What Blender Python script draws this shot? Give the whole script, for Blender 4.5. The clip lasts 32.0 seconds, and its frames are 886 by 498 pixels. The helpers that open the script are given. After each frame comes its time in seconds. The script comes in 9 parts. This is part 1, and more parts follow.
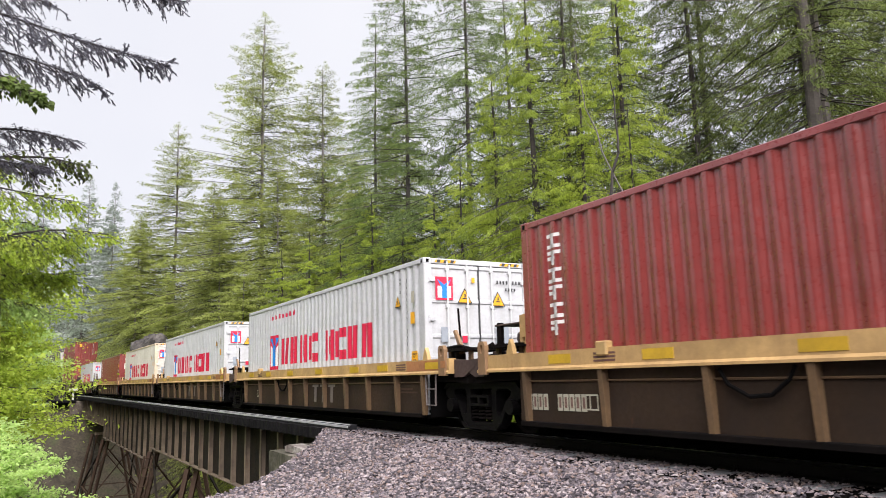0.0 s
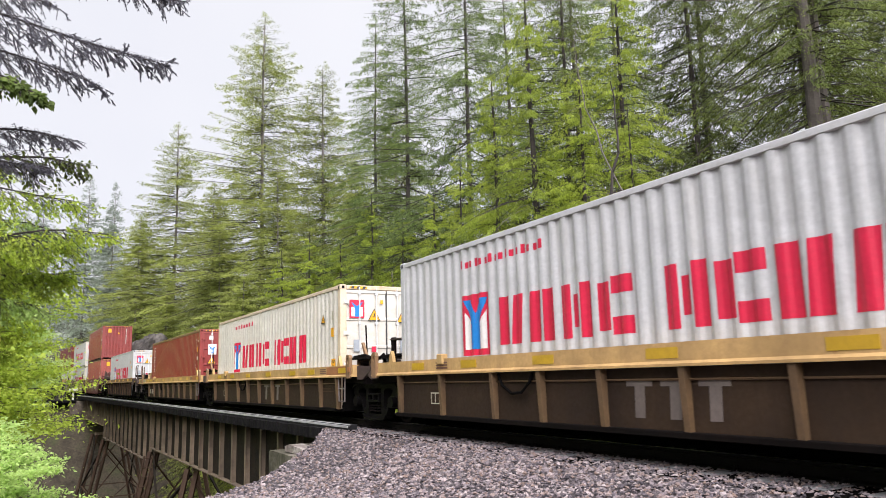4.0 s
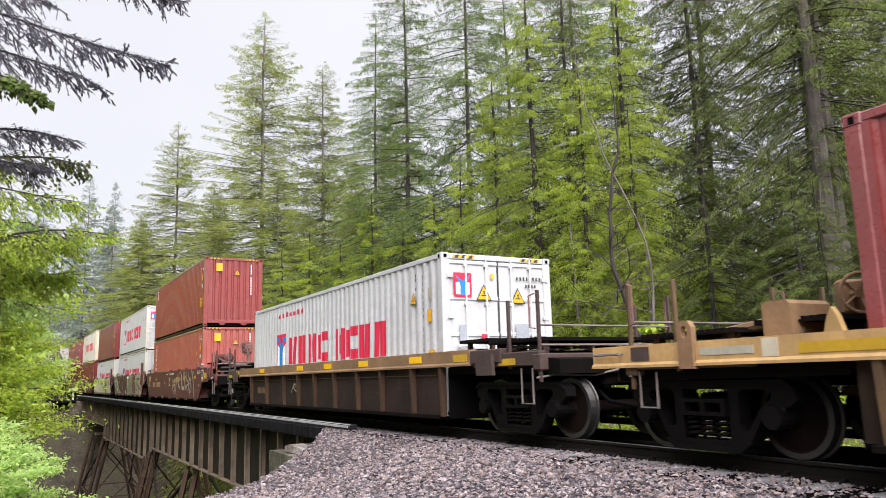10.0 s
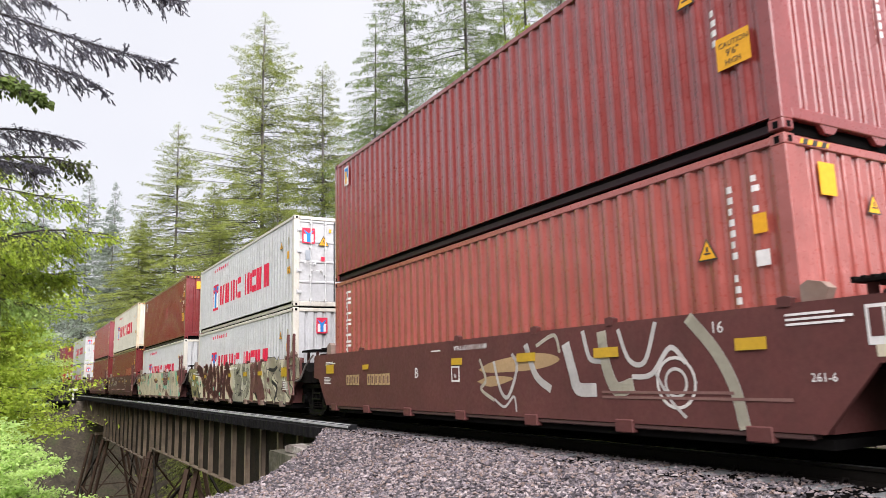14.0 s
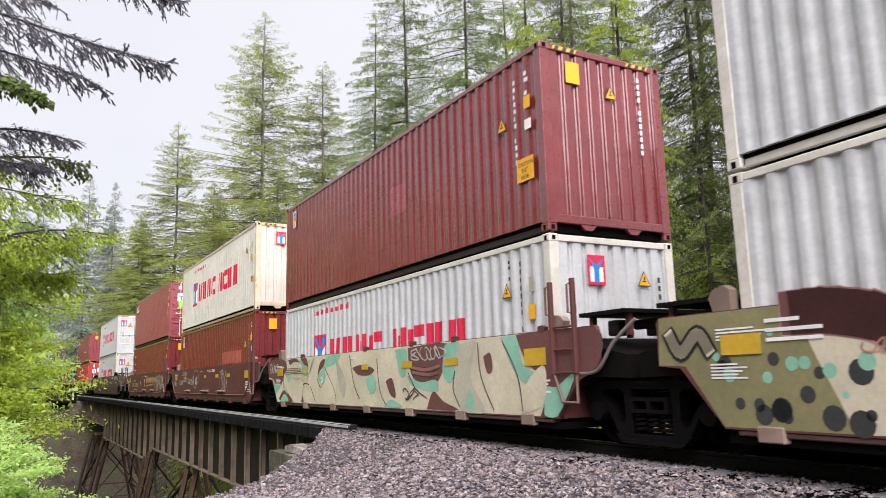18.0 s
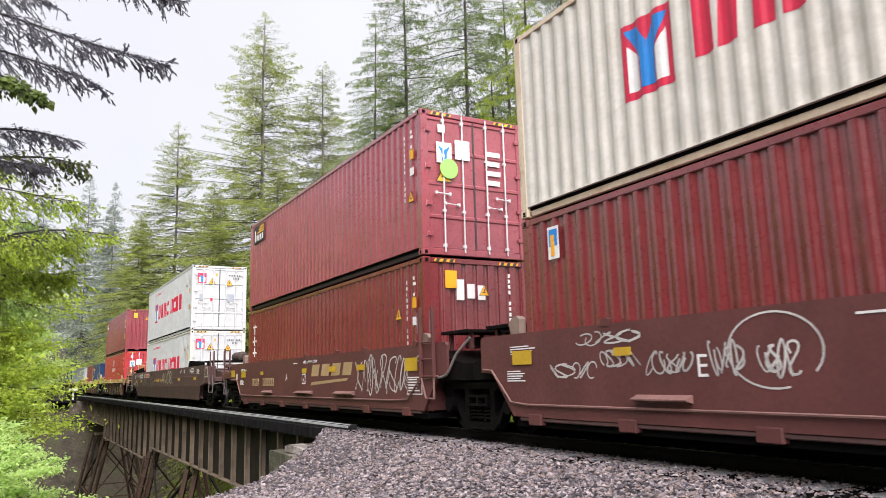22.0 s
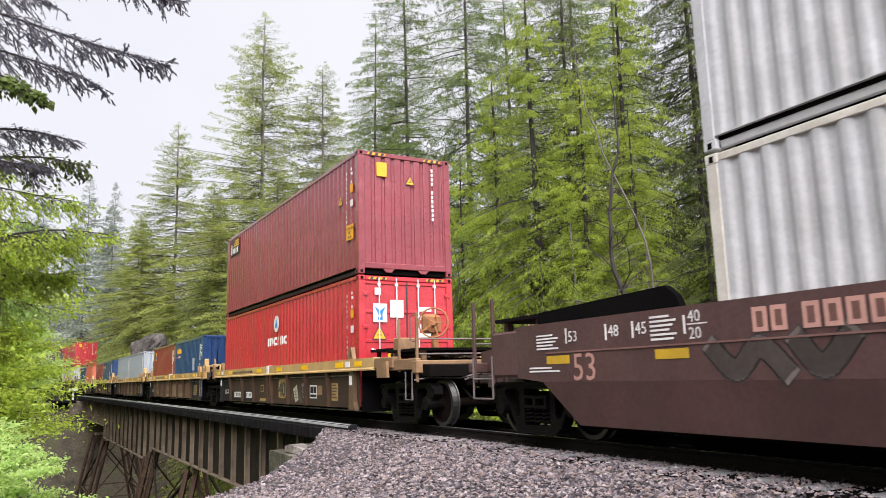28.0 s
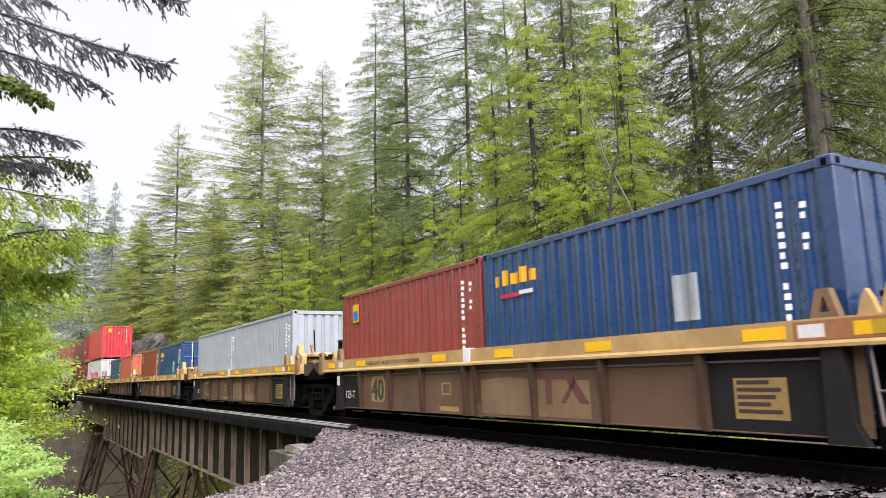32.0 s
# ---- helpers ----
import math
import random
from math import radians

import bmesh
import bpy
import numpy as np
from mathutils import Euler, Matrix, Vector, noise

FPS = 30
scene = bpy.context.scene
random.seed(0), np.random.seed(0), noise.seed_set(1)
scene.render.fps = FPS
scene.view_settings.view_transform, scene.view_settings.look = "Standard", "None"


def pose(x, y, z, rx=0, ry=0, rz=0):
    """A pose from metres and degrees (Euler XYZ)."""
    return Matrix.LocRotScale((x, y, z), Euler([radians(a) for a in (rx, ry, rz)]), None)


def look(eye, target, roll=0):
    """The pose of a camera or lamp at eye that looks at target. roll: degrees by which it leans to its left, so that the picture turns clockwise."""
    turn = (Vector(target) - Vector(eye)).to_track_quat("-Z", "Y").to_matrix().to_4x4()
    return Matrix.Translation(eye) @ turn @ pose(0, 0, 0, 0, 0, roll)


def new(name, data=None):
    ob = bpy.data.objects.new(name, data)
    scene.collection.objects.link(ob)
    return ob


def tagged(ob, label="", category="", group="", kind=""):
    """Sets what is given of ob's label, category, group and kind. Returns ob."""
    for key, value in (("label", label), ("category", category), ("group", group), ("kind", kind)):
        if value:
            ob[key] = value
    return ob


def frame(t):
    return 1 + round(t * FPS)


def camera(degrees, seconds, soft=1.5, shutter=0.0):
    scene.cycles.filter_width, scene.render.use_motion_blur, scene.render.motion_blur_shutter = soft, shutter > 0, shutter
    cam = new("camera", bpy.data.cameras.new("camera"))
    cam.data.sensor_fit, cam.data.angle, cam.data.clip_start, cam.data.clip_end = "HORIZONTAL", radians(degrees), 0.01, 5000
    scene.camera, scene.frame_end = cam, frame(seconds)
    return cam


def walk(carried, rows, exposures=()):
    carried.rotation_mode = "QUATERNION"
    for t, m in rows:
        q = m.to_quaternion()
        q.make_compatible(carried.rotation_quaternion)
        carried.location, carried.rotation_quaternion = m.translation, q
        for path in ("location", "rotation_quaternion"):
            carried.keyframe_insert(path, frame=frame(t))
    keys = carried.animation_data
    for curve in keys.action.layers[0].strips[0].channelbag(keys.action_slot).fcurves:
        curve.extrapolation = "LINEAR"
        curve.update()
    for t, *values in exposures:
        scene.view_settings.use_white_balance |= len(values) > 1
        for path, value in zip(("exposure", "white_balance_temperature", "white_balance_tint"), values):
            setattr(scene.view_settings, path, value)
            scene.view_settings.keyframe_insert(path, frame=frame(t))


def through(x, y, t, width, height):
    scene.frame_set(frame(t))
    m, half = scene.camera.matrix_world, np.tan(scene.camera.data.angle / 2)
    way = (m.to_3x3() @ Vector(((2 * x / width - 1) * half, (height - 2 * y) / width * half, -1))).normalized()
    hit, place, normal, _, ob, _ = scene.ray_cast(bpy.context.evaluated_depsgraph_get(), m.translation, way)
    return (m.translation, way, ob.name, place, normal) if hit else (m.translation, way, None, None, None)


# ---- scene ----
from mathutils.geometry import tessellate_polygon

cam = camera(62.52, 32.0, soft=0.85, shutter=0.12)
EYE = (0.0, 0.0, 0.915)
TILT = radians(9.896)
AIM = (0.0, math.cos(TILT), 0.915 + math.sin(TILT))
walk(cam, [(0.0, look(EYE, AIM, -1.54)), (32.0, look(EYE, AIM, -1.54))], exposures=[(0.0, 0.56, 6380, 13), (9.0, 0.58, 6380, 13), (13.0, 0.60, 6380, 13), (17.0, 0.56, 6380, 13), (21.0, 0.58, 6380, 13), (24.0, 0.70, 6380, 13), (25.0, 0.63, 6380, 13), (28.0, 0.58, 6380, 13), (28.8, 0.58, 6380, 13), (30.0, 0.70, 6380, 13), (31.0, 0.76, 6380, 13), (32.0, 0.71, 6380, 13)])

# ---- world and sun: an overcast sky, brightest behind the camera to the right ----
world = bpy.data.worlds.new("overcast_sky")
scene.world = world
world.use_nodes = True
wn, wl = world.node_tree.nodes, world.node_tree.links
wn.clear()
w_out = wn.new("ShaderNodeOutputWorld")
w_bg = wn.new("ShaderNodeBackground")
w_sky = wn.new("ShaderNodeTexSky")
w_sky.sky_type = "NISHITA"
w_sky.sun_disc = False
SUN_EL, SUN_AZ = radians(50), radians(165)
w_sky.sun_elevation, w_sky.sun_rotation = SUN_EL, SUN_AZ
w_sky.dust_density, w_sky.air_density = 4.0, 1.0
w_dim = wn.new("ShaderNodeMix")
w_dim.data_type = "RGBA"
w_dim.inputs[0].default_value = 0.985
w_cloud = wn.new("ShaderNodeTexNoise")
w_cloud.inputs["Scale"].default_value = 1.6
w_cloud.inputs["Detail"].default_value = 4
w_ramp = wn.new("ShaderNodeValToRGB")
w_ramp.color_ramp.elements[0].position, w_ramp.color_ramp.elements[1].position = 0.3, 0.75
w_ramp.color_ramp.elements[0].color = (0.84, 0.85, 0.90, 1)
w_ramp.color_ramp.elements[1].color = (0.97, 0.97, 0.985, 1)
wl.new(w_cloud.outputs["Fac"], w_ramp.inputs["Fac"])
wl.new(w_sky.outputs["Color"], w_dim.inputs["A"])
wl.new(w_ramp.outputs["Color"], w_dim.inputs["B"])
wl.new(w_dim.outputs["Result"], w_bg.inputs["Color"])
w_bg.inputs["Strength"].default_value = 0.645
wl.new(w_bg.outputs["Background"], w_out.inputs["Surface"])

sun = new("sun", bpy.data.lights.new("sun", "SUN"))
sun.data.energy, sun.data.angle, sun.data.color = 6.3, radians(75), (1.0, 0.965, 0.955)
sun.matrix_basis = look((0, 0, 0), (-math.sin(SUN_AZ) * math.cos(SUN_EL), -math.cos(SUN_AZ) * math.cos(SUN_EL), -math.sin(SUN_EL)))

# ---- the line of the track: s runs away from the camera, o to the far side, from the near side of the containers ----
GRID = np.arange(-260, 300, 0.25)
_h = radians(-30.285) - 0.00667 * (GRID / 50 - 0.5) - 0.08 * np.maximum(0, (GRID - 75) / 50) + 0.01716 * np.maximum(0, (22.458 - np.maximum(GRID, -24)) / 20) ** 2
_X = np.concatenate([[0], np.cumsum((np.sin(_h[1:]) + np.sin(_h[:-1])) / 8)])
_Y = np.concatenate([[0], np.cumsum((np.cos(_h[1:]) + np.cos(_h[:-1])) / 8)])
_i0 = int(np.argmin(abs(GRID)))
_X, _Y = _X - _X[_i0] + 2.889, _Y - _Y[_i0] + 7.683
HALF = 1.219


def line(s, o=0.0):
    """x, y and the heading at s along the track, o metres to the far side of the containers' near side."""
    x, y, h = np.interp(s, GRID, _X), np.interp(s, GRID, _Y), np.interp(s, GRID, _h)
    return x + o * np.cos(h), y - o * np.sin(h), h


def along(P):
    """s and o of a place, on the straight part of the line."""
    ax, ay, h = line(40.0)
    dx, dy = P[0] - ax, P[1] - ay
    return 40 + dx * np.sin(h) + dy * np.cos(h), dx * np.cos(h) - dy * np.sin(h)


def at_track(s, o, z, turn=0.0):
    """A pose on the line with +X along the train's way forward."""
    x, y, h = line(s, o)
    return pose(float(x), float(y), z, 0, 0, math.degrees(math.atan2(-math.cos(h), -math.sin(h))) + turn)


# ---- mesh building ----
class Solid:
    """Collects faces of one mesh."""

    def __init__(self):
        self.v, self.f, self.m = [], [], []

    def add(self, verts, faces, mi=0):
        n = len(self.v)
        self.v += [tuple(p) for p in verts]
        self.f += [tuple(i + n for i in q) for q in faces]
        self.m += [mi] * len(faces)
        return self

    def box(self, x0, x1, y0, y1, z0, z1, c=0.0, mi=0):
        if x0 > x1: x0, x1 = x1, x0
        if y0 > y1: y0, y1 = y1, y0
        if z0 > z1: z0, z1 = z1, z0
        c = min(c, (x1 - x0) * 0.3, (y1 - y0) * 0.3, (z1 - z0) * 0.3)
        if c <= 0:
            v = [(x, y, z) for x in (x0, x1) for y in (y0, y1) for z in (z0, z1)]
            return self.add(v, [(0, 1, 3, 2), (4, 6, 7, 5), (0, 4, 5, 1), (2, 3, 7, 6), (0, 2, 6, 4), (1, 5, 7, 3)], mi)
        lo, hi = (x0, y0, z0), (x1, y1, z1)
        v, index = [], {}
        for i in (0, 1):
            for j in (0, 1):
                for k in (0, 1):
                    for a in range(3):
                        p = []
                        for b, e in enumerate((i, j, k)):
                            edge = hi[b] if e else lo[b]
                            p.append(edge if b == a else edge + (-c if e else c))
                        index[i, j, k, a] = len(v)
                        v.append(p)
        f = []
        for a in range(3):
            b, d = (a + 1) % 3, (a + 2) % 3
            for e in (0, 1):
                q = []
                for eb, ed in ((0, 0), (1, 0), (1, 1), (0, 1)):
                    key = [0, 0, 0]
                    key[a], key[b], key[d] = e, eb, ed
                    q.append(index[(*key, a)])
                f.append(tuple(q if e else q[::-1]))
            for eb in (0, 1):
                for ed in (0, 1):
                    k0, k1 = [0, 0, 0], [0, 0, 0]
                    k0[a], k1[a] = 0, 1
                    k0[b] = k1[b] = eb
                    k0[d] = k1[d] = ed
                    q = [index[(*k0, b)], index[(*k1, b)], index[(*k1, d)], index[(*k0, d)]]
                    f.append(tuple(q if eb != ed else q[::-1]))
        for i in (0, 1):
            for j in (0, 1):
                for k in (0, 1):
                    q = [index[i, j, k, a] for a in range(3)]
                    f.append(tuple(q if (i + j + k) % 2 else q[::-1]))
        return self.add(v, f, mi)

    def prism(self, pts, a, b, axis="y", mi=0):
        """A flat outline, in the two other axes, drawn out from a to b."""
        def put(p, q):
            return {"x": (q, p[0], p[1]), "y": (p[0], q, p[1]), "z": (p[0], p[1], q)}[axis]
        n = len(pts)
        v = [put(p, a) for p in pts] + [put(p, b) for p in pts]
        f = [tuple(range(n))[::-1], tuple(range(n, 2 * n))] + [(i, (i + 1) % n, n + (i + 1) % n, n + i) for i in range(n)]
        return self.add(v, f, mi)

    def rod(self, a, b, r, n=10, r2=None, mi=0):
        a, b = Vector(a), Vector(b)
        d = (b - a).normalized()
        u = d.orthogonal().normalized()
        w = d.cross(u)
        r2 = r if r2 is None else r2
        v = [a + (u * math.cos(k * math.tau / n) + w * math.sin(k * math.tau / n)) * r for k in range(n)]
        v += [b + (u * math.cos(k * math.tau / n) + w * math.sin(k * math.tau / n)) * r2 for k in range(n)]
        f = [(k, (k + 1) % n, n + (k + 1) % n, n + k) for k in range(n)] + [tuple(range(n))[::-1], tuple(range(n, 2 * n))]
        return self.add(v, f, mi)

    def pipe(self, pts, r, n=8, mi=0):
        pts = [Vector(p) for p in pts]
        ref, v, last = None, [], len(pts) - 1
        for i, p in enumerate(pts):
            d = (pts[min(i + 1, last)] - pts[max(i - 1, 0)]).normalized()
            u = (d.orthogonal() if ref is None else ref - d * ref.dot(d)).normalized()
            w = d.cross(u)
            ref = u
            bend = 1.0
            if 0 < i < last:
                bend = 1 / max(0.6, math.sqrt(max(0.0, (1 + (pts[i + 1] - p).normalized().dot((p - pts[i - 1]).normalized())) / 2)))
            v += [p + (u * math.cos(k * math.tau / n) + w * math.sin(k * math.tau / n)) * r * bend for k in range(n)]
        f = [(i * n + k, i * n + (k + 1) % n, (i + 1) * n + (k + 1) % n, (i + 1) * n + k) for i in range(last) for k in range(n)]
        return self.add(v, f + [tuple(range(n))[::-1], tuple(range(last * n, last * n + n))], mi)

    def pierced(self, outer, holes, a, b, mi=0):
        """A plate with holes, drawn out along y from a to b; outlines in x and z."""
        loops = [outer] + holes
        flat = [p for lp in loops for p in lp]
        tris = tessellate_polygon([[Vector((p[0], p[1], 0)) for p in lp] for lp in loops])
        m = len(flat)
        v = [(p[0], a, p[1]) for p in flat] + [(p[0], b, p[1]) for p in flat]
        f = []
        for t in tris:
            (x0, z0), (x1, z1), (x2, z2) = (flat[i] for i in t)
            t = tuple(t) if ((x1 - x0) * (z2 - z0) - (x2 - x0) * (z1 - z0) > 0) == (a < b) else tuple(t)[::-1]
            f += [t, tuple(i + m for i in t[::-1])]
        at = 0
        for lp in loops:
            k = len(lp)
            f += [(at + i, at + (i + 1) % k, m + at + (i + 1) % k, m + at + i) for i in range(k)]
            at += k
        return self.add(v, f, mi)

    def lathe(self, prof, axis_point, n=28, mi=0):
        """A profile of (radius, y) turned about the y axis through axis_point."""
        x0, y0, z0 = axis_point
        v = [(x0 + r * math.cos(k * math.tau / n), y0 + y, z0 + r * math.sin(k * math.tau / n)) for r, y in prof for k in range(n)]
        m = len(prof)
        f = [(i * n + k, i * n + (k + 1) % n, (i + 1) * n + (k + 1) % n, (i + 1) * n + k) for i in range(m - 1) for k in range(n)]
        return self.add(v, f, mi)

    def mesh(self, name, mats, smooth=False):
        me = bpy.data.meshes.new(name)
        me.from_pydata(self.v, [], self.f)
        for mat in (mats if isinstance(mats, (list, tuple)) else [mats]):
            me.materials.append(mat)
        if any(self.m):
            me.polygons.foreach_set("material_index", self.m)
        if smooth:
            me.polygons.foreach_set("use_smooth", [True] * len(self.f))
        me.update()
        return me


def quads_mesh(name, V, mats, index=None):
    """A mesh of loose quads from an array of shape (n, 4, 3)."""
    me = bpy.data.meshes.new(name)
    n = len(V)
    me.vertices.add(4 * n)
    me.vertices.foreach_set("co", np.ascontiguousarray(V, dtype=np.float32).ravel())
    me.loops.add(4 * n)
    me.loops.foreach_set("vertex_index", np.arange(4 * n, dtype=np.int32))
    me.polygons.add(n)
    me.polygons.foreach_set("loop_start", np.arange(0, 4 * n, 4, dtype=np.int32))
    for mat in (mats if isinstance(mats, (list, tuple)) else [mats]):
        me.materials.append(mat)
    if index is not None:
        me.polygons.foreach_set("material_index", index)
    me.update(calc_edges=True)
    return me


def part(name, bm, material, parent, label="", smooth=False):
    me = bm if isinstance(bm, bpy.types.Mesh) else bm.mesh(name, material, smooth)
    ob = new(name, me)
    ob.parent = parent
    if label:
        tagged(ob, label)
    return ob


def thing(name, m=None, label="", category="", group="", kind=""):
    ob = new(name)
    ob.empty_display_size = 0.3
    if m is not None:
        ob.matrix_basis = m
    return tagged(ob, label, category, group, kind)


# ---- materials ----
def surface(name, base, rough=0.6, metal=0.0, vary=0.25, size=1.2, grain=18.0, dirt=0.0, dirt_colour=(0.06, 0.045, 0.035), streak=0.0,
            rust=0.0, bump=0.1, hue=0.0, spec=0.5, wear=0.0, dent=0.0, coat=0.0, mottle=0.35):
    """Paint or metal: large tone changes, fine grain, vertical streaks of dirt, rust spots."""
    mat = bpy.data.materials.new(name)
    mat.use_nodes = True
    nt = mat.node_tree
    N, Lk = nt.nodes, nt.links
    bsdf = N["Principled BSDF"]
    tc = N.new("ShaderNodeTexCoord")
    info = N.new("ShaderNodeObjectInfo")
    off = N.new("ShaderNodeVectorMath")
    off.operation = "MULTIPLY_ADD"
    off.inputs[1].default_value = (37, 23, 11)
    Lk.new(info.outputs["Random"], off.inputs[0])
    Lk.new(tc.outputs["Object"], off.inputs[2])

    def noise_of(scale, stretch=(1, 1, 1), detail=4, roughness=0.55):
        mp = N.new("ShaderNodeMapping")
        mp.inputs["Scale"].default_value = stretch
        Lk.new(off.outputs[0], mp.inputs["Vector"])
        tx = N.new("ShaderNodeTexNoise")
        tx.inputs["Scale"].default_value = scale
        tx.inputs["Detail"].default_value = detail
        tx.inputs["Roughness"].default_value = roughness
        Lk.new(mp.outputs[0], tx.inputs["Vector"])
        return tx.outputs["Fac"]

    def mix(fac, a, b, mode="MIX"):
        mx = N.new("ShaderNodeMix")
        mx.data_type, mx.blend_type = "RGBA", mode
        for key, val in ((0, fac), ("A", a), ("B", b)):
            if isinstance(val, (int, float)):
                mx.inputs[key].default_value = val
            elif isinstance(val, tuple):
                mx.inputs[key].default_value = (*val, 1)
            else:
                Lk.new(val, mx.inputs[key])
        return mx.outputs["Result"]

    def ramp(fac, a, b, top=1.0, low=0.0):
        r = N.new("ShaderNodeMapRange")
        r.inputs[1].default_value, r.inputs[2].default_value, r.inputs[3].default_value, r.inputs[4].default_value = a, b, low, top
        Lk.new(fac, r.inputs[0])
        return r.outputs[0]

    big = noise_of(size)
    fine = noise_of(grain, detail=6, roughness=0.65)
    lo = tuple(max(0, c * (1 - vary)) for c in base)
    hi = tuple(min(1, c * (1 + vary * 0.7) + hue * 0.03) for c in base)
    col = mix(ramp(big, 0.3, 0.7), lo, hi)
    col = mix(ramp(fine, 0.35, 0.7, mottle), col, tuple(c * 0.6 for c in base))
    if dirt:
        col = mix(ramp(noise_of(size * 2.2, detail=8, roughness=0.7), 0.42, 0.72, dirt), col, dirt_colour)
    if streak:
        col = mix(ramp(noise_of(5.0, (1, 1, 0.05), 5, 0.6), 0.5, 0.75, streak), col, dirt_colour)
    if wear:
        scratch = ramp(noise_of(9.0, (1, 1, 0.12), 6, 0.7), 0.60, 0.68, wear)
        col = mix(scratch, col, tuple(min(1.0, c * 1.5 + 0.07) for c in base))
        dents = ramp(noise_of(2.3, (1, 1, 0.7), 7, 0.75), 0.66, 0.70, wear)
        col = mix(dents, col, tuple(min(1.0, c * 1.3 + 0.12) for c in base))
    if rust:
        spots = ramp(noise_of(3.1, (1, 1, 0.45), 9, 0.75), 0.64 - 0.05 * rust, 0.72, min(1.0, rust))
        col = mix(spots, col, (0.19, 0.07, 0.025))
    Lk.new(col, bsdf.inputs["Base Color"])
    Lk.new(ramp(fine, 0.2, 0.8, min(1.0, rough + 0.15), max(0.05, rough - 0.12)), bsdf.inputs["Roughness"])
    bsdf.inputs["Metallic"].default_value = metal
    bsdf.inputs["Specular IOR Level"].default_value = spec
    bsdf.inputs["Coat Weight"].default_value, bsdf.inputs["Coat Roughness"].default_value = coat, 0.14
    if bump:
        bp = N.new("ShaderNodeBump")
        bp.inputs["Strength"].default_value = bump
        bp.inputs["Distance"].default_value = 0.02
        Lk.new(fine, bp.inputs["Height"])
        Lk.new(bp.outputs[0], bsdf.inputs["Normal"])
        if dent:
            buckle = N.new("ShaderNodeBump")
            buckle.inputs["Strength"].default_value = dent
            buckle.inputs["Distance"].default_value = 0.06
            Lk.new(noise_of(1.9, (1, 1, 1.3), 3, 0.5), buckle.inputs["Height"])
            Lk.new(buckle.outputs[0], bp.inputs["Normal"])
    return mat


def leafy(name, dark, light, through=0.35, rough=0.55, spread=0.5):
    """Foliage: each leaf or spray its own tone, light passing through."""
    mat = bpy.data.materials.new(name)
    mat.use_nodes = True
    nt = mat.node_tree
    N, Lk = nt.nodes, nt.links
    N.clear()
    out = N.new("ShaderNodeOutputMaterial")
    geo = N.new("ShaderNodeNewGeometry")
    tc = N.new("ShaderNodeTexCoord")
    info = N.new("ShaderNodeObjectInfo")
    no = N.new("ShaderNodeTexNoise")
    no.inputs["Scale"].default_value = 0.8
    no.inputs["Detail"].default_value = 4
    Lk.new(tc.outputs["Object"], no.inputs["Vector"])
    a = N.new("ShaderNodeMath")
    a.operation = "MULTIPLY_ADD"
    a.inputs[1].default_value = spread
    Lk.new(geo.outputs["Random Per Island"], a.inputs[0])
    b = N.new("ShaderNodeMath")
    b.operation = "MULTIPLY_ADD"
    b.inputs[1].default_value, b.inputs[2].default_value = 0.25, -0.12
    Lk.new(info.outputs["Random"], b.inputs[0])
    c = N.new("ShaderNodeMapRange")
    c.inputs[1].default_value, c.inputs[2].default_value = 0.3, 0.75
    c.inputs[4].default_value = 1 - spread
    Lk.new(no.outputs["Fac"], c.inputs[0])
    Lk.new(c.outputs[0], a.inputs[2])
    e = N.new("ShaderNodeMath")
    e.use_clamp = True
    Lk.new(a.outputs[0], e.inputs[0])
    Lk.new(b.outputs[0], e.inputs[1])
    mx = N.new("ShaderNodeMix")
    mx.data_type = "RGBA"
    mx.inputs["A"].default_value, mx.inputs["B"].default_value = (*dark, 1), (*light, 1)
    Lk.new(e.outputs[0], mx.inputs[0])
    pr = N.new("ShaderNodeBsdfPrincipled")
    pr.inputs["Roughness"].default_value = rough
    pr.inputs["Specular IOR Level"].default_value = 0.3
    Lk.new(mx.outputs["Result"], pr.inputs["Base Color"])
    tr = N.new("ShaderNodeBsdfTranslucent")
    Lk.new(mx.outputs["Result"], tr.inputs["Color"])
    ms = N.new("ShaderNodeMixShader")
    ms.inputs[0].default_value = through
    Lk.new(pr.outputs[0], ms.inputs[1])
    Lk.new(tr.outputs[0], ms.inputs[2])
    Lk.new(ms.outputs[0], out.inputs["Surface"])
    return mat


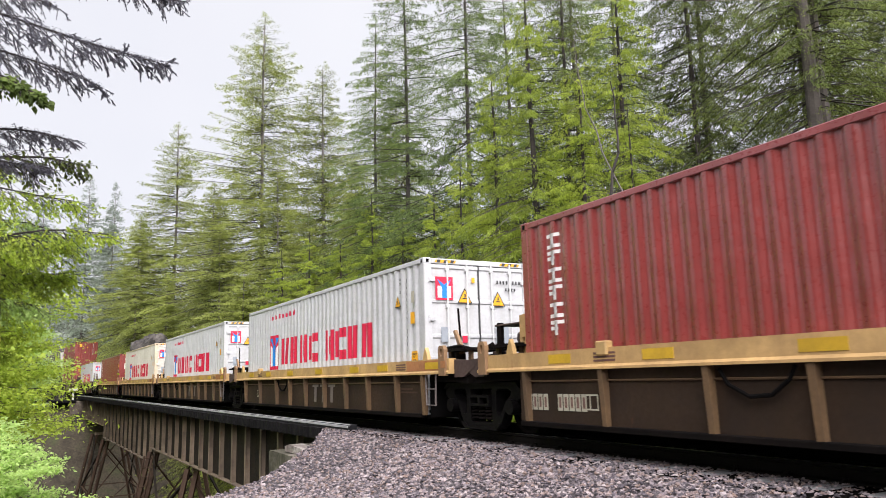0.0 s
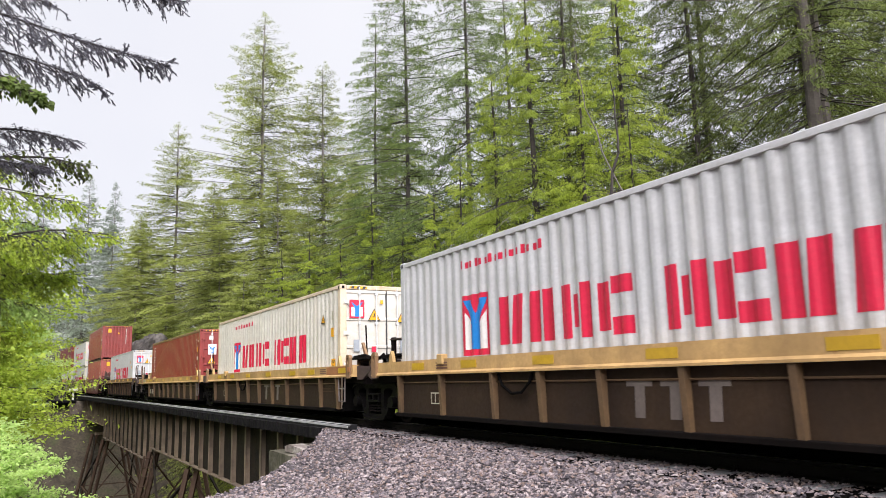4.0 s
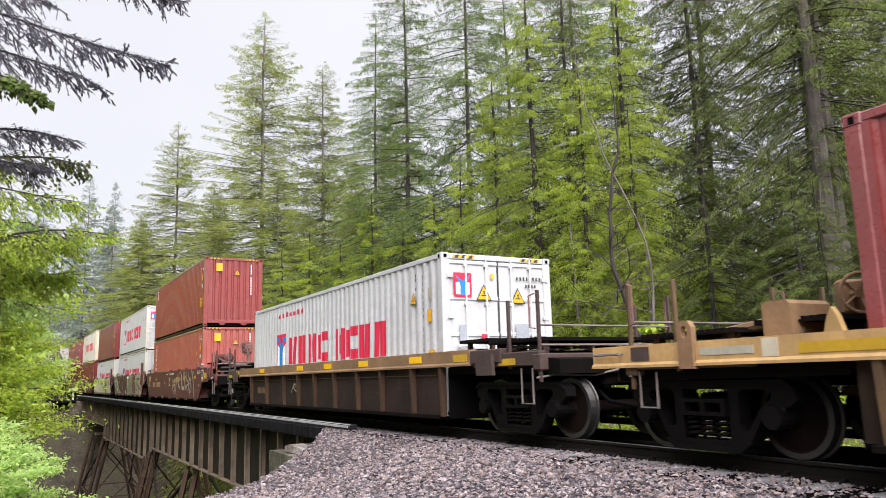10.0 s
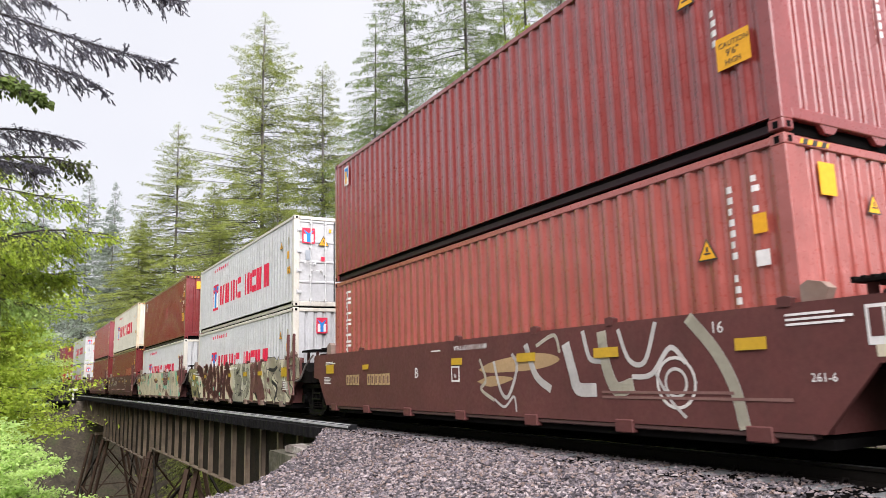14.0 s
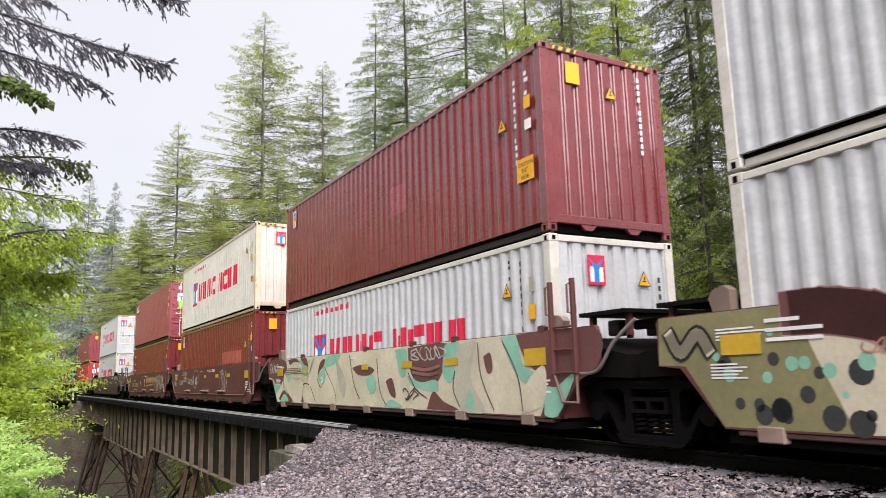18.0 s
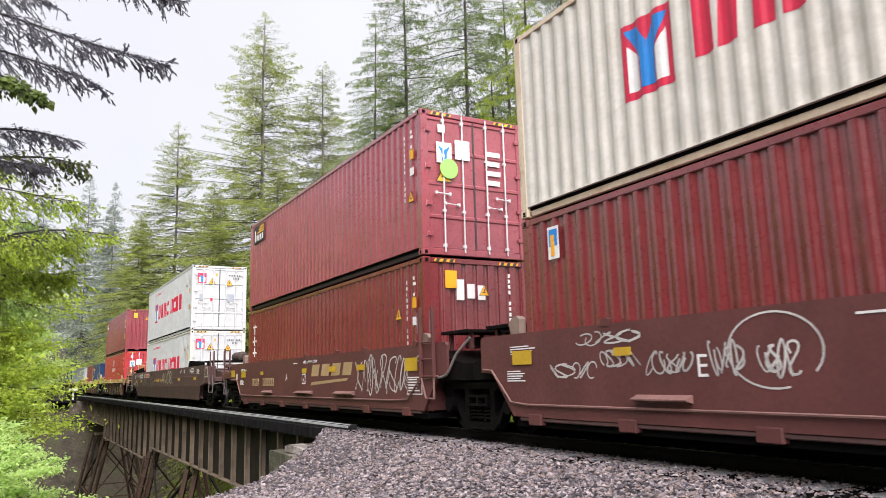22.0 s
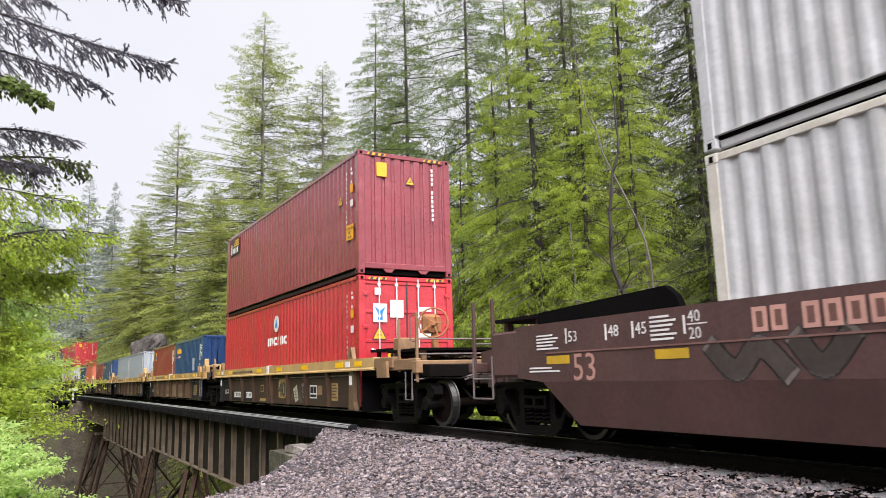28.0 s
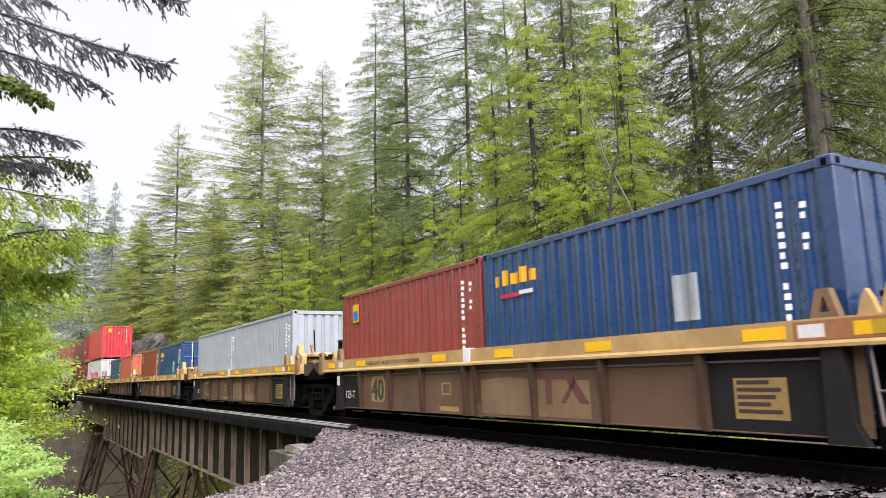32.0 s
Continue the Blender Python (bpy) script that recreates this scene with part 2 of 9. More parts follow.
def stony(name, tones, size=3.0, bump=0.5, per_island=False, rough=0.85, spec=0.3):
    """Stone, gravel, soil or concrete: three tones, pits and cracks."""
    mat = bpy.data.materials.new(name)
    mat.use_nodes = True
    nt = mat.node_tree
    N, Lk = nt.nodes, nt.links
    bsdf = N["Principled BSDF"]
    tc = N.new("ShaderNodeTexCoord")
    tx = N.new("ShaderNodeTexNoise")
    tx.inputs["Scale"].default_value, tx.inputs["Detail"].default_value, tx.inputs["Roughness"].default_value = size, 10, 0.65
    Lk.new(tc.outputs["Object"], tx.inputs["Vector"])
    fac = tx.outputs["Fac"]
    fine = N.new("ShaderNodeTexNoise")
    fine.inputs["Scale"].default_value, fine.inputs["Detail"].default_value = size * 9, 5
    Lk.new(tc.outputs["Object"], fine.inputs["Vector"])
    rp = N.new("ShaderNodeValToRGB")
    els = rp.color_ramp.elements
    els[0].position, els[0].color = (0.0 if per_island else 0.32), (*tones[0], 1)
    els[1].position, els[1].color = (1.0 if per_island else 0.7), (*tones[-1], 1)
    for i, tone in enumerate(tones[1:-1]):
        el = els.new(els[0].position + (els[-1].position - els[0].position) * (i + 1) / (len(tones) - 1))
        el.color = (*tone, 1)
    if per_island:
        geo = N.new("ShaderNodeNewGeometry")
        info = N.new("ShaderNodeObjectInfo")
        ad = N.new("ShaderNodeMath")
        Lk.new(geo.outputs["Random Per Island"], ad.inputs[0])
        Lk.new(info.outputs["Random"], ad.inputs[1])
        fr = N.new("ShaderNodeMath")
        fr.operation = "FRACT"
        Lk.new(ad.outputs[0], fr.inputs[0])
        Lk.new(fr.outputs[0], rp.inputs["Fac"])
    else:
        Lk.new(fac, rp.inputs["Fac"])
    mx = N.new("ShaderNodeMix")
    mx.data_type, mx.blend_type = "RGBA", "MULTIPLY"
    mr = N.new("ShaderNodeMapRange")
    mr.inputs[1].default_value, mr.inputs[2].default_value, mr.inputs[3].default_value, mr.inputs[4].default_value = 0.3, 0.7, 0.65, 1.15
    Lk.new(fine.outputs["Fac"], mr.inputs[0])
    mx.inputs[0].default_value = 1.0
    Lk.new(rp.outputs["Color"], mx.inputs["A"])
    Lk.new(mr.outputs[0], mx.inputs["B"])
    Lk.new(mx.outputs["Result"], bsdf.inputs["Base Color"])
    bsdf.inputs["Roughness"].default_value = rough
    bsdf.inputs["Specular IOR Level"].default_value = spec
    bp = N.new("ShaderNodeBump")
    bp.inputs["Strength"].default_value, bp.inputs["Distance"].default_value = bump, 0.05
    Lk.new(fac if not per_island else fine.outputs["Fac"], bp.inputs["Height"])
    Lk.new(bp.outputs[0], bsdf.inputs["Normal"])
    return mat


M = dict(
    red=surface("paint_red_brown", (0.222, 0.037, 0.034), 0.3, vary=0.12, mottle=0.12, bump=0.04, dirt=0.12, streak=0.08, rust=0.2, wear=0.2, dent=0.45, coat=0.75),
    red2=surface("paint_brick_red", (0.165, 0.022, 0.024), 0.3, vary=0.12, mottle=0.12, bump=0.04, dirt=0.12, streak=0.08, rust=0.18, wear=0.2, dent=0.45, coat=0.75),
    salmon=surface("paint_faded_red", (0.32, 0.078, 0.064), 0.3, vary=0.12, mottle=0.12, bump=0.04, dirt=0.12, streak=0.08, rust=0.1, wear=0.2, dent=0.45, coat=0.75),
    maroon=surface("paint_maroon", (0.225, 0.036, 0.048), 0.3, vary=0.12, mottle=0.12, bump=0.04, dirt=0.12, streak=0.08, rust=0.2, wear=0.2, dent=0.45, coat=0.75),
    rosy=surface("paint_faded_maroon", (0.275, 0.056, 0.070), 0.3, vary=0.12, mottle=0.12, bump=0.04, dirt=0.12, streak=0.08, rust=0.2, wear=0.2, dent=0.45, coat=0.75),
    bright=surface("paint_bright_red", (0.43, 0.026, 0.036), 0.3, vary=0.12, mottle=0.12, bump=0.04, dirt=0.05, streak=0.08, rust=0.05, wear=0.2, dent=0.45, coat=0.75),
    orange=surface("paint_orange_red", (0.50, 0.12, 0.06), 0.6, dirt=0.2, dent=0.6),
    white=surface("paint_white", (0.485, 0.49, 0.50), 0.5, vary=0.08, dirt=0.12, dirt_colour=(0.32, 0.29, 0.24), streak=0.3, rust=0.12, dent=0.6),
    cream=surface("paint_cream", (0.57, 0.545, 0.49), 0.5, vary=0.1, dirt=0.2, dirt_colour=(0.42, 0.33, 0.21), streak=0.25, rust=0.3, dent=0.6),
    rustcream=surface("paint_cream_rusting", (0.60, 0.50, 0.37), 0.55, vary=0.15, dirt=0.4, dirt_colour=(0.33, 0.19, 0.09), streak=0.5, rust=0.8),
    grey=surface("paint_pale_grey", (0.29, 0.32, 0.355), 0.5, vary=0.08, dirt=0.15, dirt_colour=(0.3, 0.3, 0.3), streak=0.25, dent=0.6),
    blue=surface("paint_blue", (0.012, 0.045, 0.135), 0.3, vary=0.12, mottle=0.12, bump=0.04, dirt=0.1, streak=0.08, rust=0.12, wear=0.2, dent=0.45, coat=0.75),
    sill=surface("paint_yellow_sill", (0.50, 0.315, 0.125), 0.6, vary=0.3, dirt=0.5, dirt_colour=(0.16, 0.09, 0.04), streak=0.25, rust=0.5),
    sillclean=surface("paint_yellow", (0.46, 0.30, 0.12), 0.6, dirt=0.4, dirt_colour=(0.2, 0.11, 0.04)),
    panel=surface("dirty_brown_panel", (0.035, 0.0205, 0.0115), 0.75, vary=0.6, size=0.8, dirt=0.85, dirt_colour=(0.022, 0.014, 0.010), streak=0.5, rust=0.3, spec=0.2),
    panel3=surface("brown_panel", (0.052, 0.030, 0.019), 0.7, vary=0.3, size=0.8, dirt=0.5, dirt_colour=(0.045, 0.029, 0.023), streak=0.35, rust=0.2, spec=0.25),
    panel4=surface("faded_tan_brown_panel", (0.135, 0.082, 0.050), 0.7, vary=0.3, size=0.8, dirt=0.5, dirt_colour=(0.085, 0.05, 0.035), streak=0.35, rust=0.3, spec=0.25),
    primer=surface("dark_grey_primer", (0.014, 0.0125, 0.0135), 0.7, vary=0.2, dirt=0.25, dirt_colour=(0.035, 0.027, 0.022), spec=0.2),
    tanpatch=surface("faded_tan_patch", (0.21, 0.135, 0.07), 0.7, vary=0.25, dirt=0.3, dirt_colour=(0.10, 0.06, 0.04), streak=0.3),
    goldpatch=surface("dull_gold_patch", (0.34, 0.22, 0.075), 0.65, vary=0.25, dirt=0.35, dirt_colour=(0.12, 0.07, 0.03)),
    # Bottom rails: the shade of their recess is put into this plum black.
    railshade=surface("plum_black_rail_shade", (0.022, 0.010, 0.014), 0.5, vary=0.25, dirt=0.2, spec=0.3),
    panel2=surface("sooty_red_brown_panel", (0.030, 0.017, 0.014), 0.75, vary=0.5, dirt=0.6, dirt_colour=(0.014, 0.009, 0.008), streak=0.4, spec=0.2),
    post=surface("dirty_yellow_post", (0.115, 0.066, 0.028), 0.7, vary=0.4, dirt=0.7, dirt_colour=(0.06, 0.035, 0.02), streak=0.5),
    brown=surface("paint_mineral_brown", (0.102, 0.032, 0.029), 0.6, vary=0.25, dirt=0.25, dirt_colour=(0.08, 0.038, 0.032), streak=0.2, spec=0.35),
    brown2=surface("paint_dark_brown", (0.070, 0.031, 0.028), 0.65, vary=0.25, dirt=0.3, dirt_colour=(0.09, 0.055, 0.045), streak=0.3),
    darkpost=surface("dirty_dark_post", (0.068, 0.036, 0.021), 0.75, vary=0.4, dirt=0.6, dirt_colour=(0.04, 0.025, 0.016), streak=0.5, spec=0.25),
    oldtan=surface("paint_weathered_tan", (0.24, 0.14, 0.068), 0.7, vary=0.35, dirt=0.5, dirt_colour=(0.1, 0.05, 0.03), rust=0.5),
    # Truck steel, floors, wheels: under-car shade is put into these near-black colours.
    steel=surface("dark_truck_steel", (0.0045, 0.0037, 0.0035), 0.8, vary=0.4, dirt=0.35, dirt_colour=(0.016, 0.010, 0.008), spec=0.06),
    black=surface("black_with_shade", (0.005, 0.0045, 0.0045), 0.85, vary=0.3, spec=0.04),
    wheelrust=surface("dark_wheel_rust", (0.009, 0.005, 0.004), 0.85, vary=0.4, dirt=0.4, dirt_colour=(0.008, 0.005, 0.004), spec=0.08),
    rustred=surface("rusty_fittings", (0.048, 0.027, 0.022), 0.8, vary=0.4, dirt=0.4),
    ledge=surface("worn_pink_brown", (0.19, 0.095, 0.082), 0.6, vary=0.3, dirt=0.3),
    # Ballast darkened to black: the train's shade is put into the colour.
    shadebed=stony("shade_black_ballast", ((0.003, 0.003, 0.003), (0.007, 0.0065, 0.0065), (0.014, 0.013, 0.012)), 22.0, 1.0, spec=0.0),
    slab=stony("pale_slab", ((0.10, 0.08, 0.07), (0.24, 0.21, 0.19), (0.42, 0.39, 0.36)), 3.0, 0.6),
    # Truck frames: darkened the same way for shade under the cars.
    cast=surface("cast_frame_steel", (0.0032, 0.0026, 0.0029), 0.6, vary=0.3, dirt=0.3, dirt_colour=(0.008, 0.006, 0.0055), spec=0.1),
    wornrust=surface("worn_orange_rust", (0.36, 0.15, 0.055), 0.7, vary=0.3, dirt=0.5, dirt_colour=(0.15, 0.07, 0.03), rust=0.4),
    tread=surface("worn_wheel_tread", (0.09, 0.087, 0.084), 0.45, metal=0.9, vary=0.2),
    galv=surface("galvanised_rod", (0.62, 0.62, 0.62), 0.45, vary=0.15, dirt=0.2),
    pipe=surface("dull_pipe", (0.15, 0.125, 0.118), 0.55, vary=0.2, dirt=0.3),
    guide=surface("scuffed_guide_paint", (0.22, 0.16, 0.13), 0.7, vary=0.4, dirt=0.6, dirt_colour=(0.16, 0.08, 0.05), rust=0.9),
    gasket=surface("door_gasket", (0.03, 0.03, 0.03), 0.6),
    logored=surface("logo_red_paint", (0.56, 0.012, 0.05), 0.5, vary=0.12, rust=0.05),
    logoblue=surface("logo_blue_paint", (0.01, 0.19, 0.55), 0.5, vary=0.1),
    signwhite=surface("stencil_white", (0.72, 0.70, 0.68), 0.6, vary=0.12, dirt=0.1),
    signblack=surface("stencil_black", (0.03, 0.03, 0.03), 0.6),
    signyellow=surface("placard_yellow", (0.74, 0.36, 0.01), 0.5, vary=0.08),
    reflector=surface("reflector_amber", (0.52, 0.32, 0.02), 0.4, vary=0.15, dirt=0.2),
    reflector2=surface("reflector_bright", (0.85, 0.48, 0.01), 0.4, vary=0.1),
    lime=surface("round_sticker_green", (0.28, 0.75, 0.12), 0.5, vary=0.05),
    tagwhite=surface("spray_white", (0.55, 0.53, 0.50), 0.6, vary=0.3),
    taggold=surface("spray_dull_gold", (0.36, 0.24, 0.12), 0.6, vary=0.2),
    sprcream=surface("spray_cream", (0.56, 0.50, 0.37), 0.6, vary=0.15, dirt=0.2),
    sprmint=surface("spray_mint", (0.22, 0.45, 0.33), 0.6, vary=0.15, dirt=0.2),
    sprbrown=surface("spray_brown", (0.14, 0.065, 0.05), 0.6, vary=0.2),
    sprkhaki=surface("spray_khaki", (0.21, 0.19, 0.085), 0.65, vary=0.2, dirt=0.2),
    sprmaroon=surface("spray_maroon", (0.13, 0.045, 0.042), 0.6, vary=0.2, dirt=0.1),
    sprrose=surface("spray_dusty_rose", (0.26, 0.115, 0.10), 0.6, vary=0.2, dirt=0.15),
    sprpink=surface("spray_pale_pink", (0.50, 0.27, 0.22), 0.6, vary=0.2),
    sprdark=surface("spray_dark_brown", (0.05, 0.032, 0.03), 0.6, vary=0.2),
    sprdust=surface("spray_dusty_grey", (0.15, 0.122, 0.108), 0.7, vary=0.3, dirt=0.4, dirt_colour=(0.06, 0.04, 0.035)),
    sprgrey=surface("spray_grey", (0.40, 0.375, 0.29), 0.6, vary=0.2),
    wood=surface("weathered_black_timber", (0.008, 0.0075, 0.008), 0.9, vary=0.4, size=2.0, grain=30, bump=0.4, spec=0.1),
    wetwood=surface("grey_guard_timber", (0.014, 0.014, 0.015), 0.9, vary=0.4, size=2.5, grain=26, bump=0.4, spec=0.15),
    # Girder web: shade below the deck overhang is put into this dark colour.
    girder=surface("rusted_girder_in_shade", (0.013, 0.012, 0.010), 0.8, vary=0.4, dirt=0.3, dirt_colour=(0.05, 0.028, 0.014), streak=0.3, rust=0.25, spec=0.15),
    tower=surface("brown_tower_rust", (0.075, 0.047, 0.033), 0.8, vary=0.4, dirt=0.4, dirt_colour=(0.03, 0.02, 0.015), rust=0.3, spec=0.15),
    # Ribs: rust made lighter, the light on their faces put into the colour.
    rib=surface("lit_rib_rust", (0.20, 0.15, 0.105), 0.75, vary=0.55, dirt=0.35, rust=0.8, streak=0.3),
    edgesheen=surface("timber_edge_sheen", (0.45, 0.45, 0.46), 0.4, vary=0.4, size=2.5, grain=26, bump=0.3),
    rail=surface("rail_steel", (0.012, 0.010, 0.009), 0.7, vary=0.2, spec=0.08),
    railtop=surface("rail_running_face", (0.42, 0.42, 0.43), 0.3, metal=0.9, vary=0.1),
    tie=stony("concrete_tie", ((0.13, 0.135, 0.14), (0.2, 0.205, 0.21), (0.3, 0.3, 0.3)), 4.0, 0.3),
    concrete=stony("mossy_concrete", ((0.03, 0.028, 0.018), (0.085, 0.078, 0.055), (0.20, 0.18, 0.15)), 1.6, 0.6),
    masonry=stony("stone_pier", ((0.06, 0.045, 0.035), (0.14, 0.11, 0.09), (0.2, 0.17, 0.14)), 1.2, 0.6),
    rock=stony("grey_rock", ((0.02, 0.018, 0.017), (0.07, 0.062, 0.057), (0.15, 0.135, 0.125)), 0.7, 1.0),
    gravel=stony("ballast_stones", ((0.035, 0.031, 0.036), (0.13, 0.112, 0.127), (0.25, 0.208, 0.22), (0.22, 0.155, 0.13), (0.40, 0.345, 0.345), (0.08, 0.070, 0.082)), 9.0, 0.6, True),
    gravelbed=stony("ballast_bed", ((0.03, 0.027, 0.029), (0.085, 0.075, 0.08), (0.19, 0.165, 0.17)), 26.0, 1.0, spec=0.1),
    soil=stony("forest_floor", ((0.03, 0.026, 0.018), (0.085, 0.068, 0.050), (0.075, 0.08, 0.04)), 0.6, 0.8),
    bark=surface("conifer_bark", (0.17, 0.15, 0.135), 0.9, vary=0.4, size=1.0, grain=9, bump=0.8, streak=0.4),
    darkbark=surface("dark_bark", (0.035, 0.028, 0.024), 0.9, vary=0.4, grain=9, bump=0.8),
    stem=surface("grey_brown_bark", (0.075, 0.065, 0.058), 0.9, vary=0.45, grain=9, bump=0.9, streak=0.4),
    palestem=surface("pale_grey_bark", (0.105, 0.09, 0.08), 0.9, vary=0.4, grain=9, bump=0.9, streak=0.3),
    palebark=surface("pale_bark", (0.15, 0.13, 0.115), 0.85, vary=0.4, grain=9, bump=0.6),
    # Lighter copy of the fir needles, with sunlight put into the colour.
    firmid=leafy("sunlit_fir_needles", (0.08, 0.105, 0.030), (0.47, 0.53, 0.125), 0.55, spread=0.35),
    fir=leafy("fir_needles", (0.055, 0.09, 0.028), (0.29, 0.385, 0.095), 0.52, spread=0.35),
    # Far firs: distance haze is put into this pale grey-green.
    firfar=leafy("haze_pale_fir_needles", (0.13, 0.165, 0.13), (0.34, 0.40, 0.29), 0.45),
    # Darkened copy of the fir needles: deep forest shade is in the colour.
    firdark=leafy("shade_dark_fir_needles", (0.012, 0.024, 0.007), (0.20, 0.25, 0.045), 0.4, spread=0.28),
    cedar=leafy("cedar_sprays", (0.15, 0.215, 0.026), (0.56, 0.67, 0.085), 0.62, spread=0.3),
    spring=leafy("spring_leaves", (0.17, 0.27, 0.02), (0.62, 0.74, 0.11), 0.6),
    shrub=leafy("shrub_leaves", (0.30, 0.45, 0.11), (0.70, 0.86, 0.34), 0.6),
    # Hanging boughs: shade and a lavender flare haze are put into the colour.
    shadeleaf=leafy("shaded_flare_needles", (0.07, 0.068, 0.088), (0.20, 0.195, 0.23), 0.4),
)

# ---- ground ----
def smooth(a, b, x):
    t = np.clip((x - a) / (b - a), 0, 1)
    return t * t * (3 - 2 * t)


def ground_z(x, y):
    """Height of the natural ground: a gorge under the bridge, a wooded bench on the far side, hills beyond."""
    s, o = along((x, y))
    gorge = smooth(12.5, 26, s) * (1 - smooth(66, 82, s))
    gorge = gorge * (1 - 0.72 * smooth(6, 16, o))
    z = -0.75 - 13 * gorge
    z = z - 9 * smooth(-5.5, -14, o) * smooth(-4, 14, s) * (1 - gorge * 0.6) * (1 - smooth(78, 95, s))
    z = z + 2.2 * smooth(8, 40, o) * (1 - gorge)
    far = smooth(110, 420, np.hypot(x, y))
    z = z + far * (26 + 14 * np.sin(x * 0.011 + 1.3) + 9 * np.sin(y * 0.017 + x * 0.006))
    return z + 0.16 * np.sin(x * 0.9 + y * 0.5) * np.cos(y * 0.7 - x * 0.3) * smooth(4.5, 8, np.abs(o - 1.2))


def bank_edge(o):
    return np.interp(o, [-9, -5.5, -4.1, -2.9, -1.2, -0.4, 0.6], [1.5, 4.6, 5.9, 7.2, 9.3, 10.9, 11.6])


def bank_z(s, o):
    z = np.interp(o, [-9.5, -6, -3.0, -2.2, -0.9, -0.4, 2.9, 3.6, 6.2], [-0.95, -0.78, -0.72, -0.58, -0.26, -0.19, -0.19, -0.35, -1.35])
    over = np.maximum(0, s - bank_edge(o))
    return z - 0.78 * over - 0.06 * np.minimum(over, 1)


def ground_sheet():
    # rings about the camera, wider apart towards the horizon
    radii = np.concatenate([np.arange(0.0, 40, 1.0), np.arange(40, 140, 2.5), np.geomspace(140, 3500, 26)])
    turns = np.linspace(0, math.tau, 181)[:-1]
    R, A = np.meshgrid(radii, turns, indexing="ij")
    X, Y = R * np.sin(A), R * np.cos(A)
    Z = ground_z(X, Y)
    S, O = along((X, Y))
    Z = np.where((S < 34) & (O < 6.5), np.minimum(Z, np.maximum(bank_z(S, O) - 0.4, -13.5)), Z)
    n, m = X.shape
    idx = np.arange(n * m).reshape(n, m)
    a, b = idx[:-1, :], idx[1:, :]
    F = np.stack([a, np.roll(a, -1, 1), np.roll(b, -1, 1), b], -1).reshape(-1, 4)
    me = bpy.data.meshes.new("ground")
    me.from_pydata(np.stack([X, Y, Z], -1).reshape(-1, 3).tolist(), [], F.tolist())
    me.materials.append(M["soil"])
    me.polygons.foreach_set("use_smooth", [True] * len(F))
    return tagged(new("ground", me), "mossy brown forest ground falling into a gorge", "ground", kind="structure")


ground_sheet()


# ---- ballast bank on which the camera stands ----
def bank_mesh():
    S = np.concatenate([np.arange(-60, -6, 2.0), np.arange(-6, 16.01, 0.12)])
    O = np.arange(-9.4, 6.3, 0.12)
    SS, OO = np.meshgrid(S, O, indexing="ij")
    X, Y, H = line(SS, OO)
    rng = np.random.default_rng(4)
    Z = bank_z(SS, OO) + rng.normal(0, 0.012, SS.shape)
    n, m = X.shape
    idx = np.arange(n * m).reshape(n, m)
    F = np.stack([idx[:-1, :-1], idx[1:, :-1], idx[1:, 1:], idx[:-1, 1:]], -1).reshape(-1, 4)
    me = bpy.data.meshes.new("ballast_bed")
    me.from_pydata(np.stack([X, Y, Z], -1).reshape(-1, 3).tolist(), [], F.tolist())
    me.materials.append(M["gravelbed"])
    return me


ballast = tagged(new("ballast", bank_mesh()), "grey crushed-stone ballast bank beside the track", "ballast", kind="structure")


# Dark strip laid over the ballast to stand for shade below the cars.
shadebed = Solid()
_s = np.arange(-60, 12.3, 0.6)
shadebed.add([(*[float(q) for q in line(a, o)[:2]], -0.175 + 0.006 * math.sin(a * 7.1 + o * 9)) for a in _s for o in (-0.42, 0.3, 1.2, 2.0, 2.9)], [(5 * i + k, 5 * i + 5 + k, 5 * i + 6 + k, 5 * i + 1 + k) for i in range(len(_s) - 1) for k in range(4)])
part("oily_bed", shadebed, M["shadebed"], ballast, "black strip on the ballast for the shade under the train")


# ---- rails and ties ----
def sweep(profile, s_values, z0, o0):
    """A profile of (o, z) drawn along the line of the track."""
    b = Solid()
    n = len(profile)
    v = []
    for s in s_values:
        for o, z in profile:
            x, y, h = line(s, o0 + o)
            v.append((float(x), float(y), z0 + z))
    f = [(i * n + k, i * n + (k + 1) % n, (i + 1) * n + (k + 1) % n, (i + 1) * n + k) for i in range(len(s_values) - 1) for k in range(n)]
    f += [tuple(range(n)), tuple(range(len(v) - n, len(v)))[::-1]]
    return b.add(v, f)


track = thing("railroad_track", None, "single railroad track with worn steel rails", "railroad track", kind="structure")
RAIL = [(-0.07, -0.17), (0.07, -0.17), (0.07, -0.155), (0.012, -0.135), (0.012, -0.045), (0.036, -0.035), (0.036, -0.004), (-0.036, -0.004), (-0.036, -0.035), (-0.012, -0.045), (-0.012, -0.135), (-0.07, -0.155)]
RAILS_S = np.concatenate([np.arange(-60, 20, 1.0), np.arange(20, 181, 4.0)])
for o in (HALF - 0.752, HALF + 0.752):
    rail = part("rail", sweep(RAIL, RAILS_S, 0, o), M["rail"], track, "worn steel rail with a bright running face")
    part("running_face", sweep([(-0.03, -0.004), (0.03, -0.004), (0.026, 0), (-0.026, 0)], RAILS_S, 0, o), M["railtop"], rail)
TIE = Solid().prism([(-1.3, -0.16), (1.3, -0.16), (1.3, -0.02), (1.26, 0.02), (0.9, 0.02), (0.6, -0.01), (-0.6, -0.01), (-0.9, 0.02), (-1.26, 0.02), (-1.3, -0.02)], -0.12, 0.12, "x").mesh("tie", M["tie"])
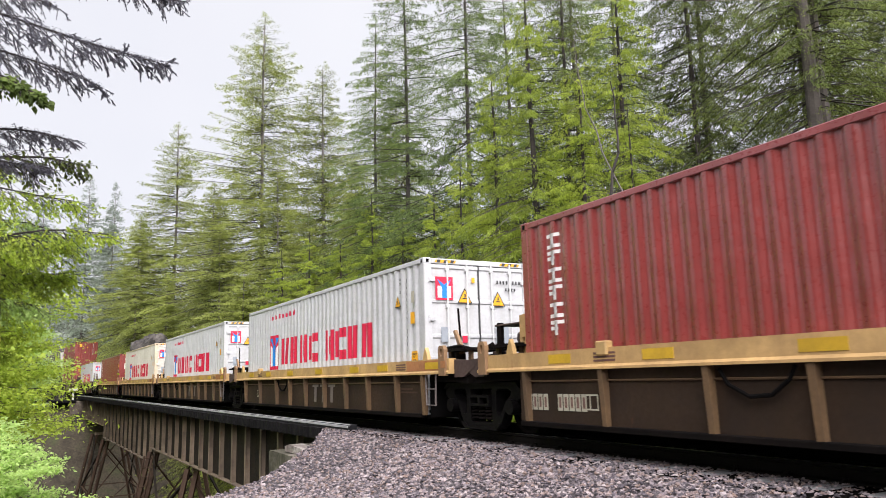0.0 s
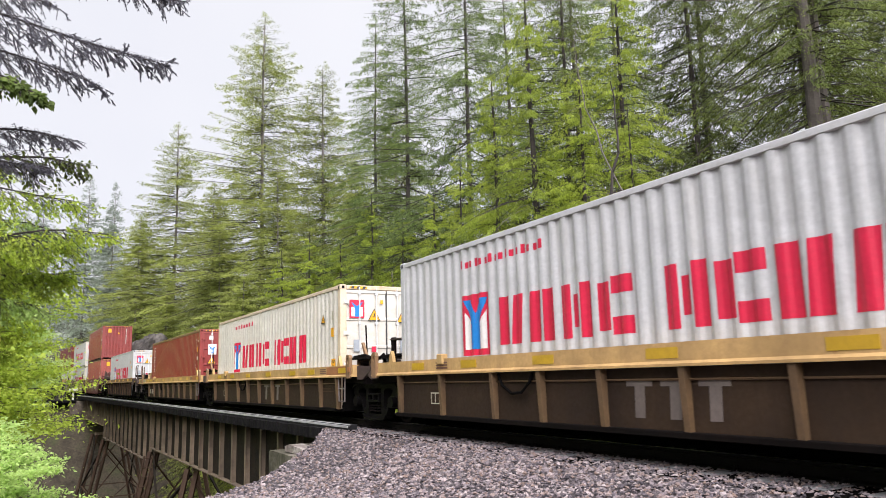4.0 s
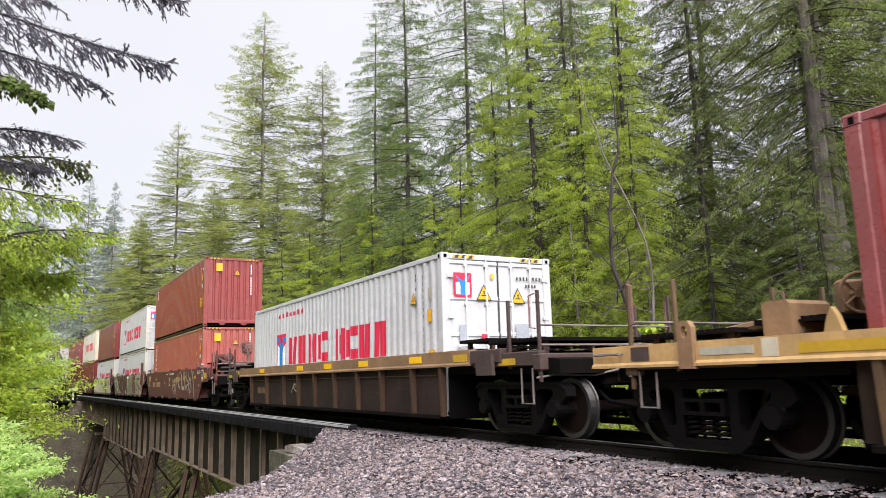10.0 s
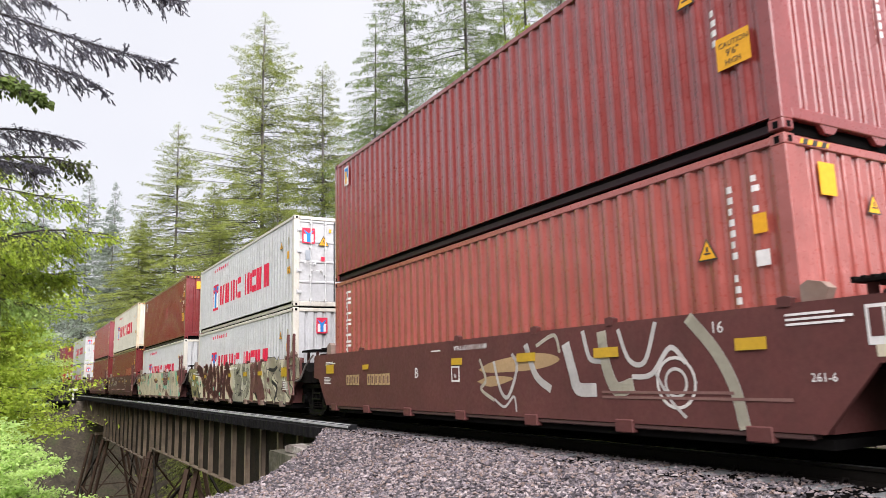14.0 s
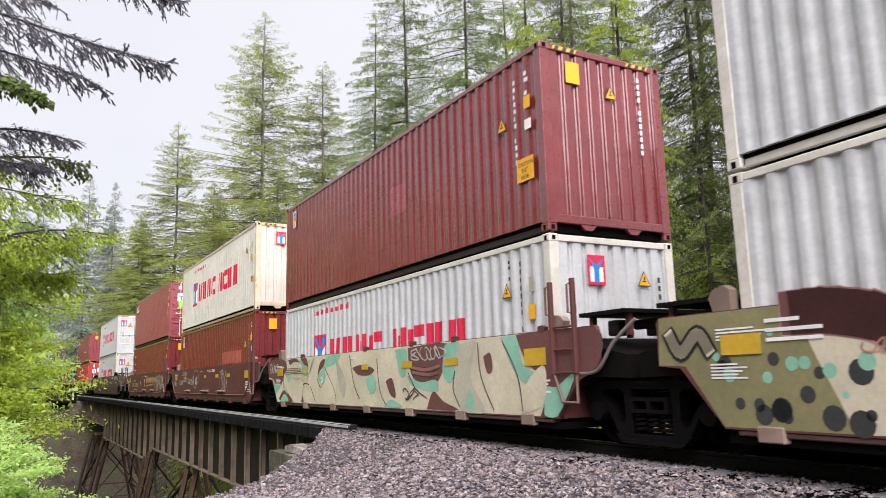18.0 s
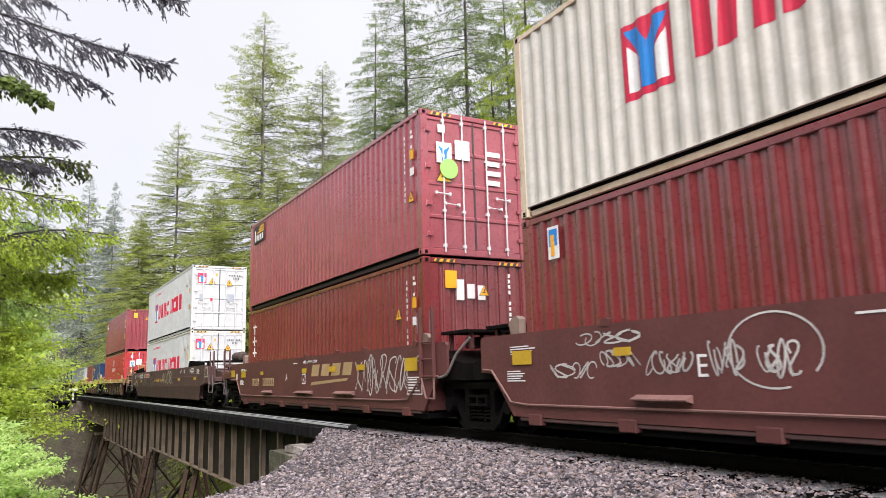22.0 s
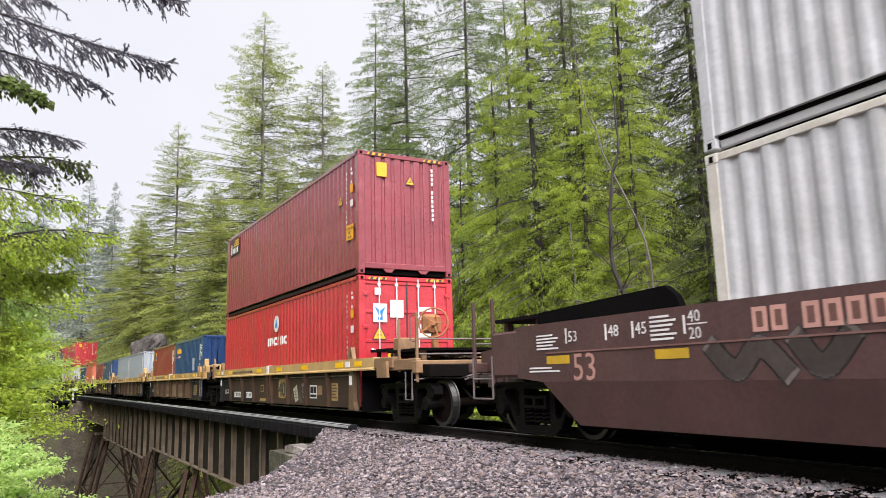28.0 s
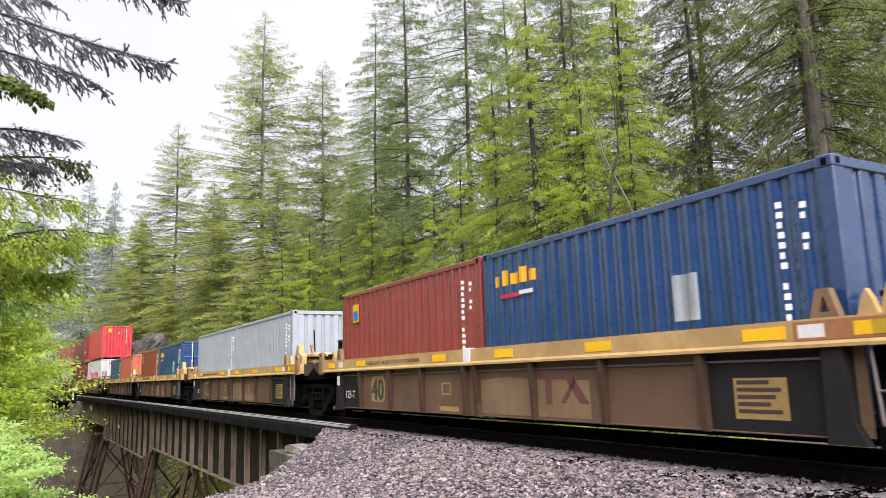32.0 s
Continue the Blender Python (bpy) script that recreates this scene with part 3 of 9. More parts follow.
CLIP = Solid().pipe([(0.0, -0.06, 0.0), (0.02, -0.03, 0.05), (0.02, 0.03, 0.05), (0.0, 0.06, 0.0)], 0.012, 6).mesh("rail_clip", M["rail"])
for k in range(34):
    s = -7 + 0.61 * k
    if s > 12: break
    ob = part("tie", TIE, None, track)
    ob.matrix_basis = at_track(s, HALF, -0.185)
    for o in (-0.85, -0.655):
        cl = part("rail_clip", CLIP, None, ob)
        cl.matrix_basis = pose(0.02, o, 0.02)


# ---- bridge ----
bridge = thing("railway_bridge", None, "rusty steel deck-girder railway bridge on trestle towers over a gorge", "bridge", kind="structure")
B0, B1, B2, B3 = 12.0, 37.6, 60.6, 79.0     # ends of the spans
CEN = HALF
BTIE = Solid().box(-0.115, 0.115, -1.70, 1.70, -0.42, -0.165, 0.012).mesh("bridge_tie", M["wood"])
k = 0
s = 11.2
while s < 84:
    ob = part("bridge_tie", BTIE, None, bridge)
    ob.matrix_basis = at_track(s, CEN, 0.006 * math.sin(k * 2.7), 0.4 * math.sin(k * 1.9))
    s += 0.40
    k += 1
SB = np.arange(9.7, 85, 1.4)
part("guard_timber", sweep([(-0.11, -0.16), (0.11, -0.16), (0.11, -0.055), (-0.11, -0.055)], SB, 0, -0.20), M["wetwood"], bridge, "grey weathered guard timber along the deck edge")
part("guard_timber", sweep([(-0.11, -0.16), (0.11, -0.16), (0.11, -0.055), (-0.11, -0.055)], SB, 0, 2 * CEN + 0.2), M["wetwood"], bridge)
# Pale strip: the wet edge's shine is put into its colour.
part("timber_edge", sweep([(-0.12, -0.075), (-0.075, -0.05), (-0.03, -0.05), (-0.115, -0.12)], SB, 0, -0.20), M["edgesheen"], bridge, "pale strip painted as wet sheen on the guard timber's edge")
part("inner_guard_rail", sweep([(-0.06, -0.16), (0.06, -0.16), (0.03, -0.05), (-0.03, -0.05)], SB, 0, CEN - 0.45), M["rail"], bridge)
part("inner_guard_rail", sweep([(-0.06, -0.16), (0.06, -0.16), (0.03, -0.05), (-0.03, -0.05)], SB, 0, CEN + 0.45), M["rail"], bridge)


def girder_span(s0, s1, low, step):
    ss = np.linspace(s0, s1, max(2, int((s1 - s0) / 2.5)))
    for side, o in ((-1, 0.12), (1, 2 * CEN - 0.12)):
        g = part("girder", sweep([(-0.012, low + 0.03), (0.012, low + 0.03), (0.012, -0.45), (-0.012, -0.45)], ss, 0, o), M["girder"], bridge, "rust-streaked riveted plate girder")
        part("top_flange", sweep([(-0.2, -0.455), (0.2, -0.455), (0.2, -0.42), (-0.2, -0.42)], ss, 0, o), M["girder"], g)
        part("bottom_flange", sweep([(-0.2, low), (0.2, low), (0.2, low + 0.035), (-0.2, low + 0.035)], ss, 0, o), M["rib"], g)
        n = int((s1 - s0) / step)
        rib = Solid()
        rib.box(-0.016, 0.016, 0, side * 0.17, low + 0.04, -0.46)
        rib.box(-0.065, 0.065, side * 0.155, side * 0.176, low + 0.04, -0.46)
        me = rib.mesh("stiffener", M["rib"])
        for i in range(n + 1):
            ob = part("stiffener", me, None, bridge)
            # local +y points to the far side
            ob.matrix_basis = at_track(s0 + 0.08 + (s1 - s0 - 0.16) * i / n, o, 0)
    cross = Solid().box(-0.04, 0.04, -1.0, 1.0, low + 0.5, low + 0.62).rod((0, -1, low + 0.55), (0, 1, -0.6), 0.05, 6).rod((0, 1, low + 0.55), (0, -1, -0.6), 0.05, 6).mesh("cross_frame", M["girder"])
    n = max(2, int((s1 - s0) / 5))
    for i in range(n + 1):
        ob = part("cross_frame", cross, None, bridge)
        ob.matrix_basis = at_track(s0 + 0.3 + (s1 - s0 - 0.6) * i / n, CEN, 0)


girder_span(B0, B1, -2.46, 1.65)
girder_span(B1 + 0.25, B2, -3.2, 2.0)
girder_span(B2 + 0.25, B3, -2.3, 1.6)


def tower(sa, sb, top, foot):
    """Four battered legs with caps, struts, diagonals and a ladder."""
    corners = {}
    for s in (sa, sb):
        for side in (-1, 1):
            x0, y0, _ = line(s, CEN + side * 1.1)
            x1, y1, _ = line(s, CEN + side * (1.1 + (top - foot) * 0.2))
            t, f = Vector((float(x0), float(y0), top)), Vector((float(x1), float(y1), foot))
            corners[s, side] = (t, f)
            leg = Solid()
            d = (f - t)
            for off in (-0.2, 0.2):
                u = Vector((math.cos(radians(30)), math.sin(radians(30)), 0)) * off
                leg.rod(t + u, f + u, 0.13, 4)
            for q in np.linspace(0.03, 0.97, 16):
                p = t + d * q
                u = Vector((math.cos(radians(30)), math.sin(radians(30)), 0)) * 0.2
                leg.rod(p - u, p + u + d * 0.02, 0.022, 4)
            part("tower_leg", leg, M["tower"], bridge, "latticed rusty steel tower leg")
    def at(s, side, q):
        t, f = corners[s, side]
        return t.lerp(f, q)
    for s in (sa, sb):
        part("tower_cap", Solid().rod(at(s, -1, 0.0), at(s, 1, 0.0), 0.16, 4), M["rib"], bridge)
        for q0, q1 in ((0.04, 0.5), (0.5, 0.98)):
            part("brace", Solid().rod(at(s, -1, q0), at(s, 1, q1), 0.05, 4), M["tower"], bridge)
            part("brace", Solid().rod(at(s, 1, q0), at(s, -1, q1), 0.05, 4), M["tower"], bridge)
            part("strut", Solid().rod(at(s, -1, q1), at(s, 1, q1), 0.06, 4), M["tower"], bridge)
    for side in (-1, 1):
        for q0, q1 in ((0.02, 0.5), (0.5, 0.98)):
            part("brace", Solid().rod(at(sa, side, q0), at(sb, side, q1), 0.075, 4), M["girder"], bridge)
            part("brace", Solid().rod(at(sb, side, q0), at(sa, side, q1), 0.075, 4), M["girder"], bridge)
            part("strut", Solid().rod(at(sa, side, q1), at(sb, side, q1), 0.08, 4), M["tower"], bridge)
    for (t, f) in corners.values():
        part("footing", Solid().box(f.x - 0.7, f.x + 0.7, f.y - 0.7, f.y + 0.7, foot - 2.6, foot + 0.1, 0.05), M["concrete"], bridge)


tower(27.6, 37.4, -2.62, -12.2)
tower(60.4, 69.0, -3.35, -12.2)
# ladder on the near tower
lad = Solid()
lx, ly, lh = line(36.0, -0.35)
for dx in (-0.2, 0.2):
    lad.rod((float(lx) + dx * 0.87, float(ly) + dx * 0.5, -2.7), (float(lx) - 0.9 + dx * 0.87, float(ly) - 0.5 + dx * 0.5, -8.5), 0.05, 5)
for q in range(13):
    t = q / 12.5 + 0.02
    p = Vector((float(lx) - 0.9 * t, float(ly) - 0.5 * t, -2.7 - 5.8 * t))
    lad.rod(p + Vector((-0.18, -0.1, 0)), p + Vector((0.18, 0.1, 0)), 0.03, 5)
part("ladder", lad, M["tower"], bridge, "rusty steel inspection ladder")

# abutments
near_abutment = thing("abutment", at_track(12.2, CEN, 0), "mossy concrete bridge abutment in the ballast bank", "abutment", kind="structure")
part("bearing_wall", Solid().box(-0.2, 1.2, -1.69, 3.2, -6.5, -0.60, 0.04), M["concrete"], near_abutment)
part("wing_block", Solid().prism([(-0.80, -2.5), (-0.80, -0.80), (-0.70, -0.75), (1.9, -0.78), (1.95, -0.84), (1.95, -2.5)], -2.25, -1.7, "y"), M["concrete"], near_abutment, "weathered concrete block with a chipped top")
far_abutment = thing("abutment", at_track(80.2, CEN, 0), "dark stone bridge abutment at the far end", "abutment", kind="structure")
part("stone_wall", Solid().box(-3.5, 1.0, -2.6, 3.2, -13, -0.62, 0.05), M["masonry"], far_abutment)
part("ledge", Solid().box(-3.4, 1.1, -6.5, -2.0, -0.75, -0.5, 0.04), M["wood"], far_abutment)
for i in range(3):
    ob = part("pier_block", Solid().box(-1.2, 1.2, -1.9, 1.9, -13.5, -11.0 + 0.05 * i, 0.06), M["masonry"], far_abutment)
    ob.matrix_basis = pose(4 + 3.4 * i, 0, 0)

# white post by the far end
post = thing("marker_post", at_track(83.6, -0.75, -0.5), "white T-shaped marker post at the bridge end", "post")
part("pole", Solid().box(-0.09, 0.09, -0.09, 0.09, 0, 1.25, 0.01), M["signwhite"], post)
part("plate", Solid().box(-0.05, 0.05, -0.42, 0.42, 0.92, 1.2, 0.01), M["signwhite"], post)


# ---- rocks ----
def boulder(name, x, y, z, rx, ry, rz, seed, label, cuts=24):
    b = Solid()
    n, m = cuts, cuts * 2
    v = []
    for i in range(n + 1):
        for k in range(m):
            a, c = math.pi * i / n, math.tau * k / m
            d = Vector((math.sin(a) * math.cos(c), math.sin(a) * math.sin(c), math.cos(a)))
            q = d * 1.6 + Vector((seed * 3.1, seed * 1.7, seed))
            r = 1 + 0.30 * noise.noise(q) + 0.16 * abs(noise.noise(q * 2.6)) + 0.07 * noise.noise(q * 6) - 0.10 * abs(noise.noise(Vector((q.x, q.y, q.z * 4)) * 2))
            v.append((d.x * r * rx, d.y * r * ry, d.z * r * rz))
    f = [(i * m + k, i * m + (k + 1) % m, (i + 1) * m + (k + 1) % m, (i + 1) * m + k) for i in range(n) for k in range(m)]
    b.add(v, [q[::-1] for q in f])
    ob = new(name, b.mesh(name, M["rock"]))
    ob.matrix_basis = pose(x, y, z, 0, 0, seed * 40)
    return tagged(ob, label, "rock")


boulder("rock_outcrop", -30.3, 75.5, 3.9, 2.2, 1.9, 2.1, 3, "grey fissured rock outcrop above the track")
for s, o, z, rx, ry, rz, seed in ((87.0, -8.6, -1.6, 4.2, 2.6, 3.2, 5), (98.0, -5.4, 0.0, 6.0, 2.4, 4.0, 6), (78.0, -9.5, -5.0, 4.5, 3.5, 4.5, 8), (112.0, -5.0, 1.0, 8.0, 3.0, 6.0, 9)):
    x, y, h = line(s, o)
    boulder("cutting_rock", float(x), float(y), z, rx, ry, rz, seed, "grey rock face of the cutting beside the track")
x, y, h = line(12.6, -1.0)
slab = tagged(new("loose_slab", Solid().prism([(-0.62, -0.06), (0.42, -0.12), (0.48, -0.02), (0.12, 0.05), (-0.42, 0.10), (-0.62, 0.05)], -0.14, 0.22, "y").mesh("loose_slab", M["slab"])), "pale broken stone slab lying on the abutment", "stone slab")
slab.matrix_basis = at_track(11.5, -0.70, -0.66, 8)


# ---- trees ----
def conifer_arrays(seed, height, radius, leaf, width, whorls, spacing, droop, bare, rise=0.35, ragged=0.35, twig=0.42, fine=5, tilt=0.75, fan=0.9, hang=0.0, gaps=-0.85):
    """Sprays and boughs of a conifer, foot at the origin: boughs carry flat fans of twigs, twigs carry sprays."""
    rng = np.random.default_rng(seed)
    P, D, Ln = [], [], []
    boughs = Solid()
    for i in range(whorls):
        t = bare + (1 - bare) * (i + rng.random() * 0.8) / whorls
        h = height * t
        tip = 0.4 + 0.6 * min(1, (1 - t) * 7)
        shape = (0.35 * (1 - t) ** 0.6 + 0.65 * (1 - t) ** 1.15) * (0.72 + 0.28 * min(1, (t - bare) / 0.15 + 0.2))
        for k in range(rng.integers(4, 7)):
            az = rng.random() * math.tau
            Lb = radius * shape * (1 - ragged + ragged * 1.5 * rng.random()) + 0.06 + 0.26 * min(1, (1 - t) * 9)
            up = -0.20 + rise * 2 * (t - 0.35) + rng.normal(0, 0.08)
            n = max(3, int(Lb / spacing))
            u = (np.arange(n) + rng.random(n)) / n * 0.88 + 0.12
            ca, sa = math.cos(az), math.sin(az)
            base = np.stack([ca * u * Lb, sa * u * Lb, h + up * u * Lb - droop * u * u * Lb], -1)
            tang = np.stack([np.full(n, ca), np.full(n, sa), up - 2 * droop * u], -1)
            side = np.array([-sa, ca, 0.0])
            for sgn in (-1, 1):
                ang = np.radians(rng.uniform(35, 72, n)) * sgn
                d = tang * np.cos(ang)[:, None] + side * np.sin(ang)[:, None]
                d[:, 2] -= rng.uniform(0.0, 0.45, n) * (0.5 + droop) + hang * rng.uniform(0.5, 1.3, n)
                d /= np.linalg.norm(d, axis=1)[:, None]
                tl = (twig * Lb * (1.05 - u) * 0.75 + leaf * 0.5) * rng.uniform(0.6, 1.2, n)
                m = fine
                for q in range(m):
                    f = (q + rng.random(n)) / m
                    p = base + d * (tl * f)[:, None]
                    p[:, 2] -= 0.25 * droop * tl * f * f
                    turn = rng.uniform(-fan, fan, n)
                    e = d + np.cross(d, np.array([0, 0, 1.0])) * turn[:, None]
                    e[:, 2] -= rng.uniform(0.0, 0.6, n) * (0.3 + droop) + hang
                    P.append(p + rng.normal(0, leaf * 0.4, (n, 3)))
                    D.append(e)
                    Ln.append(leaf * tip * rng.uniform(0.55, 1.2, n))
            P.append(base[-1:])
            D.append(tang[-1:])
            Ln.append(np.array([leaf * tip]))
            if Lb > 0.7:
                bend = rng.normal(0, 0.05)
                bp = [((ca - sa * bend * a) * a * Lb, (sa + ca * bend * a) * a * Lb, h + up * a * Lb - droop * a * a * Lb) for a in (0.0, 0.35, 0.68, 0.96)]
                for j, thick in enumerate((0.0085, 0.006, 0.0038)):
                    boughs.rod(bp[j], bp[j + 1], 0.006 + thick * 0.7 * Lb, 3, 0.005 + (0.0042, 0.0027, 0.0007)[j] * Lb)
    P, D, Ln = np.concatenate(P), np.concatenate(D), np.concatenate(Ln)
    q = P * (5.0 / radius) ** 0.5
    clump = np.sin(q[:, 0] * 2.1 + seed) * np.sin(q[:, 1] * 2.3 - seed) + np.sin(q[:, 2] * 2.7 + q[:, 0]) * np.sin(q[:, 1] * 1.3 + q[:, 2] * 0.8) + 0.5 * np.sin(q[:, 0] * 4.1 + q[:, 2] * 3.1)
    keep = clump > gaps
    return lozenges(P[keep], D[keep], Ln[keep], width, rng, tilt), boughs


def lozenges(P, D, Ln, width, rng, tilt=0.75):
    D = D / np.linalg.norm(D, axis=1)[:, None]
    ref = rng.normal(0, tilt, P.shape) + np.array([0, 0, 1.0])
    Wv = np.cross(D, ref)
    Wv /= np.linalg.norm(Wv, axis=1)[:, None] + 1e-9
    w = (width * Ln * rng.uniform(0.7, 1.2, len(Ln)))[:, None]
    tip = P + D * Ln[:, None]
    mid = P + D * (Ln * 0.45)[:, None]
    return np.stack([P, mid + Wv * w, tip, mid - Wv * w], 1)


def trunk_mesh(name, height, r, boughs, mats, seed, lean=0.0):
    rng = np.random.default_rng(seed)
    b = Solid()
    n, rings = 9, 14
    v = []
    for i in range(rings + 1):
        t = i / rings
        rr = r * (1 - t) ** 0.85 + 0.02 + (0.35 * r * max(0, 1 - t * 12))
        cx, cy = 0.12 * math.sin(t * 5 + seed) * t + lean * t * height, 0.12 * math.cos(t * 4 + seed) * t
        for k in range(n):
            a = math.tau * k / n
            q = rr * (1 + 0.08 * rng.normal())
            v.append((cx + q * math.cos(a), cy + q * math.sin(a), height * 0.985 * t - (0.8 if i == 0 else 0)))
    f = [(i * n + k, i * n + (k + 1) % n, (i + 1) * n + (k + 1) % n, (i + 1) * n + k) for i in range(rings) for k in range(n)]
    b.add(v, f)
    if boughs is not None:
        b.add(boughs.v, boughs.f, 1)
    return b.mesh(name, [mats, M["darkbark"]])


def grow_kind(key, seed, height, radius, leaf, width, whorls, spacing, droop, bare, mat, bark="bark", rise=0.35, ragged=0.35, girth=0.0085, fine=5, tilt=0.75, fan=0.9, hang=0.0, gaps=-0.85):
    quads, boughs = conifer_arrays(seed, height, radius, leaf, width, whorls, spacing, droop, bare, rise, ragged, fine=fine, tilt=tilt, fan=fan, hang=hang, gaps=gaps)
    return (trunk_mesh("trunk", height, height * girth, boughs, M[bark], seed), quads_mesh("crown", quads, M[mat]), height)


KINDS = {
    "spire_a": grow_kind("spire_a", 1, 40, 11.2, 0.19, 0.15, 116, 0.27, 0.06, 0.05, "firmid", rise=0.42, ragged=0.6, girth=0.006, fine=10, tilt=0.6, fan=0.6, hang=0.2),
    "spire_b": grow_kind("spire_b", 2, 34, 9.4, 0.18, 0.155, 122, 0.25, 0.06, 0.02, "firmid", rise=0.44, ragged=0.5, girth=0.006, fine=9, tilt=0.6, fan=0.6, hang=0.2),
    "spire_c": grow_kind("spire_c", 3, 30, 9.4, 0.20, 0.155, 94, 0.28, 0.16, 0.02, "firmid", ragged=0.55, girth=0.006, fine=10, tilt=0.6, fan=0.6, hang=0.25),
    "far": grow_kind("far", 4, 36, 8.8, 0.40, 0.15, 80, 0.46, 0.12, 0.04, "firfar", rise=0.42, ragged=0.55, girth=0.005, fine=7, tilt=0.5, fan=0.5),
    "big": grow_kind("big", 5, 38, 9.6, 0.15, 0.15, 92, 0.24, 0.20, 0.03, "fir", "stem", ragged=0.6, girth=0.006, fine=12, tilt=0.7, fan=0.8, hang=0.25, gaps=-0.9),
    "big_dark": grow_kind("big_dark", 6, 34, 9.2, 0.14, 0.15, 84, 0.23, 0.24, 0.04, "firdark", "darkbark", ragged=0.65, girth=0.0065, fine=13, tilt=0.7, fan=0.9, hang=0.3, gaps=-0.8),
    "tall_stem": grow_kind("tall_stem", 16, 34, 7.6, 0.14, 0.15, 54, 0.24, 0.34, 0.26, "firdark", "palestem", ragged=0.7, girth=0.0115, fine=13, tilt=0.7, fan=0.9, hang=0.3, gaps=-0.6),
    "cedar": grow_kind("cedar", 7, 24, 5.6, 0.115, 0.17, 84, 0.17, 0.36, 0.02, "cedar", "darkbark", ragged=0.6, fine=11, tilt=0.8, fan=0.8, hang=0.75, gaps=-0.55),
    "sapling": grow_kind("sapling", 8, 9, 2.8, 0.09, 0.15, 42, 0.14, 0.35, 0.02, "cedar", ragged=0.5, fine=9, tilt=0.7, fan=0.8, hang=0.4),
    "dark_sapling": grow_kind("dark_sapling", 9, 10, 3.6, 0.085, 0.13, 42, 0.12, 0.34, 0.02, "firdark", "darkbark", ragged=0.55, fine=12, tilt=0.6, fan=0.8, hang=0.12, gaps=-0.7),
    "back": grow_kind("back", 10, 30, 6.0, 1.4, 0.25, 34, 1.2, 0.25, 0.03, "firdark"),
}


def plant(kind, x, y, top, turn=0.0, wide=1.0, label="", category="tree", name="conifer_tree", base=None):
    trunk, crown, height = KINDS[kind]
    z = float(ground_z(np.float64(x), np.float64(y))) if base is None else base
    k = (top - z) / height
    ob = thing(name, Matrix.Translation((x, y, z)) @ pose(0, 0, 0, 0, 0, turn), label, category)
    for nm, me in (("trunk", trunk), ("crown", crown)):
        p = part(nm, me, None, ob)
        p.scale = (k * wide, k * wide, k)
    return ob


SPIRE = "tall narrow fir with drooping green boughs"
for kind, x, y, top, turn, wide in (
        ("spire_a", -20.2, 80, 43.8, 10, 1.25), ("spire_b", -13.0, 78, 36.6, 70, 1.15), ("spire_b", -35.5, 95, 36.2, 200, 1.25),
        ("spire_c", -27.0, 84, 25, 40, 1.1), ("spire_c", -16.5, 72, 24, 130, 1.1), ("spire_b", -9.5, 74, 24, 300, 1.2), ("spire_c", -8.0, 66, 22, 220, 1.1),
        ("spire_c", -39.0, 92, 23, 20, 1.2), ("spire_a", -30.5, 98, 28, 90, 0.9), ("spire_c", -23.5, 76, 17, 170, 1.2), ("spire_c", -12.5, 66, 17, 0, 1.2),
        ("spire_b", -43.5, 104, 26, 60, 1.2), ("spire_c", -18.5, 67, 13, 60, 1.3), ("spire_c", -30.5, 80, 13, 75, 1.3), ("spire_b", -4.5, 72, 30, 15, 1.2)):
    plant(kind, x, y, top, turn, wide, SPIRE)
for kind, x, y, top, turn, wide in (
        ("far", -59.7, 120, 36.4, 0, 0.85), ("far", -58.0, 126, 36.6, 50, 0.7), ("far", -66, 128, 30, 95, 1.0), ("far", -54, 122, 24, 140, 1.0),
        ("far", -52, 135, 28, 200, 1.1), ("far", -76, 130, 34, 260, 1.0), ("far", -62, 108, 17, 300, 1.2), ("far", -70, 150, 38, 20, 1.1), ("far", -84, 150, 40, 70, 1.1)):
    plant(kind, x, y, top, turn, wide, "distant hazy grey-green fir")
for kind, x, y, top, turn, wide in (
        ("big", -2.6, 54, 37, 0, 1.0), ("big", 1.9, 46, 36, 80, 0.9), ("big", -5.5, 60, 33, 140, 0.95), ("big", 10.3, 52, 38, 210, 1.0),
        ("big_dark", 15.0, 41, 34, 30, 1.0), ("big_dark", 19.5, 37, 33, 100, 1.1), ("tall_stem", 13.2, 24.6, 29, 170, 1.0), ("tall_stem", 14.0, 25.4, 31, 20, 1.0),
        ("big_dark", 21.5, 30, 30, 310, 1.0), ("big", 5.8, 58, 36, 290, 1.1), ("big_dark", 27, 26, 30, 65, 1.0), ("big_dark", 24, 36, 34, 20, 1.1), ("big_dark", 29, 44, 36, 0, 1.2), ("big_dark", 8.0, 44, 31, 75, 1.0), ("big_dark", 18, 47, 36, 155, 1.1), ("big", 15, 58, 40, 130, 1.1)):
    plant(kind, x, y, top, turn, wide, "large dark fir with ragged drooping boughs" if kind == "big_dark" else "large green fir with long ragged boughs")
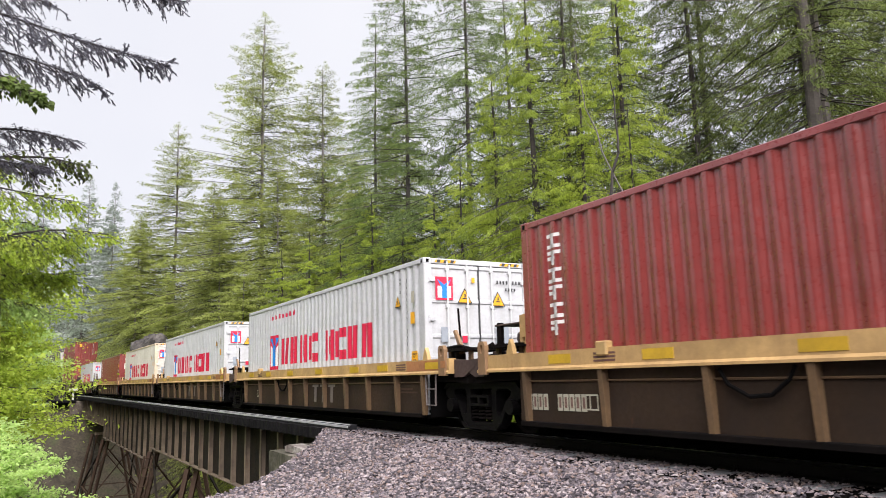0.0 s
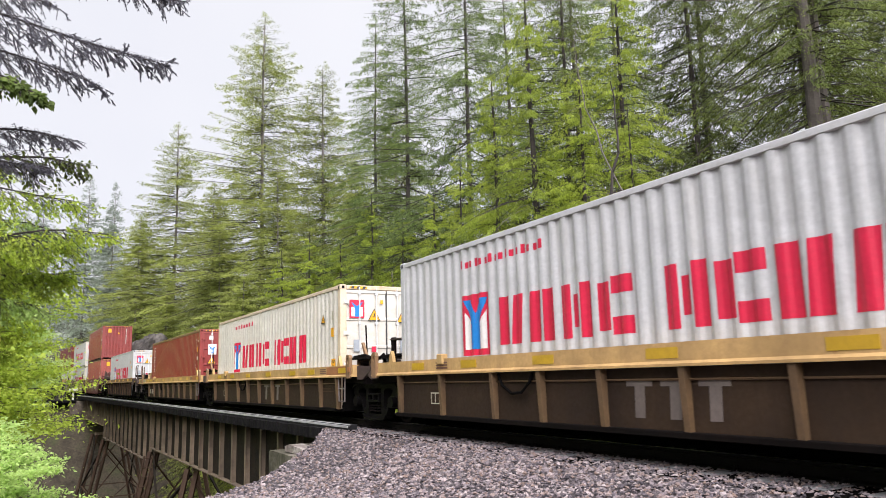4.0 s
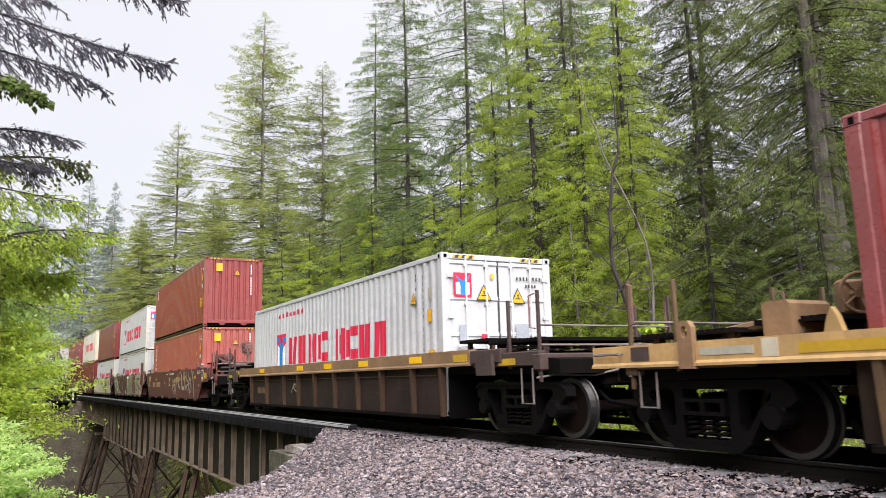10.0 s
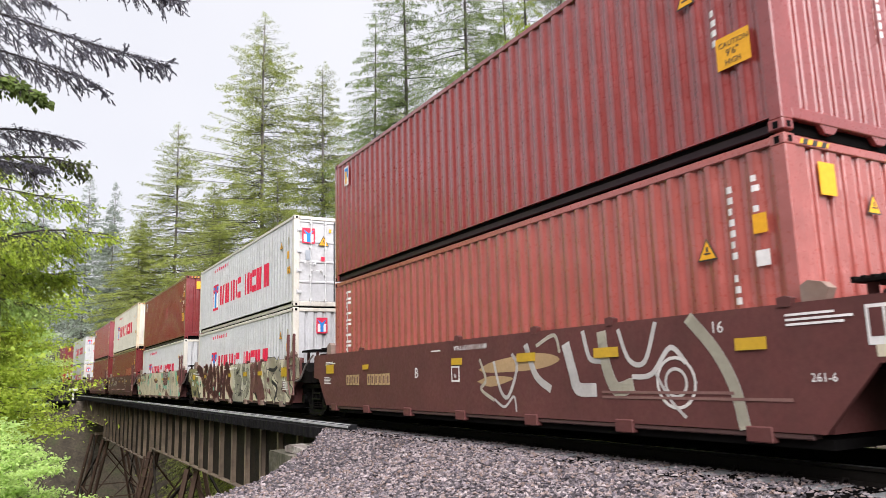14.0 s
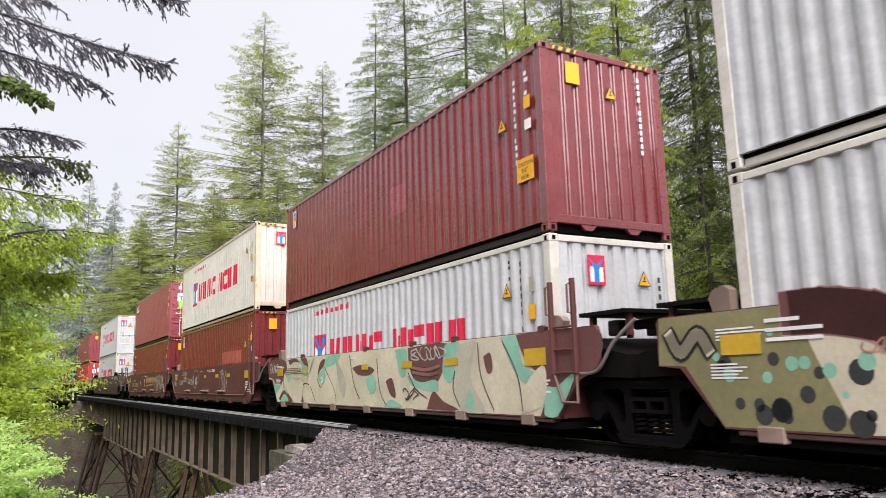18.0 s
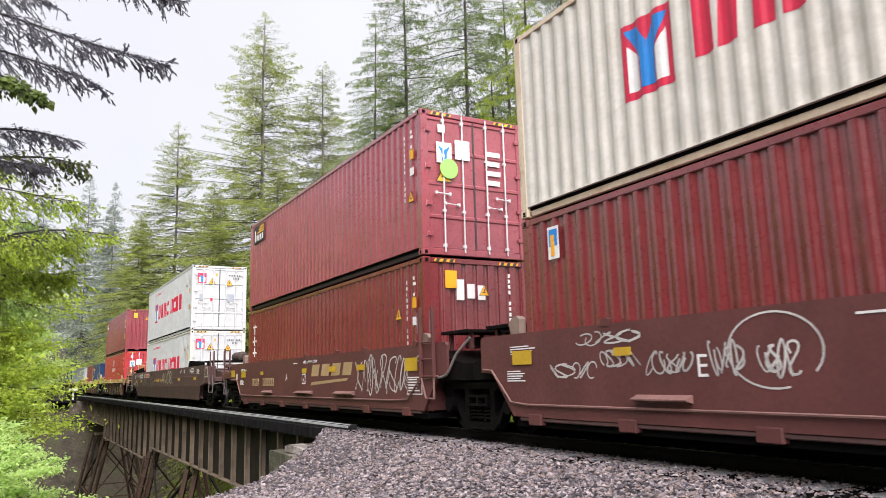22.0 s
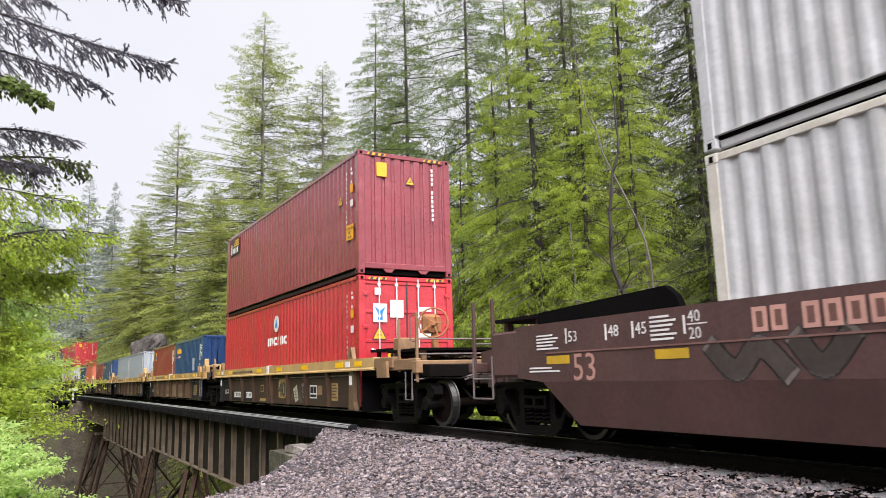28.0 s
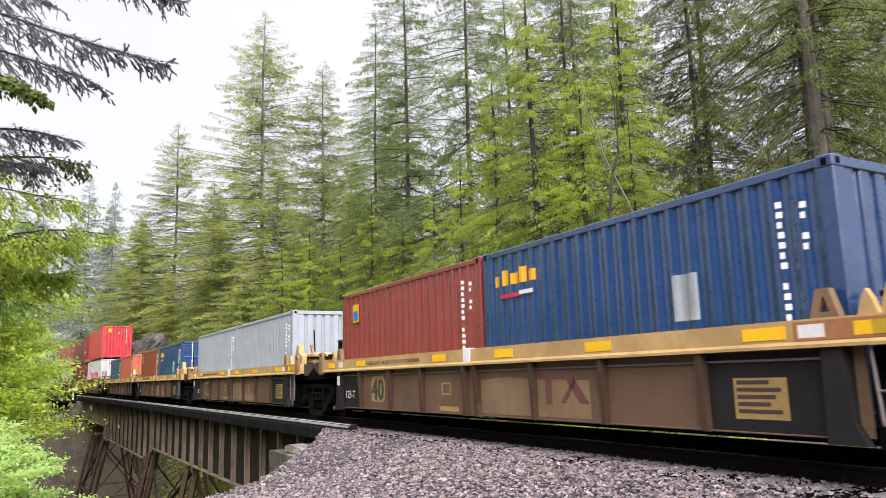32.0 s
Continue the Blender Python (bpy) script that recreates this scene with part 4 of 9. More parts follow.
for kind, x, y, top, turn, wide in (
        ("cedar", 4.8, 36, 22.5, 0, 1.15), ("cedar", 2.9, 38, 18, 80, 1.0), ("cedar", 6.8, 34, 17, 160, 1.05), ("cedar", 9.8, 37, 24, 240, 1.0), ("cedar", 1.2, 42, 15, 300, 0.9), ("cedar", 8.4, 31, 13, 30, 1.0),
        ("cedar", -10.5, 57, 13, 15, 1.3), ("cedar", -7.6, 53, 12, 95, 1.3), ("cedar", -5.0, 50, 14, 185, 1.2), ("cedar", -2.6, 47, 12, 255, 1.3), ("cedar", -0.4, 44, 13, 330, 1.2), ("cedar", -13.5, 60, 12, 130, 1.3), ("cedar", 3.0, 41, 12, 20, 1.2)):
    plant(kind, x, y, top, turn, wide, "light yellow-green cedar with hanging sprays")
for kind, x, y, top, turn, wide in (
        ("sapling", 8.5, 30, 7.5, 0, 1.1), ("sapling", 6.0, 33, 8, 60, 1.2), ("sapling", 10.6, 29, 6.0, 130, 1.1), ("dark_sapling", 9.9, 27, 9.6, 190, 1.1), ("dark_sapling", 11.6, 23.5, 8.4, 20, 1.0),
        ("dark_sapling", 16.0, 23, 6.0, 250, 1.2), ("sapling", 17.3, 20.5, 3.2, 310, 1.2), ("dark_sapling", 18.5, 24.0, 9.5, 70, 1.0), ("sapling", 2.5, 38, 7, 110, 1.2), ("sapling", -0.5, 43, 8, 10, 1.2),
        ("sapling", -3.2, 47, 8, 90, 1.2), ("sapling", -6.5, 52, 8, 180, 1.2), ("dark_sapling", 4.5, 40, 11, 20, 1.2), ("dark_sapling", 20.5, 21.0, 9.0, 200, 1.1), ("dark_sapling", 14.6, 21.5, 8.5, 140, 1.1), ("dark_sapling", 11.0, 20.8, 6.4, 80, 1.0), ("dark_sapling", 12.3, 20.4, 7.3, 10, 1.0), ("dark_sapling", 13.8, 20.0, 6.2, 225, 1.1), ("dark_sapling", 13.0, 21.8, 6.0, 45, 1.1), ("sapling", 13.2, 23.5, 2.8, 20, 1.3), ("sapling", -10.5, 58, 8, 260, 1.2)):
    plant(kind, x, y, top, turn, wide, "young conifer at the forest edge", name="young_conifer")

# the dim wood behind the first rows, its shade put into the needles
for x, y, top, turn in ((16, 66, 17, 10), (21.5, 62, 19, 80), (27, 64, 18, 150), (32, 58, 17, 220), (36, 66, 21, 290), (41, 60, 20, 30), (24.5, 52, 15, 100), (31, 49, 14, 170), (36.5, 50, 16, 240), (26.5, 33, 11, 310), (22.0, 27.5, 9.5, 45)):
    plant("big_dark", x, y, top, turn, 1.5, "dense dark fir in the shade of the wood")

# unseen firs added on the camera's side of the line to block sky light
rng = np.random.default_rng(17)
for i in range(12):
    a = radians(222 + i * 4.8 + rng.uniform(-2, 2))
    r = rng.uniform(26, 46)
    plant("back", r * math.sin(a), r * math.cos(a), rng.uniform(22, 32), rng.uniform(0, 360), 1.0, "unseen fir added behind and beside the camera to block sky")

# bare crooked stems among the firs
def leafless(name, x, y, height, r, lean, seed, label, mat="darkbark", limbs=30):
    rng = np.random.default_rng(seed)
    b = Solid()
    pts, p = [], Vector((0, 0, -0.5))
    steps = 18
    for i in range(steps + 1):
        pts.append(p.copy())
        t = i / steps
        p = p + Vector((lean * height / steps + 0.16 * math.sin(t * 7 + seed) + rng.normal(0, 0.09), rng.normal(0, 0.09), height / steps))
    rad = [r * (1 - 0.85 * i / steps) for i in range(steps + 1)]
    for i in range(steps):
        b.rod(pts[i], pts[i + 1], rad[i], 7, rad[i + 1])
    for k in range(limbs):
        i = int(rng.integers(5, steps))
        a, t = pts[i], i / steps
        az = rng.random() * math.tau
        L = (1.25 - t) * 3.2 * rng.uniform(0.4, 1.2)
        w = max(0.012, rad[i] * 0.35)
        d = Vector((math.cos(az), math.sin(az), rng.uniform(-0.1, 0.9)))
        q = a
        for j in range(4):
            d = (d + Vector(rng.normal(0, 0.28, 3)) - Vector((0, 0, 0.08 * j))).normalized()
            e = q + d * L / 4
            b.rod(q, e, w * (1 - j * 0.22), 4, w * (0.78 - j * 0.22))
            for m in range(2):
                tw = (d + Vector(rng.normal(0, 0.7, 3))).normalized()
                b.rod(e, e + tw * L * rng.uniform(0.1, 0.3), w * 0.3, 3, 0.003)
            q = e
    ob = thing(name, Matrix.Translation((x, y, float(ground_z(np.float64(x), np.float64(y))))), label, "tree")
    part("trunk", b, M[mat], ob)
    return ob


leafless("bare_tree", 7.35, 25.0, 12.5, 0.13, -0.10, 3, "thin crooked leaning tree with bare dark twigs")
leafless("bare_tree", 7.0, 25.6, 15, 0.06, -0.07, 7, "thin crooked pale stem with bare twigs", "palebark", 18)
leafless("bare_tree", 1.2, 33.0, 15, 0.10, -0.01, 9, "crooked dark bare stem among the firs", "darkbark", 22)
leafless("bare_tree", -18.0, 70.0, 13, 0.10, 0.0, 4, "slender dead trunk with short bare twigs")


# ---- broadleaf trees and shrubs ----
def broadleaf(seed, height, spread, leaf, count, clumps, trunk_r, stems=1, low=0.15):
    rng = np.random.default_rng(seed)
    wood = Solid()
    ends = []
    for st in range(stems):
        a0 = rng.random() * math.tau
        foot = Vector((0.25 * st * math.cos(a0), 0.25 * st * math.sin(a0), -0.5))
        tip = Vector((math.cos(a0) * spread * 0.3, math.sin(a0) * spread * 0.3, height * rng.uniform(0.75, 0.95)))
        mid = foot.lerp(tip, 0.5) + Vector((rng.normal(0, 0.15), rng.normal(0, 0.15), 0)) * spread * 0.5
        wood.rod(foot, mid, trunk_r, 7, trunk_r * 0.65).rod(mid, tip, trunk_r * 0.65, 6, trunk_r * 0.15)
        for i in range(max(6, clumps // stems // 2)):
            t = rng.uniform(low, 1)
            p = foot.lerp(mid, t * 2) if t < 0.5 else mid.lerp(tip, t * 2 - 1)
            az = rng.random() * math.tau
            L = spread * rng.uniform(0.45, 1.0) * (1.15 - 0.6 * t)
            q = p + Vector((math.cos(az) * L, math.sin(az) * L, L * rng.uniform(-0.05, 0.45)))
            m2 = p.lerp(q, 0.55) + Vector((0, 0, L * 0.08))
            wood.rod(p, m2, trunk_r * 0.3 * (1.2 - t), 5, trunk_r * 0.16).rod(m2, q, trunk_r * 0.16, 4, 0.006)
            for u in np.linspace(0.35, 1.0, 5):
                ends.append((p.lerp(q, u), L * 0.15))
    ends_p = np.array([tuple(e[0]) for e in ends])
    ends_r = np.array([e[1] for e in ends])
    pick = rng.integers(0, len(ends), count)
    flat = rng.normal(0, 1, (count, 3)) * np.array([1, 1, 0.28])
    P = ends_p[pick] + flat * ends_r[pick][:, None]
    D = rng.normal(0, 1, (count, 3)) * np.array([1, 1, 0.4]) + np.array([0, 0, -0.4])
    Ln = leaf * rng.uniform(0.5, 1.5, count)
    return lozenges(P, D, Ln, 0.30, rng, 0.45), wood


def broad_kind(seed, mat, *args, bark="darkbark", **kw):
    quads, wood = broadleaf(seed, *args, **kw)
    return wood.mesh("trunk", M[bark]), quads_mesh("crown", quads, M[mat])


BROAD = {
    "maple": broad_kind(11, "spring", 9.0, 3.6, 0.115, 30000, 100, 0.12, stems=2),
    "alder": broad_kind(12, "shrub", 8.0, 3.0, 0.105, 26000, 90, 0.09, stems=3),
    "hazel": broad_kind(13, "shrub", 5.0, 2.4, 0.078, 34000, 90, 0.06, stems=4, low=0.05),
    "under": broad_kind(14, "spring", 2.4, 1.5, 0.10, 5000, 40, 0.03, stems=4, low=0.02),
}


def plant_broad(kind, x, y, z, scale, turn, label, name="broadleaf_tree", category="tree", tall=1.0):
    trunk, crown = BROAD[kind]
    ob = thing(name, Matrix.Translation((x, y, z)) @ pose(0, 0, 0, 0, 0, turn), label, category)
    for nm, me in (("trunk", trunk), ("crown", crown)):
        p = part(nm, me, None, ob)
        p.scale = (scale, scale, scale * tall)
    return ob


for kind, s, o, z, k, turn in (("alder", 23, -10.3, -7.2, 1.0, 140), ("hazel", 20, -11.0, -6, 1.25, 200), ("alder", 31, -9.4, -8.0, 1.0, 260), ("alder", 41, -9.2, -8.5, 1.0, 30), ("hazel", 28, -9.2, -8.3, 1.1, 110)):
    x, y, h = line(s, o)
    plant_broad(kind, float(x), float(y), z, k, turn, "bright green broadleaf shrub on the gorge slope", "shrub", "shrub")
for x, y, z, k, turn in ((-10.5, 15.0, -4.6, 1.05, 10), (-11.7, 17.2, -5.2, 1.15, 120), (-9.6, 13.2, -4.8, 0.9, 220), (-13.5, 18.5, -4.8, 1.2, 300), (-13.8, 21.0, -6.0, 1.2, 40), (-12.2, 19.5, -6.4, 1.15, 160)):
    plant_broad("hazel", x + 0.9, y, z - 0.5, k, turn, "bright green broadleaf shrub on the gorge slope", "shrub", "shrub")
for kind, s, o, z, k, turn in (("maple", 34, -10.2, -3.5, 1.5, 0), ("maple", 44, -9.0, -3.0, 1.7, 90), ("maple", 27, -11.8, -4.5, 1.5, 170), ("alder", 52, -7.6, -1.5, 1.5, 30), ("maple", 60, -9.0, -3.0, 2.0, 250), ("maple", 38, -13.5, -3.0, 1.7, 45), ("maple", 50, -13.0, -3.0, 2.0, 120),
                               ("alder", 72, -6.6, -2.0, 1.3, 200), ("maple", 20, -12.4, -3.0, 1.15, 300), ("maple", 24, -12.6, -2.5, 1.55, 15), ("maple", 31, -12.8, -2.0, 1.75, 210), ("alder", 27, -12.2, -1.5, 1.3, 80), ("alder", 88, -5.6, 0.5, 1.1, 20), ("maple", 82, -9.8, -1, 2.3, 60), ("alder", 96, -7.5, 0, 2.0, 75)):
    x, y, h = line(s, o)
    plant_broad(kind, float(x), float(y), z, k, turn, "spring-green broadleaf tree leaning over the gorge")
for s, o, z, k, tall, turn in ((42, -10.6, -3.0, 1.15, 2.0, 33), (36, -10.6, -3.5, 1.0, 2.1, 150), (50, -9.6, -3.0, 1.2, 1.9, 275)):
    x, y, h = line(s, o)
    plant_broad("maple", float(x), float(y), z, k, turn, "tall spring-green broadleaf tree beside the gorge", tall=tall)
rng = np.random.default_rng(21)
for i in range(34):
    s = -4 + i * 3.1 + rng.uniform(-1, 1)
    o = 5.6 + rng.uniform(0, 3.5) + (2.5 if 14 < s < 76 else 0)
    x, y, h = line(s, o)
    z = float(ground_z(np.float64(x), np.float64(y)))
    plant_broad("under", float(x), float(y), max(z, -2.6), rng.uniform(0.65, 1.25), rng.uniform(0, 360), "low green undergrowth bush beside the track", "undergrowth_bush", "bush")


# ---- boughs hanging over the camera's left ----
def bough(name, start, tip, sag, seed, mat, leaf, count, width, label, fan=0.32):
    rng = np.random.default_rng(seed)
    a, b = Vector(start), Vector(tip)
    L = (b - a).length
    wood = Solid()
    wave = rng.uniform(0, 6.3)
    bow = lambda t: a.lerp(b, t) + Vector((0, 0, 0.05 * L * t * (1 - t) * 2 - sag * t * t + 0.012 * L * math.sin(7 * t + wave)))
    pts = [bow(t) for t in np.linspace(0, 1, 12)]
    for i, (p, q) in enumerate(zip(pts, pts[1:])):
        wood.rod(p, q, 0.015 * (1 - i / 12) + 0.003, 6, 0.015 * (1 - (i + 1) / 12) + 0.002)
    d = (b - a).normalized()
    side = d.cross(Vector((0, 0, 1))).normalized()
    P, D, Ln = [], [], []
    for j in range(84):
        t = 0.06 + 0.94 * j / 83
        p = bow(t)
        sgn = 1 if j % 2 else -1
        tw = (side * sgn * rng.uniform(0.3, 1.0) + d * rng.uniform(0.5, 1.1) - Vector((0, 0, rng.uniform(0.0, 1.15)))).normalized()
        ln = L * fan * (1.1 - 0.75 * t) * rng.uniform(0.4, 1.3)
        wood.rod(p, p + tw * ln, 0.004, 4, 0.0015)
        for q in range(4):
            f = rng.uniform(0.2, 0.95)
            tv = (tw + Vector(rng.normal(0, 0.5, 3)) - Vector((0, 0, 0.55 if width < 0.2 else 0.25))).normalized()
            p2 = p + tw * (ln * f)
            l2 = ln * 0.45 * rng.uniform(0.5, 1.2)
            wood.rod(p2, p2 + tv * l2, 0.0022, 3, 0.001)
            n = max(2, count // 336)
            u = rng.random(n)
            base = np.array(p2)[None] + np.array(tv)[None] * (u * l2)[:, None]
            dd = np.array(tv)[None] * 0.9 + rng.normal(0, 0.36, (n, 3)) + np.array([0, 0, -0.3])
            P.append(base)
            D.append(dd)
            Ln.append(leaf * rng.uniform(0.5, 1.2, n))
    if width < 0.2:
        n = count // 10
        u = 0.1 + 0.9 * rng.random(n)
        P.append(np.array([tuple(bow(q)) for q in u]) + rng.normal(0, 0.012, (n, 3)))
        D.append(np.array(d)[None] * 0.6 + rng.normal(0, 0.6, (n, 3)) + np.array([0, 0, -0.2]))
        Ln.append(leaf * rng.uniform(0.6, 1.3, n))
    quads = lozenges(np.concatenate(P), np.concatenate(D), np.concatenate(Ln), width, rng)
    ob = thing(name, None, label, "branch")
    part("limb", wood, M["darkbark"], ob)
    part("needles" if width < 0.2 else "leaves", quads_mesh("needles", quads, M[mat]), None, ob)
    return ob
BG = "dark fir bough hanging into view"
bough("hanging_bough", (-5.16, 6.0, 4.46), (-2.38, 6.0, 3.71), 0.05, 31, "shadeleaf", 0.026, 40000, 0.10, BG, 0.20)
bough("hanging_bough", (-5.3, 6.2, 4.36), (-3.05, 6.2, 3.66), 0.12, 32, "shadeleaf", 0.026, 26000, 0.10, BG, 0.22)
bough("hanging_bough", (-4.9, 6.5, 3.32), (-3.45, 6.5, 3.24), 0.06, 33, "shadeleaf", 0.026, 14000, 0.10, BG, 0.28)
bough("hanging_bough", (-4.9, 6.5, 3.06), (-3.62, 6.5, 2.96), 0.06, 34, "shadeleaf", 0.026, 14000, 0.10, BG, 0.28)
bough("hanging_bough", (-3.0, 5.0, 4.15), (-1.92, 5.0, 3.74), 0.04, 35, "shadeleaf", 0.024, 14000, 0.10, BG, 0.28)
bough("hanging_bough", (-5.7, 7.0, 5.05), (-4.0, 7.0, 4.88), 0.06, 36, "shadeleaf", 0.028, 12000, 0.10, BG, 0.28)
bough("leafy_branch", (-4.2, 6.0, 3.72), (-3.46, 6.0, 3.46), 0.04, 37, "fir", 0.075, 320, 0.34, "branch of broad green leaves hanging into view", 0.3)
bough("leafy_branch", (-4.7, 7.0, 3.2), (-3.55, 7.0, 3.12), 0.04, 38, "firdark", 0.05, 800, 0.34, "thin twig with small leaves against the sky", 0.4)
bough("leafy_branch", (-6.2, 9.0, 2.75), (-4.2, 9.0, 2.85), 0.05, 39, "spring", 0.05, 1800, 0.32, "long thin twig with sparse spring leaves", 0.35)
bough("leafy_branch", (-6.7, 9.5, 2.2), (-5.0, 9.5, 2.45), 0.05, 40, "spring", 0.05, 3600, 0.32, "thin twig with spring leaves", 0.4)
bough("leafy_branch", (-7.1, 9.5, 1.6), (-5.6, 9.5, 1.7), 0.08, 41, "spring", 0.05, 4400, 0.32, "thin twig with spring leaves", 0.4)
bough("leafy_branch", (-6.65, 9.2, 3.55), (-4.75, 9.2, 3.35), 0.08, 51, "spring", 0.044, 3000, 0.32, "low branch of bright spring leaves", 0.42)
bough("leafy_branch", (-6.85, 9.6, 3.20), (-4.95, 9.6, 3.00), 0.08, 52, "shrub", 0.044, 3600, 0.32, "low branch of bright spring leaves", 0.42)
bough("leafy_branch", (-6.60, 9.0, 2.95), (-4.70, 9.0, 2.72), 0.08, 53, "spring", 0.044, 4000, 0.32, "low branch of bright spring leaves", 0.42)
bough("leafy_branch", (-7.00, 9.8, 2.60), (-5.10, 9.8, 2.42), 0.08, 54, "spring", 0.044, 4800, 0.32, "low branch of bright spring leaves", 0.42)
bough("leafy_branch", (-7.10, 9.4, 2.20), (-5.30, 9.4, 2.05), 0.08, 55, "shrub", 0.044, 4800, 0.32, "low branch of bright spring leaves", 0.42)
bough("leafy_branch", (-7.7, 10.0, 1.75), (-6.1, 10.0, 1.50), 0.08, 56, "spring", 0.044, 5200, 0.32, "low branch of bright spring leaves", 0.42)


# ---- the train: containers ----
CACHE = {}


def shared(key, build):
    if key not in CACHE:
        CACHE[key] = build()
    return CACHE[key]


RIB = (0.0, 0.26, 0.5, 0.76)        # outer flat, slope, inner flat, slope
GROOVE = (0.0, 0.60, 0.66, 0.93)    # the ends: narrow steep grooves


def rib_line(length, pitch, depth, margin, cut=RIB):
    """Points (x, y) of a ribbed sheet seen from above."""
    n = int(round((length - 2 * margin) / pitch))
    p = (length - 2 * margin) / n
    out = [(-length / 2, 0.0)]
    for i in range(n):
        x = -length / 2 + margin + i * p
        out += [(x + cut[0] * p, 0), (x + cut[1] * p, 0), (x + cut[2] * p, depth), (x + cut[3] * p, depth)]
    out += [(length / 2 - margin, 0), (length / 2, 0)]
    # each bend is rolled, not sharp
    r, soft = 0.013, [out[0]]
    for a, b, c in zip(out, out[1:], out[2:]):
        for e in (a, c):
            d = math.hypot(e[0] - b[0], e[1] - b[1])
            q = min(r / d, 0.4) if d > 1e-6 else 0.0
            soft.append((b[0] + (e[0] - b[0]) * q, b[1] + (e[1] - b[1]) * q))
    return soft + [out[-1]]


def corrugated(length, z0, z1, pitch, depth, margin, cut=RIB):
    """A ribbed sheet along x at y = 0, recesses going to +y."""
    pts = rib_line(length, pitch, depth, margin, cut)
    return Solid().add([(x, y, z) for x, y in pts for z in (z0, z1)], [(2 * i, 2 * i + 2, 2 * i + 3, 2 * i + 1) for i in range(len(pts) - 1)])


LEN = {40: 12.192, 20: 6.058}
KINDS_C = {"hc": 2.896, "st": 2.591}


def container(size, tall, paint, front, label, rear="doors", frame=None, rods="galv", group="containers on the train"):
    """A shipping container: base at z = 0, leading end at +x, near side at -y."""
    L, W, H = LEN[size], 2.438, KINDS_C[tall]
    pm = M[paint]
    fm = M[frame] if frame else pm
    ob = thing("shipping_container", None, label, "shipping container", group)
    key = (size, tall, paint)
    side = shared(("side", *key), lambda: corrugated(L - 0.26, 0.15, H - 0.09, 0.277, 0.036, 0.05).mesh("side_panel", pm))
    for sgn in (-1, 1):
        p = part("side_panel", side, None, ob)
        p.matrix_basis = pose(0, sgn * (W / 2 - 0.012), 0, 0, 0, 0 if sgn < 0 else 180)
    roof = shared(("roof", *key), lambda: Solid().box(-L / 2 + 0.1, L / 2 - 0.1, -W / 2 + 0.03, W / 2 - 0.03, H - 0.045, H - 0.02).mesh("roof", pm))
    part("roof", roof, None, ob)
    part("floor", shared(("floor", *key), lambda: Solid().box(-L / 2 + 0.1, L / 2 - 0.1, -W / 2 + 0.06, W / 2 - 0.06, 0.1, 0.15).mesh("floor", M["black"])), None, ob)
    fk = (size, tall, frame or paint)
    cp = shared(("post", *fk), lambda: Solid().box(-0.08, 0.08, -0.085, 0.085, 0.11, H - 0.11, 0.012).mesh("corner_post", fm))
    cc = shared(("cast", *fk), lambda: Solid().box(-0.089, 0.089, -0.081, 0.081, -0.059, 0.059, 0.012).box(-0.03, 0.03, -0.083, 0.083, -0.04, 0.03, mi=1).box(-0.091, 0.091, -0.032, 0.032, -0.035, 0.03, mi=1).mesh("corner_casting", [fm, M["black"]]))
    for sx in (-1, 1):
        for sy in (-1, 1):
            part("corner_post", cp, None, ob).matrix_basis = pose(sx * (L / 2 - 0.083), sy * (W / 2 - 0.088), 0)
            for z in (0.059, H - 0.059):
                part("corner_casting", cc, None, ob).matrix_basis = pose(sx * (L / 2 - 0.089), sy * (W / 2 - 0.081), z)
    tr = shared(("toprail", *fk), lambda: Solid().box(-L / 2 + 0.17, L / 2 - 0.17, -0.03, 0.03, H - 0.1, H - 0.012, 0.01).mesh("top_rail", fm))
    br = shared(("botrail", *fk), lambda: Solid().box(-L / 2 + 0.17, L / 2 - 0.17, -0.03, 0.03, 0.012, 0.148, 0.01).mesh("bottom_rail", M["railshade"] if paint in ("red", "red2", "salmon", "maroon", "rosy", "bright", "blue") else fm))
    flange = shared(("flange", *key), lambda: Solid().box(-L / 2 + 0.15, L / 2 - 0.15, -0.033, 0.033, 0.150, 0.160).mesh("bottom_flange", pm))
    for sy in (-1, 1):
        part("top_rail", tr, None, ob).matrix_basis = pose(0, sy * (W / 2 - 0.035), 0)
        part("bottom_rail", br, None, ob).matrix_basis = pose(0, sy * (W / 2 - 0.095), 0)
        part("bottom_flange", flange, None, ob).matrix_basis = pose(0, sy * (W / 2 - 0.041), 0)
    for sx, kind in ((1, front), (-1, rear)):
        turn = pose(sx * (L / 2), 0, 0, 0, 0, 90 if sx > 0 else -90)      # local -y looks outwards
        part("end_header", shared(("header", *fk), lambda: Solid().box(-1.05, 1.05, 0.01, 0.09, H - 0.11, H - 0.01, 0.01).mesh("end_header", fm)), None, ob).matrix_basis = turn
        part("end_sill", shared(("endsill", *fk), lambda: Solid().box(-1.05, 1.05, 0.01, 0.09, 0.01, 0.14, 0.01).mesh("end_sill", fm)), None, ob).matrix_basis = turn @ pose(0, 0, 0.12 if kind == "ribs" else 0)
        if kind == "ribs":
            # Black sheet standing for the shade inside the tunnel recess.
            part("tunnel_recess", shared(("recess", size), lambda: Solid().box(-1.05, 1.05, 0.10, 0.16, 0.01, 0.25).mesh("tunnel_recess", M["black"])), None, ob).matrix_basis = turn
        if kind == "ribs":
            wall = shared(("endwall", tall, paint), lambda: corrugated(2.17, 0.25, H - 0.1, 0.245, 0.05, 0.06, GROOVE).mesh("front_wall", pm))
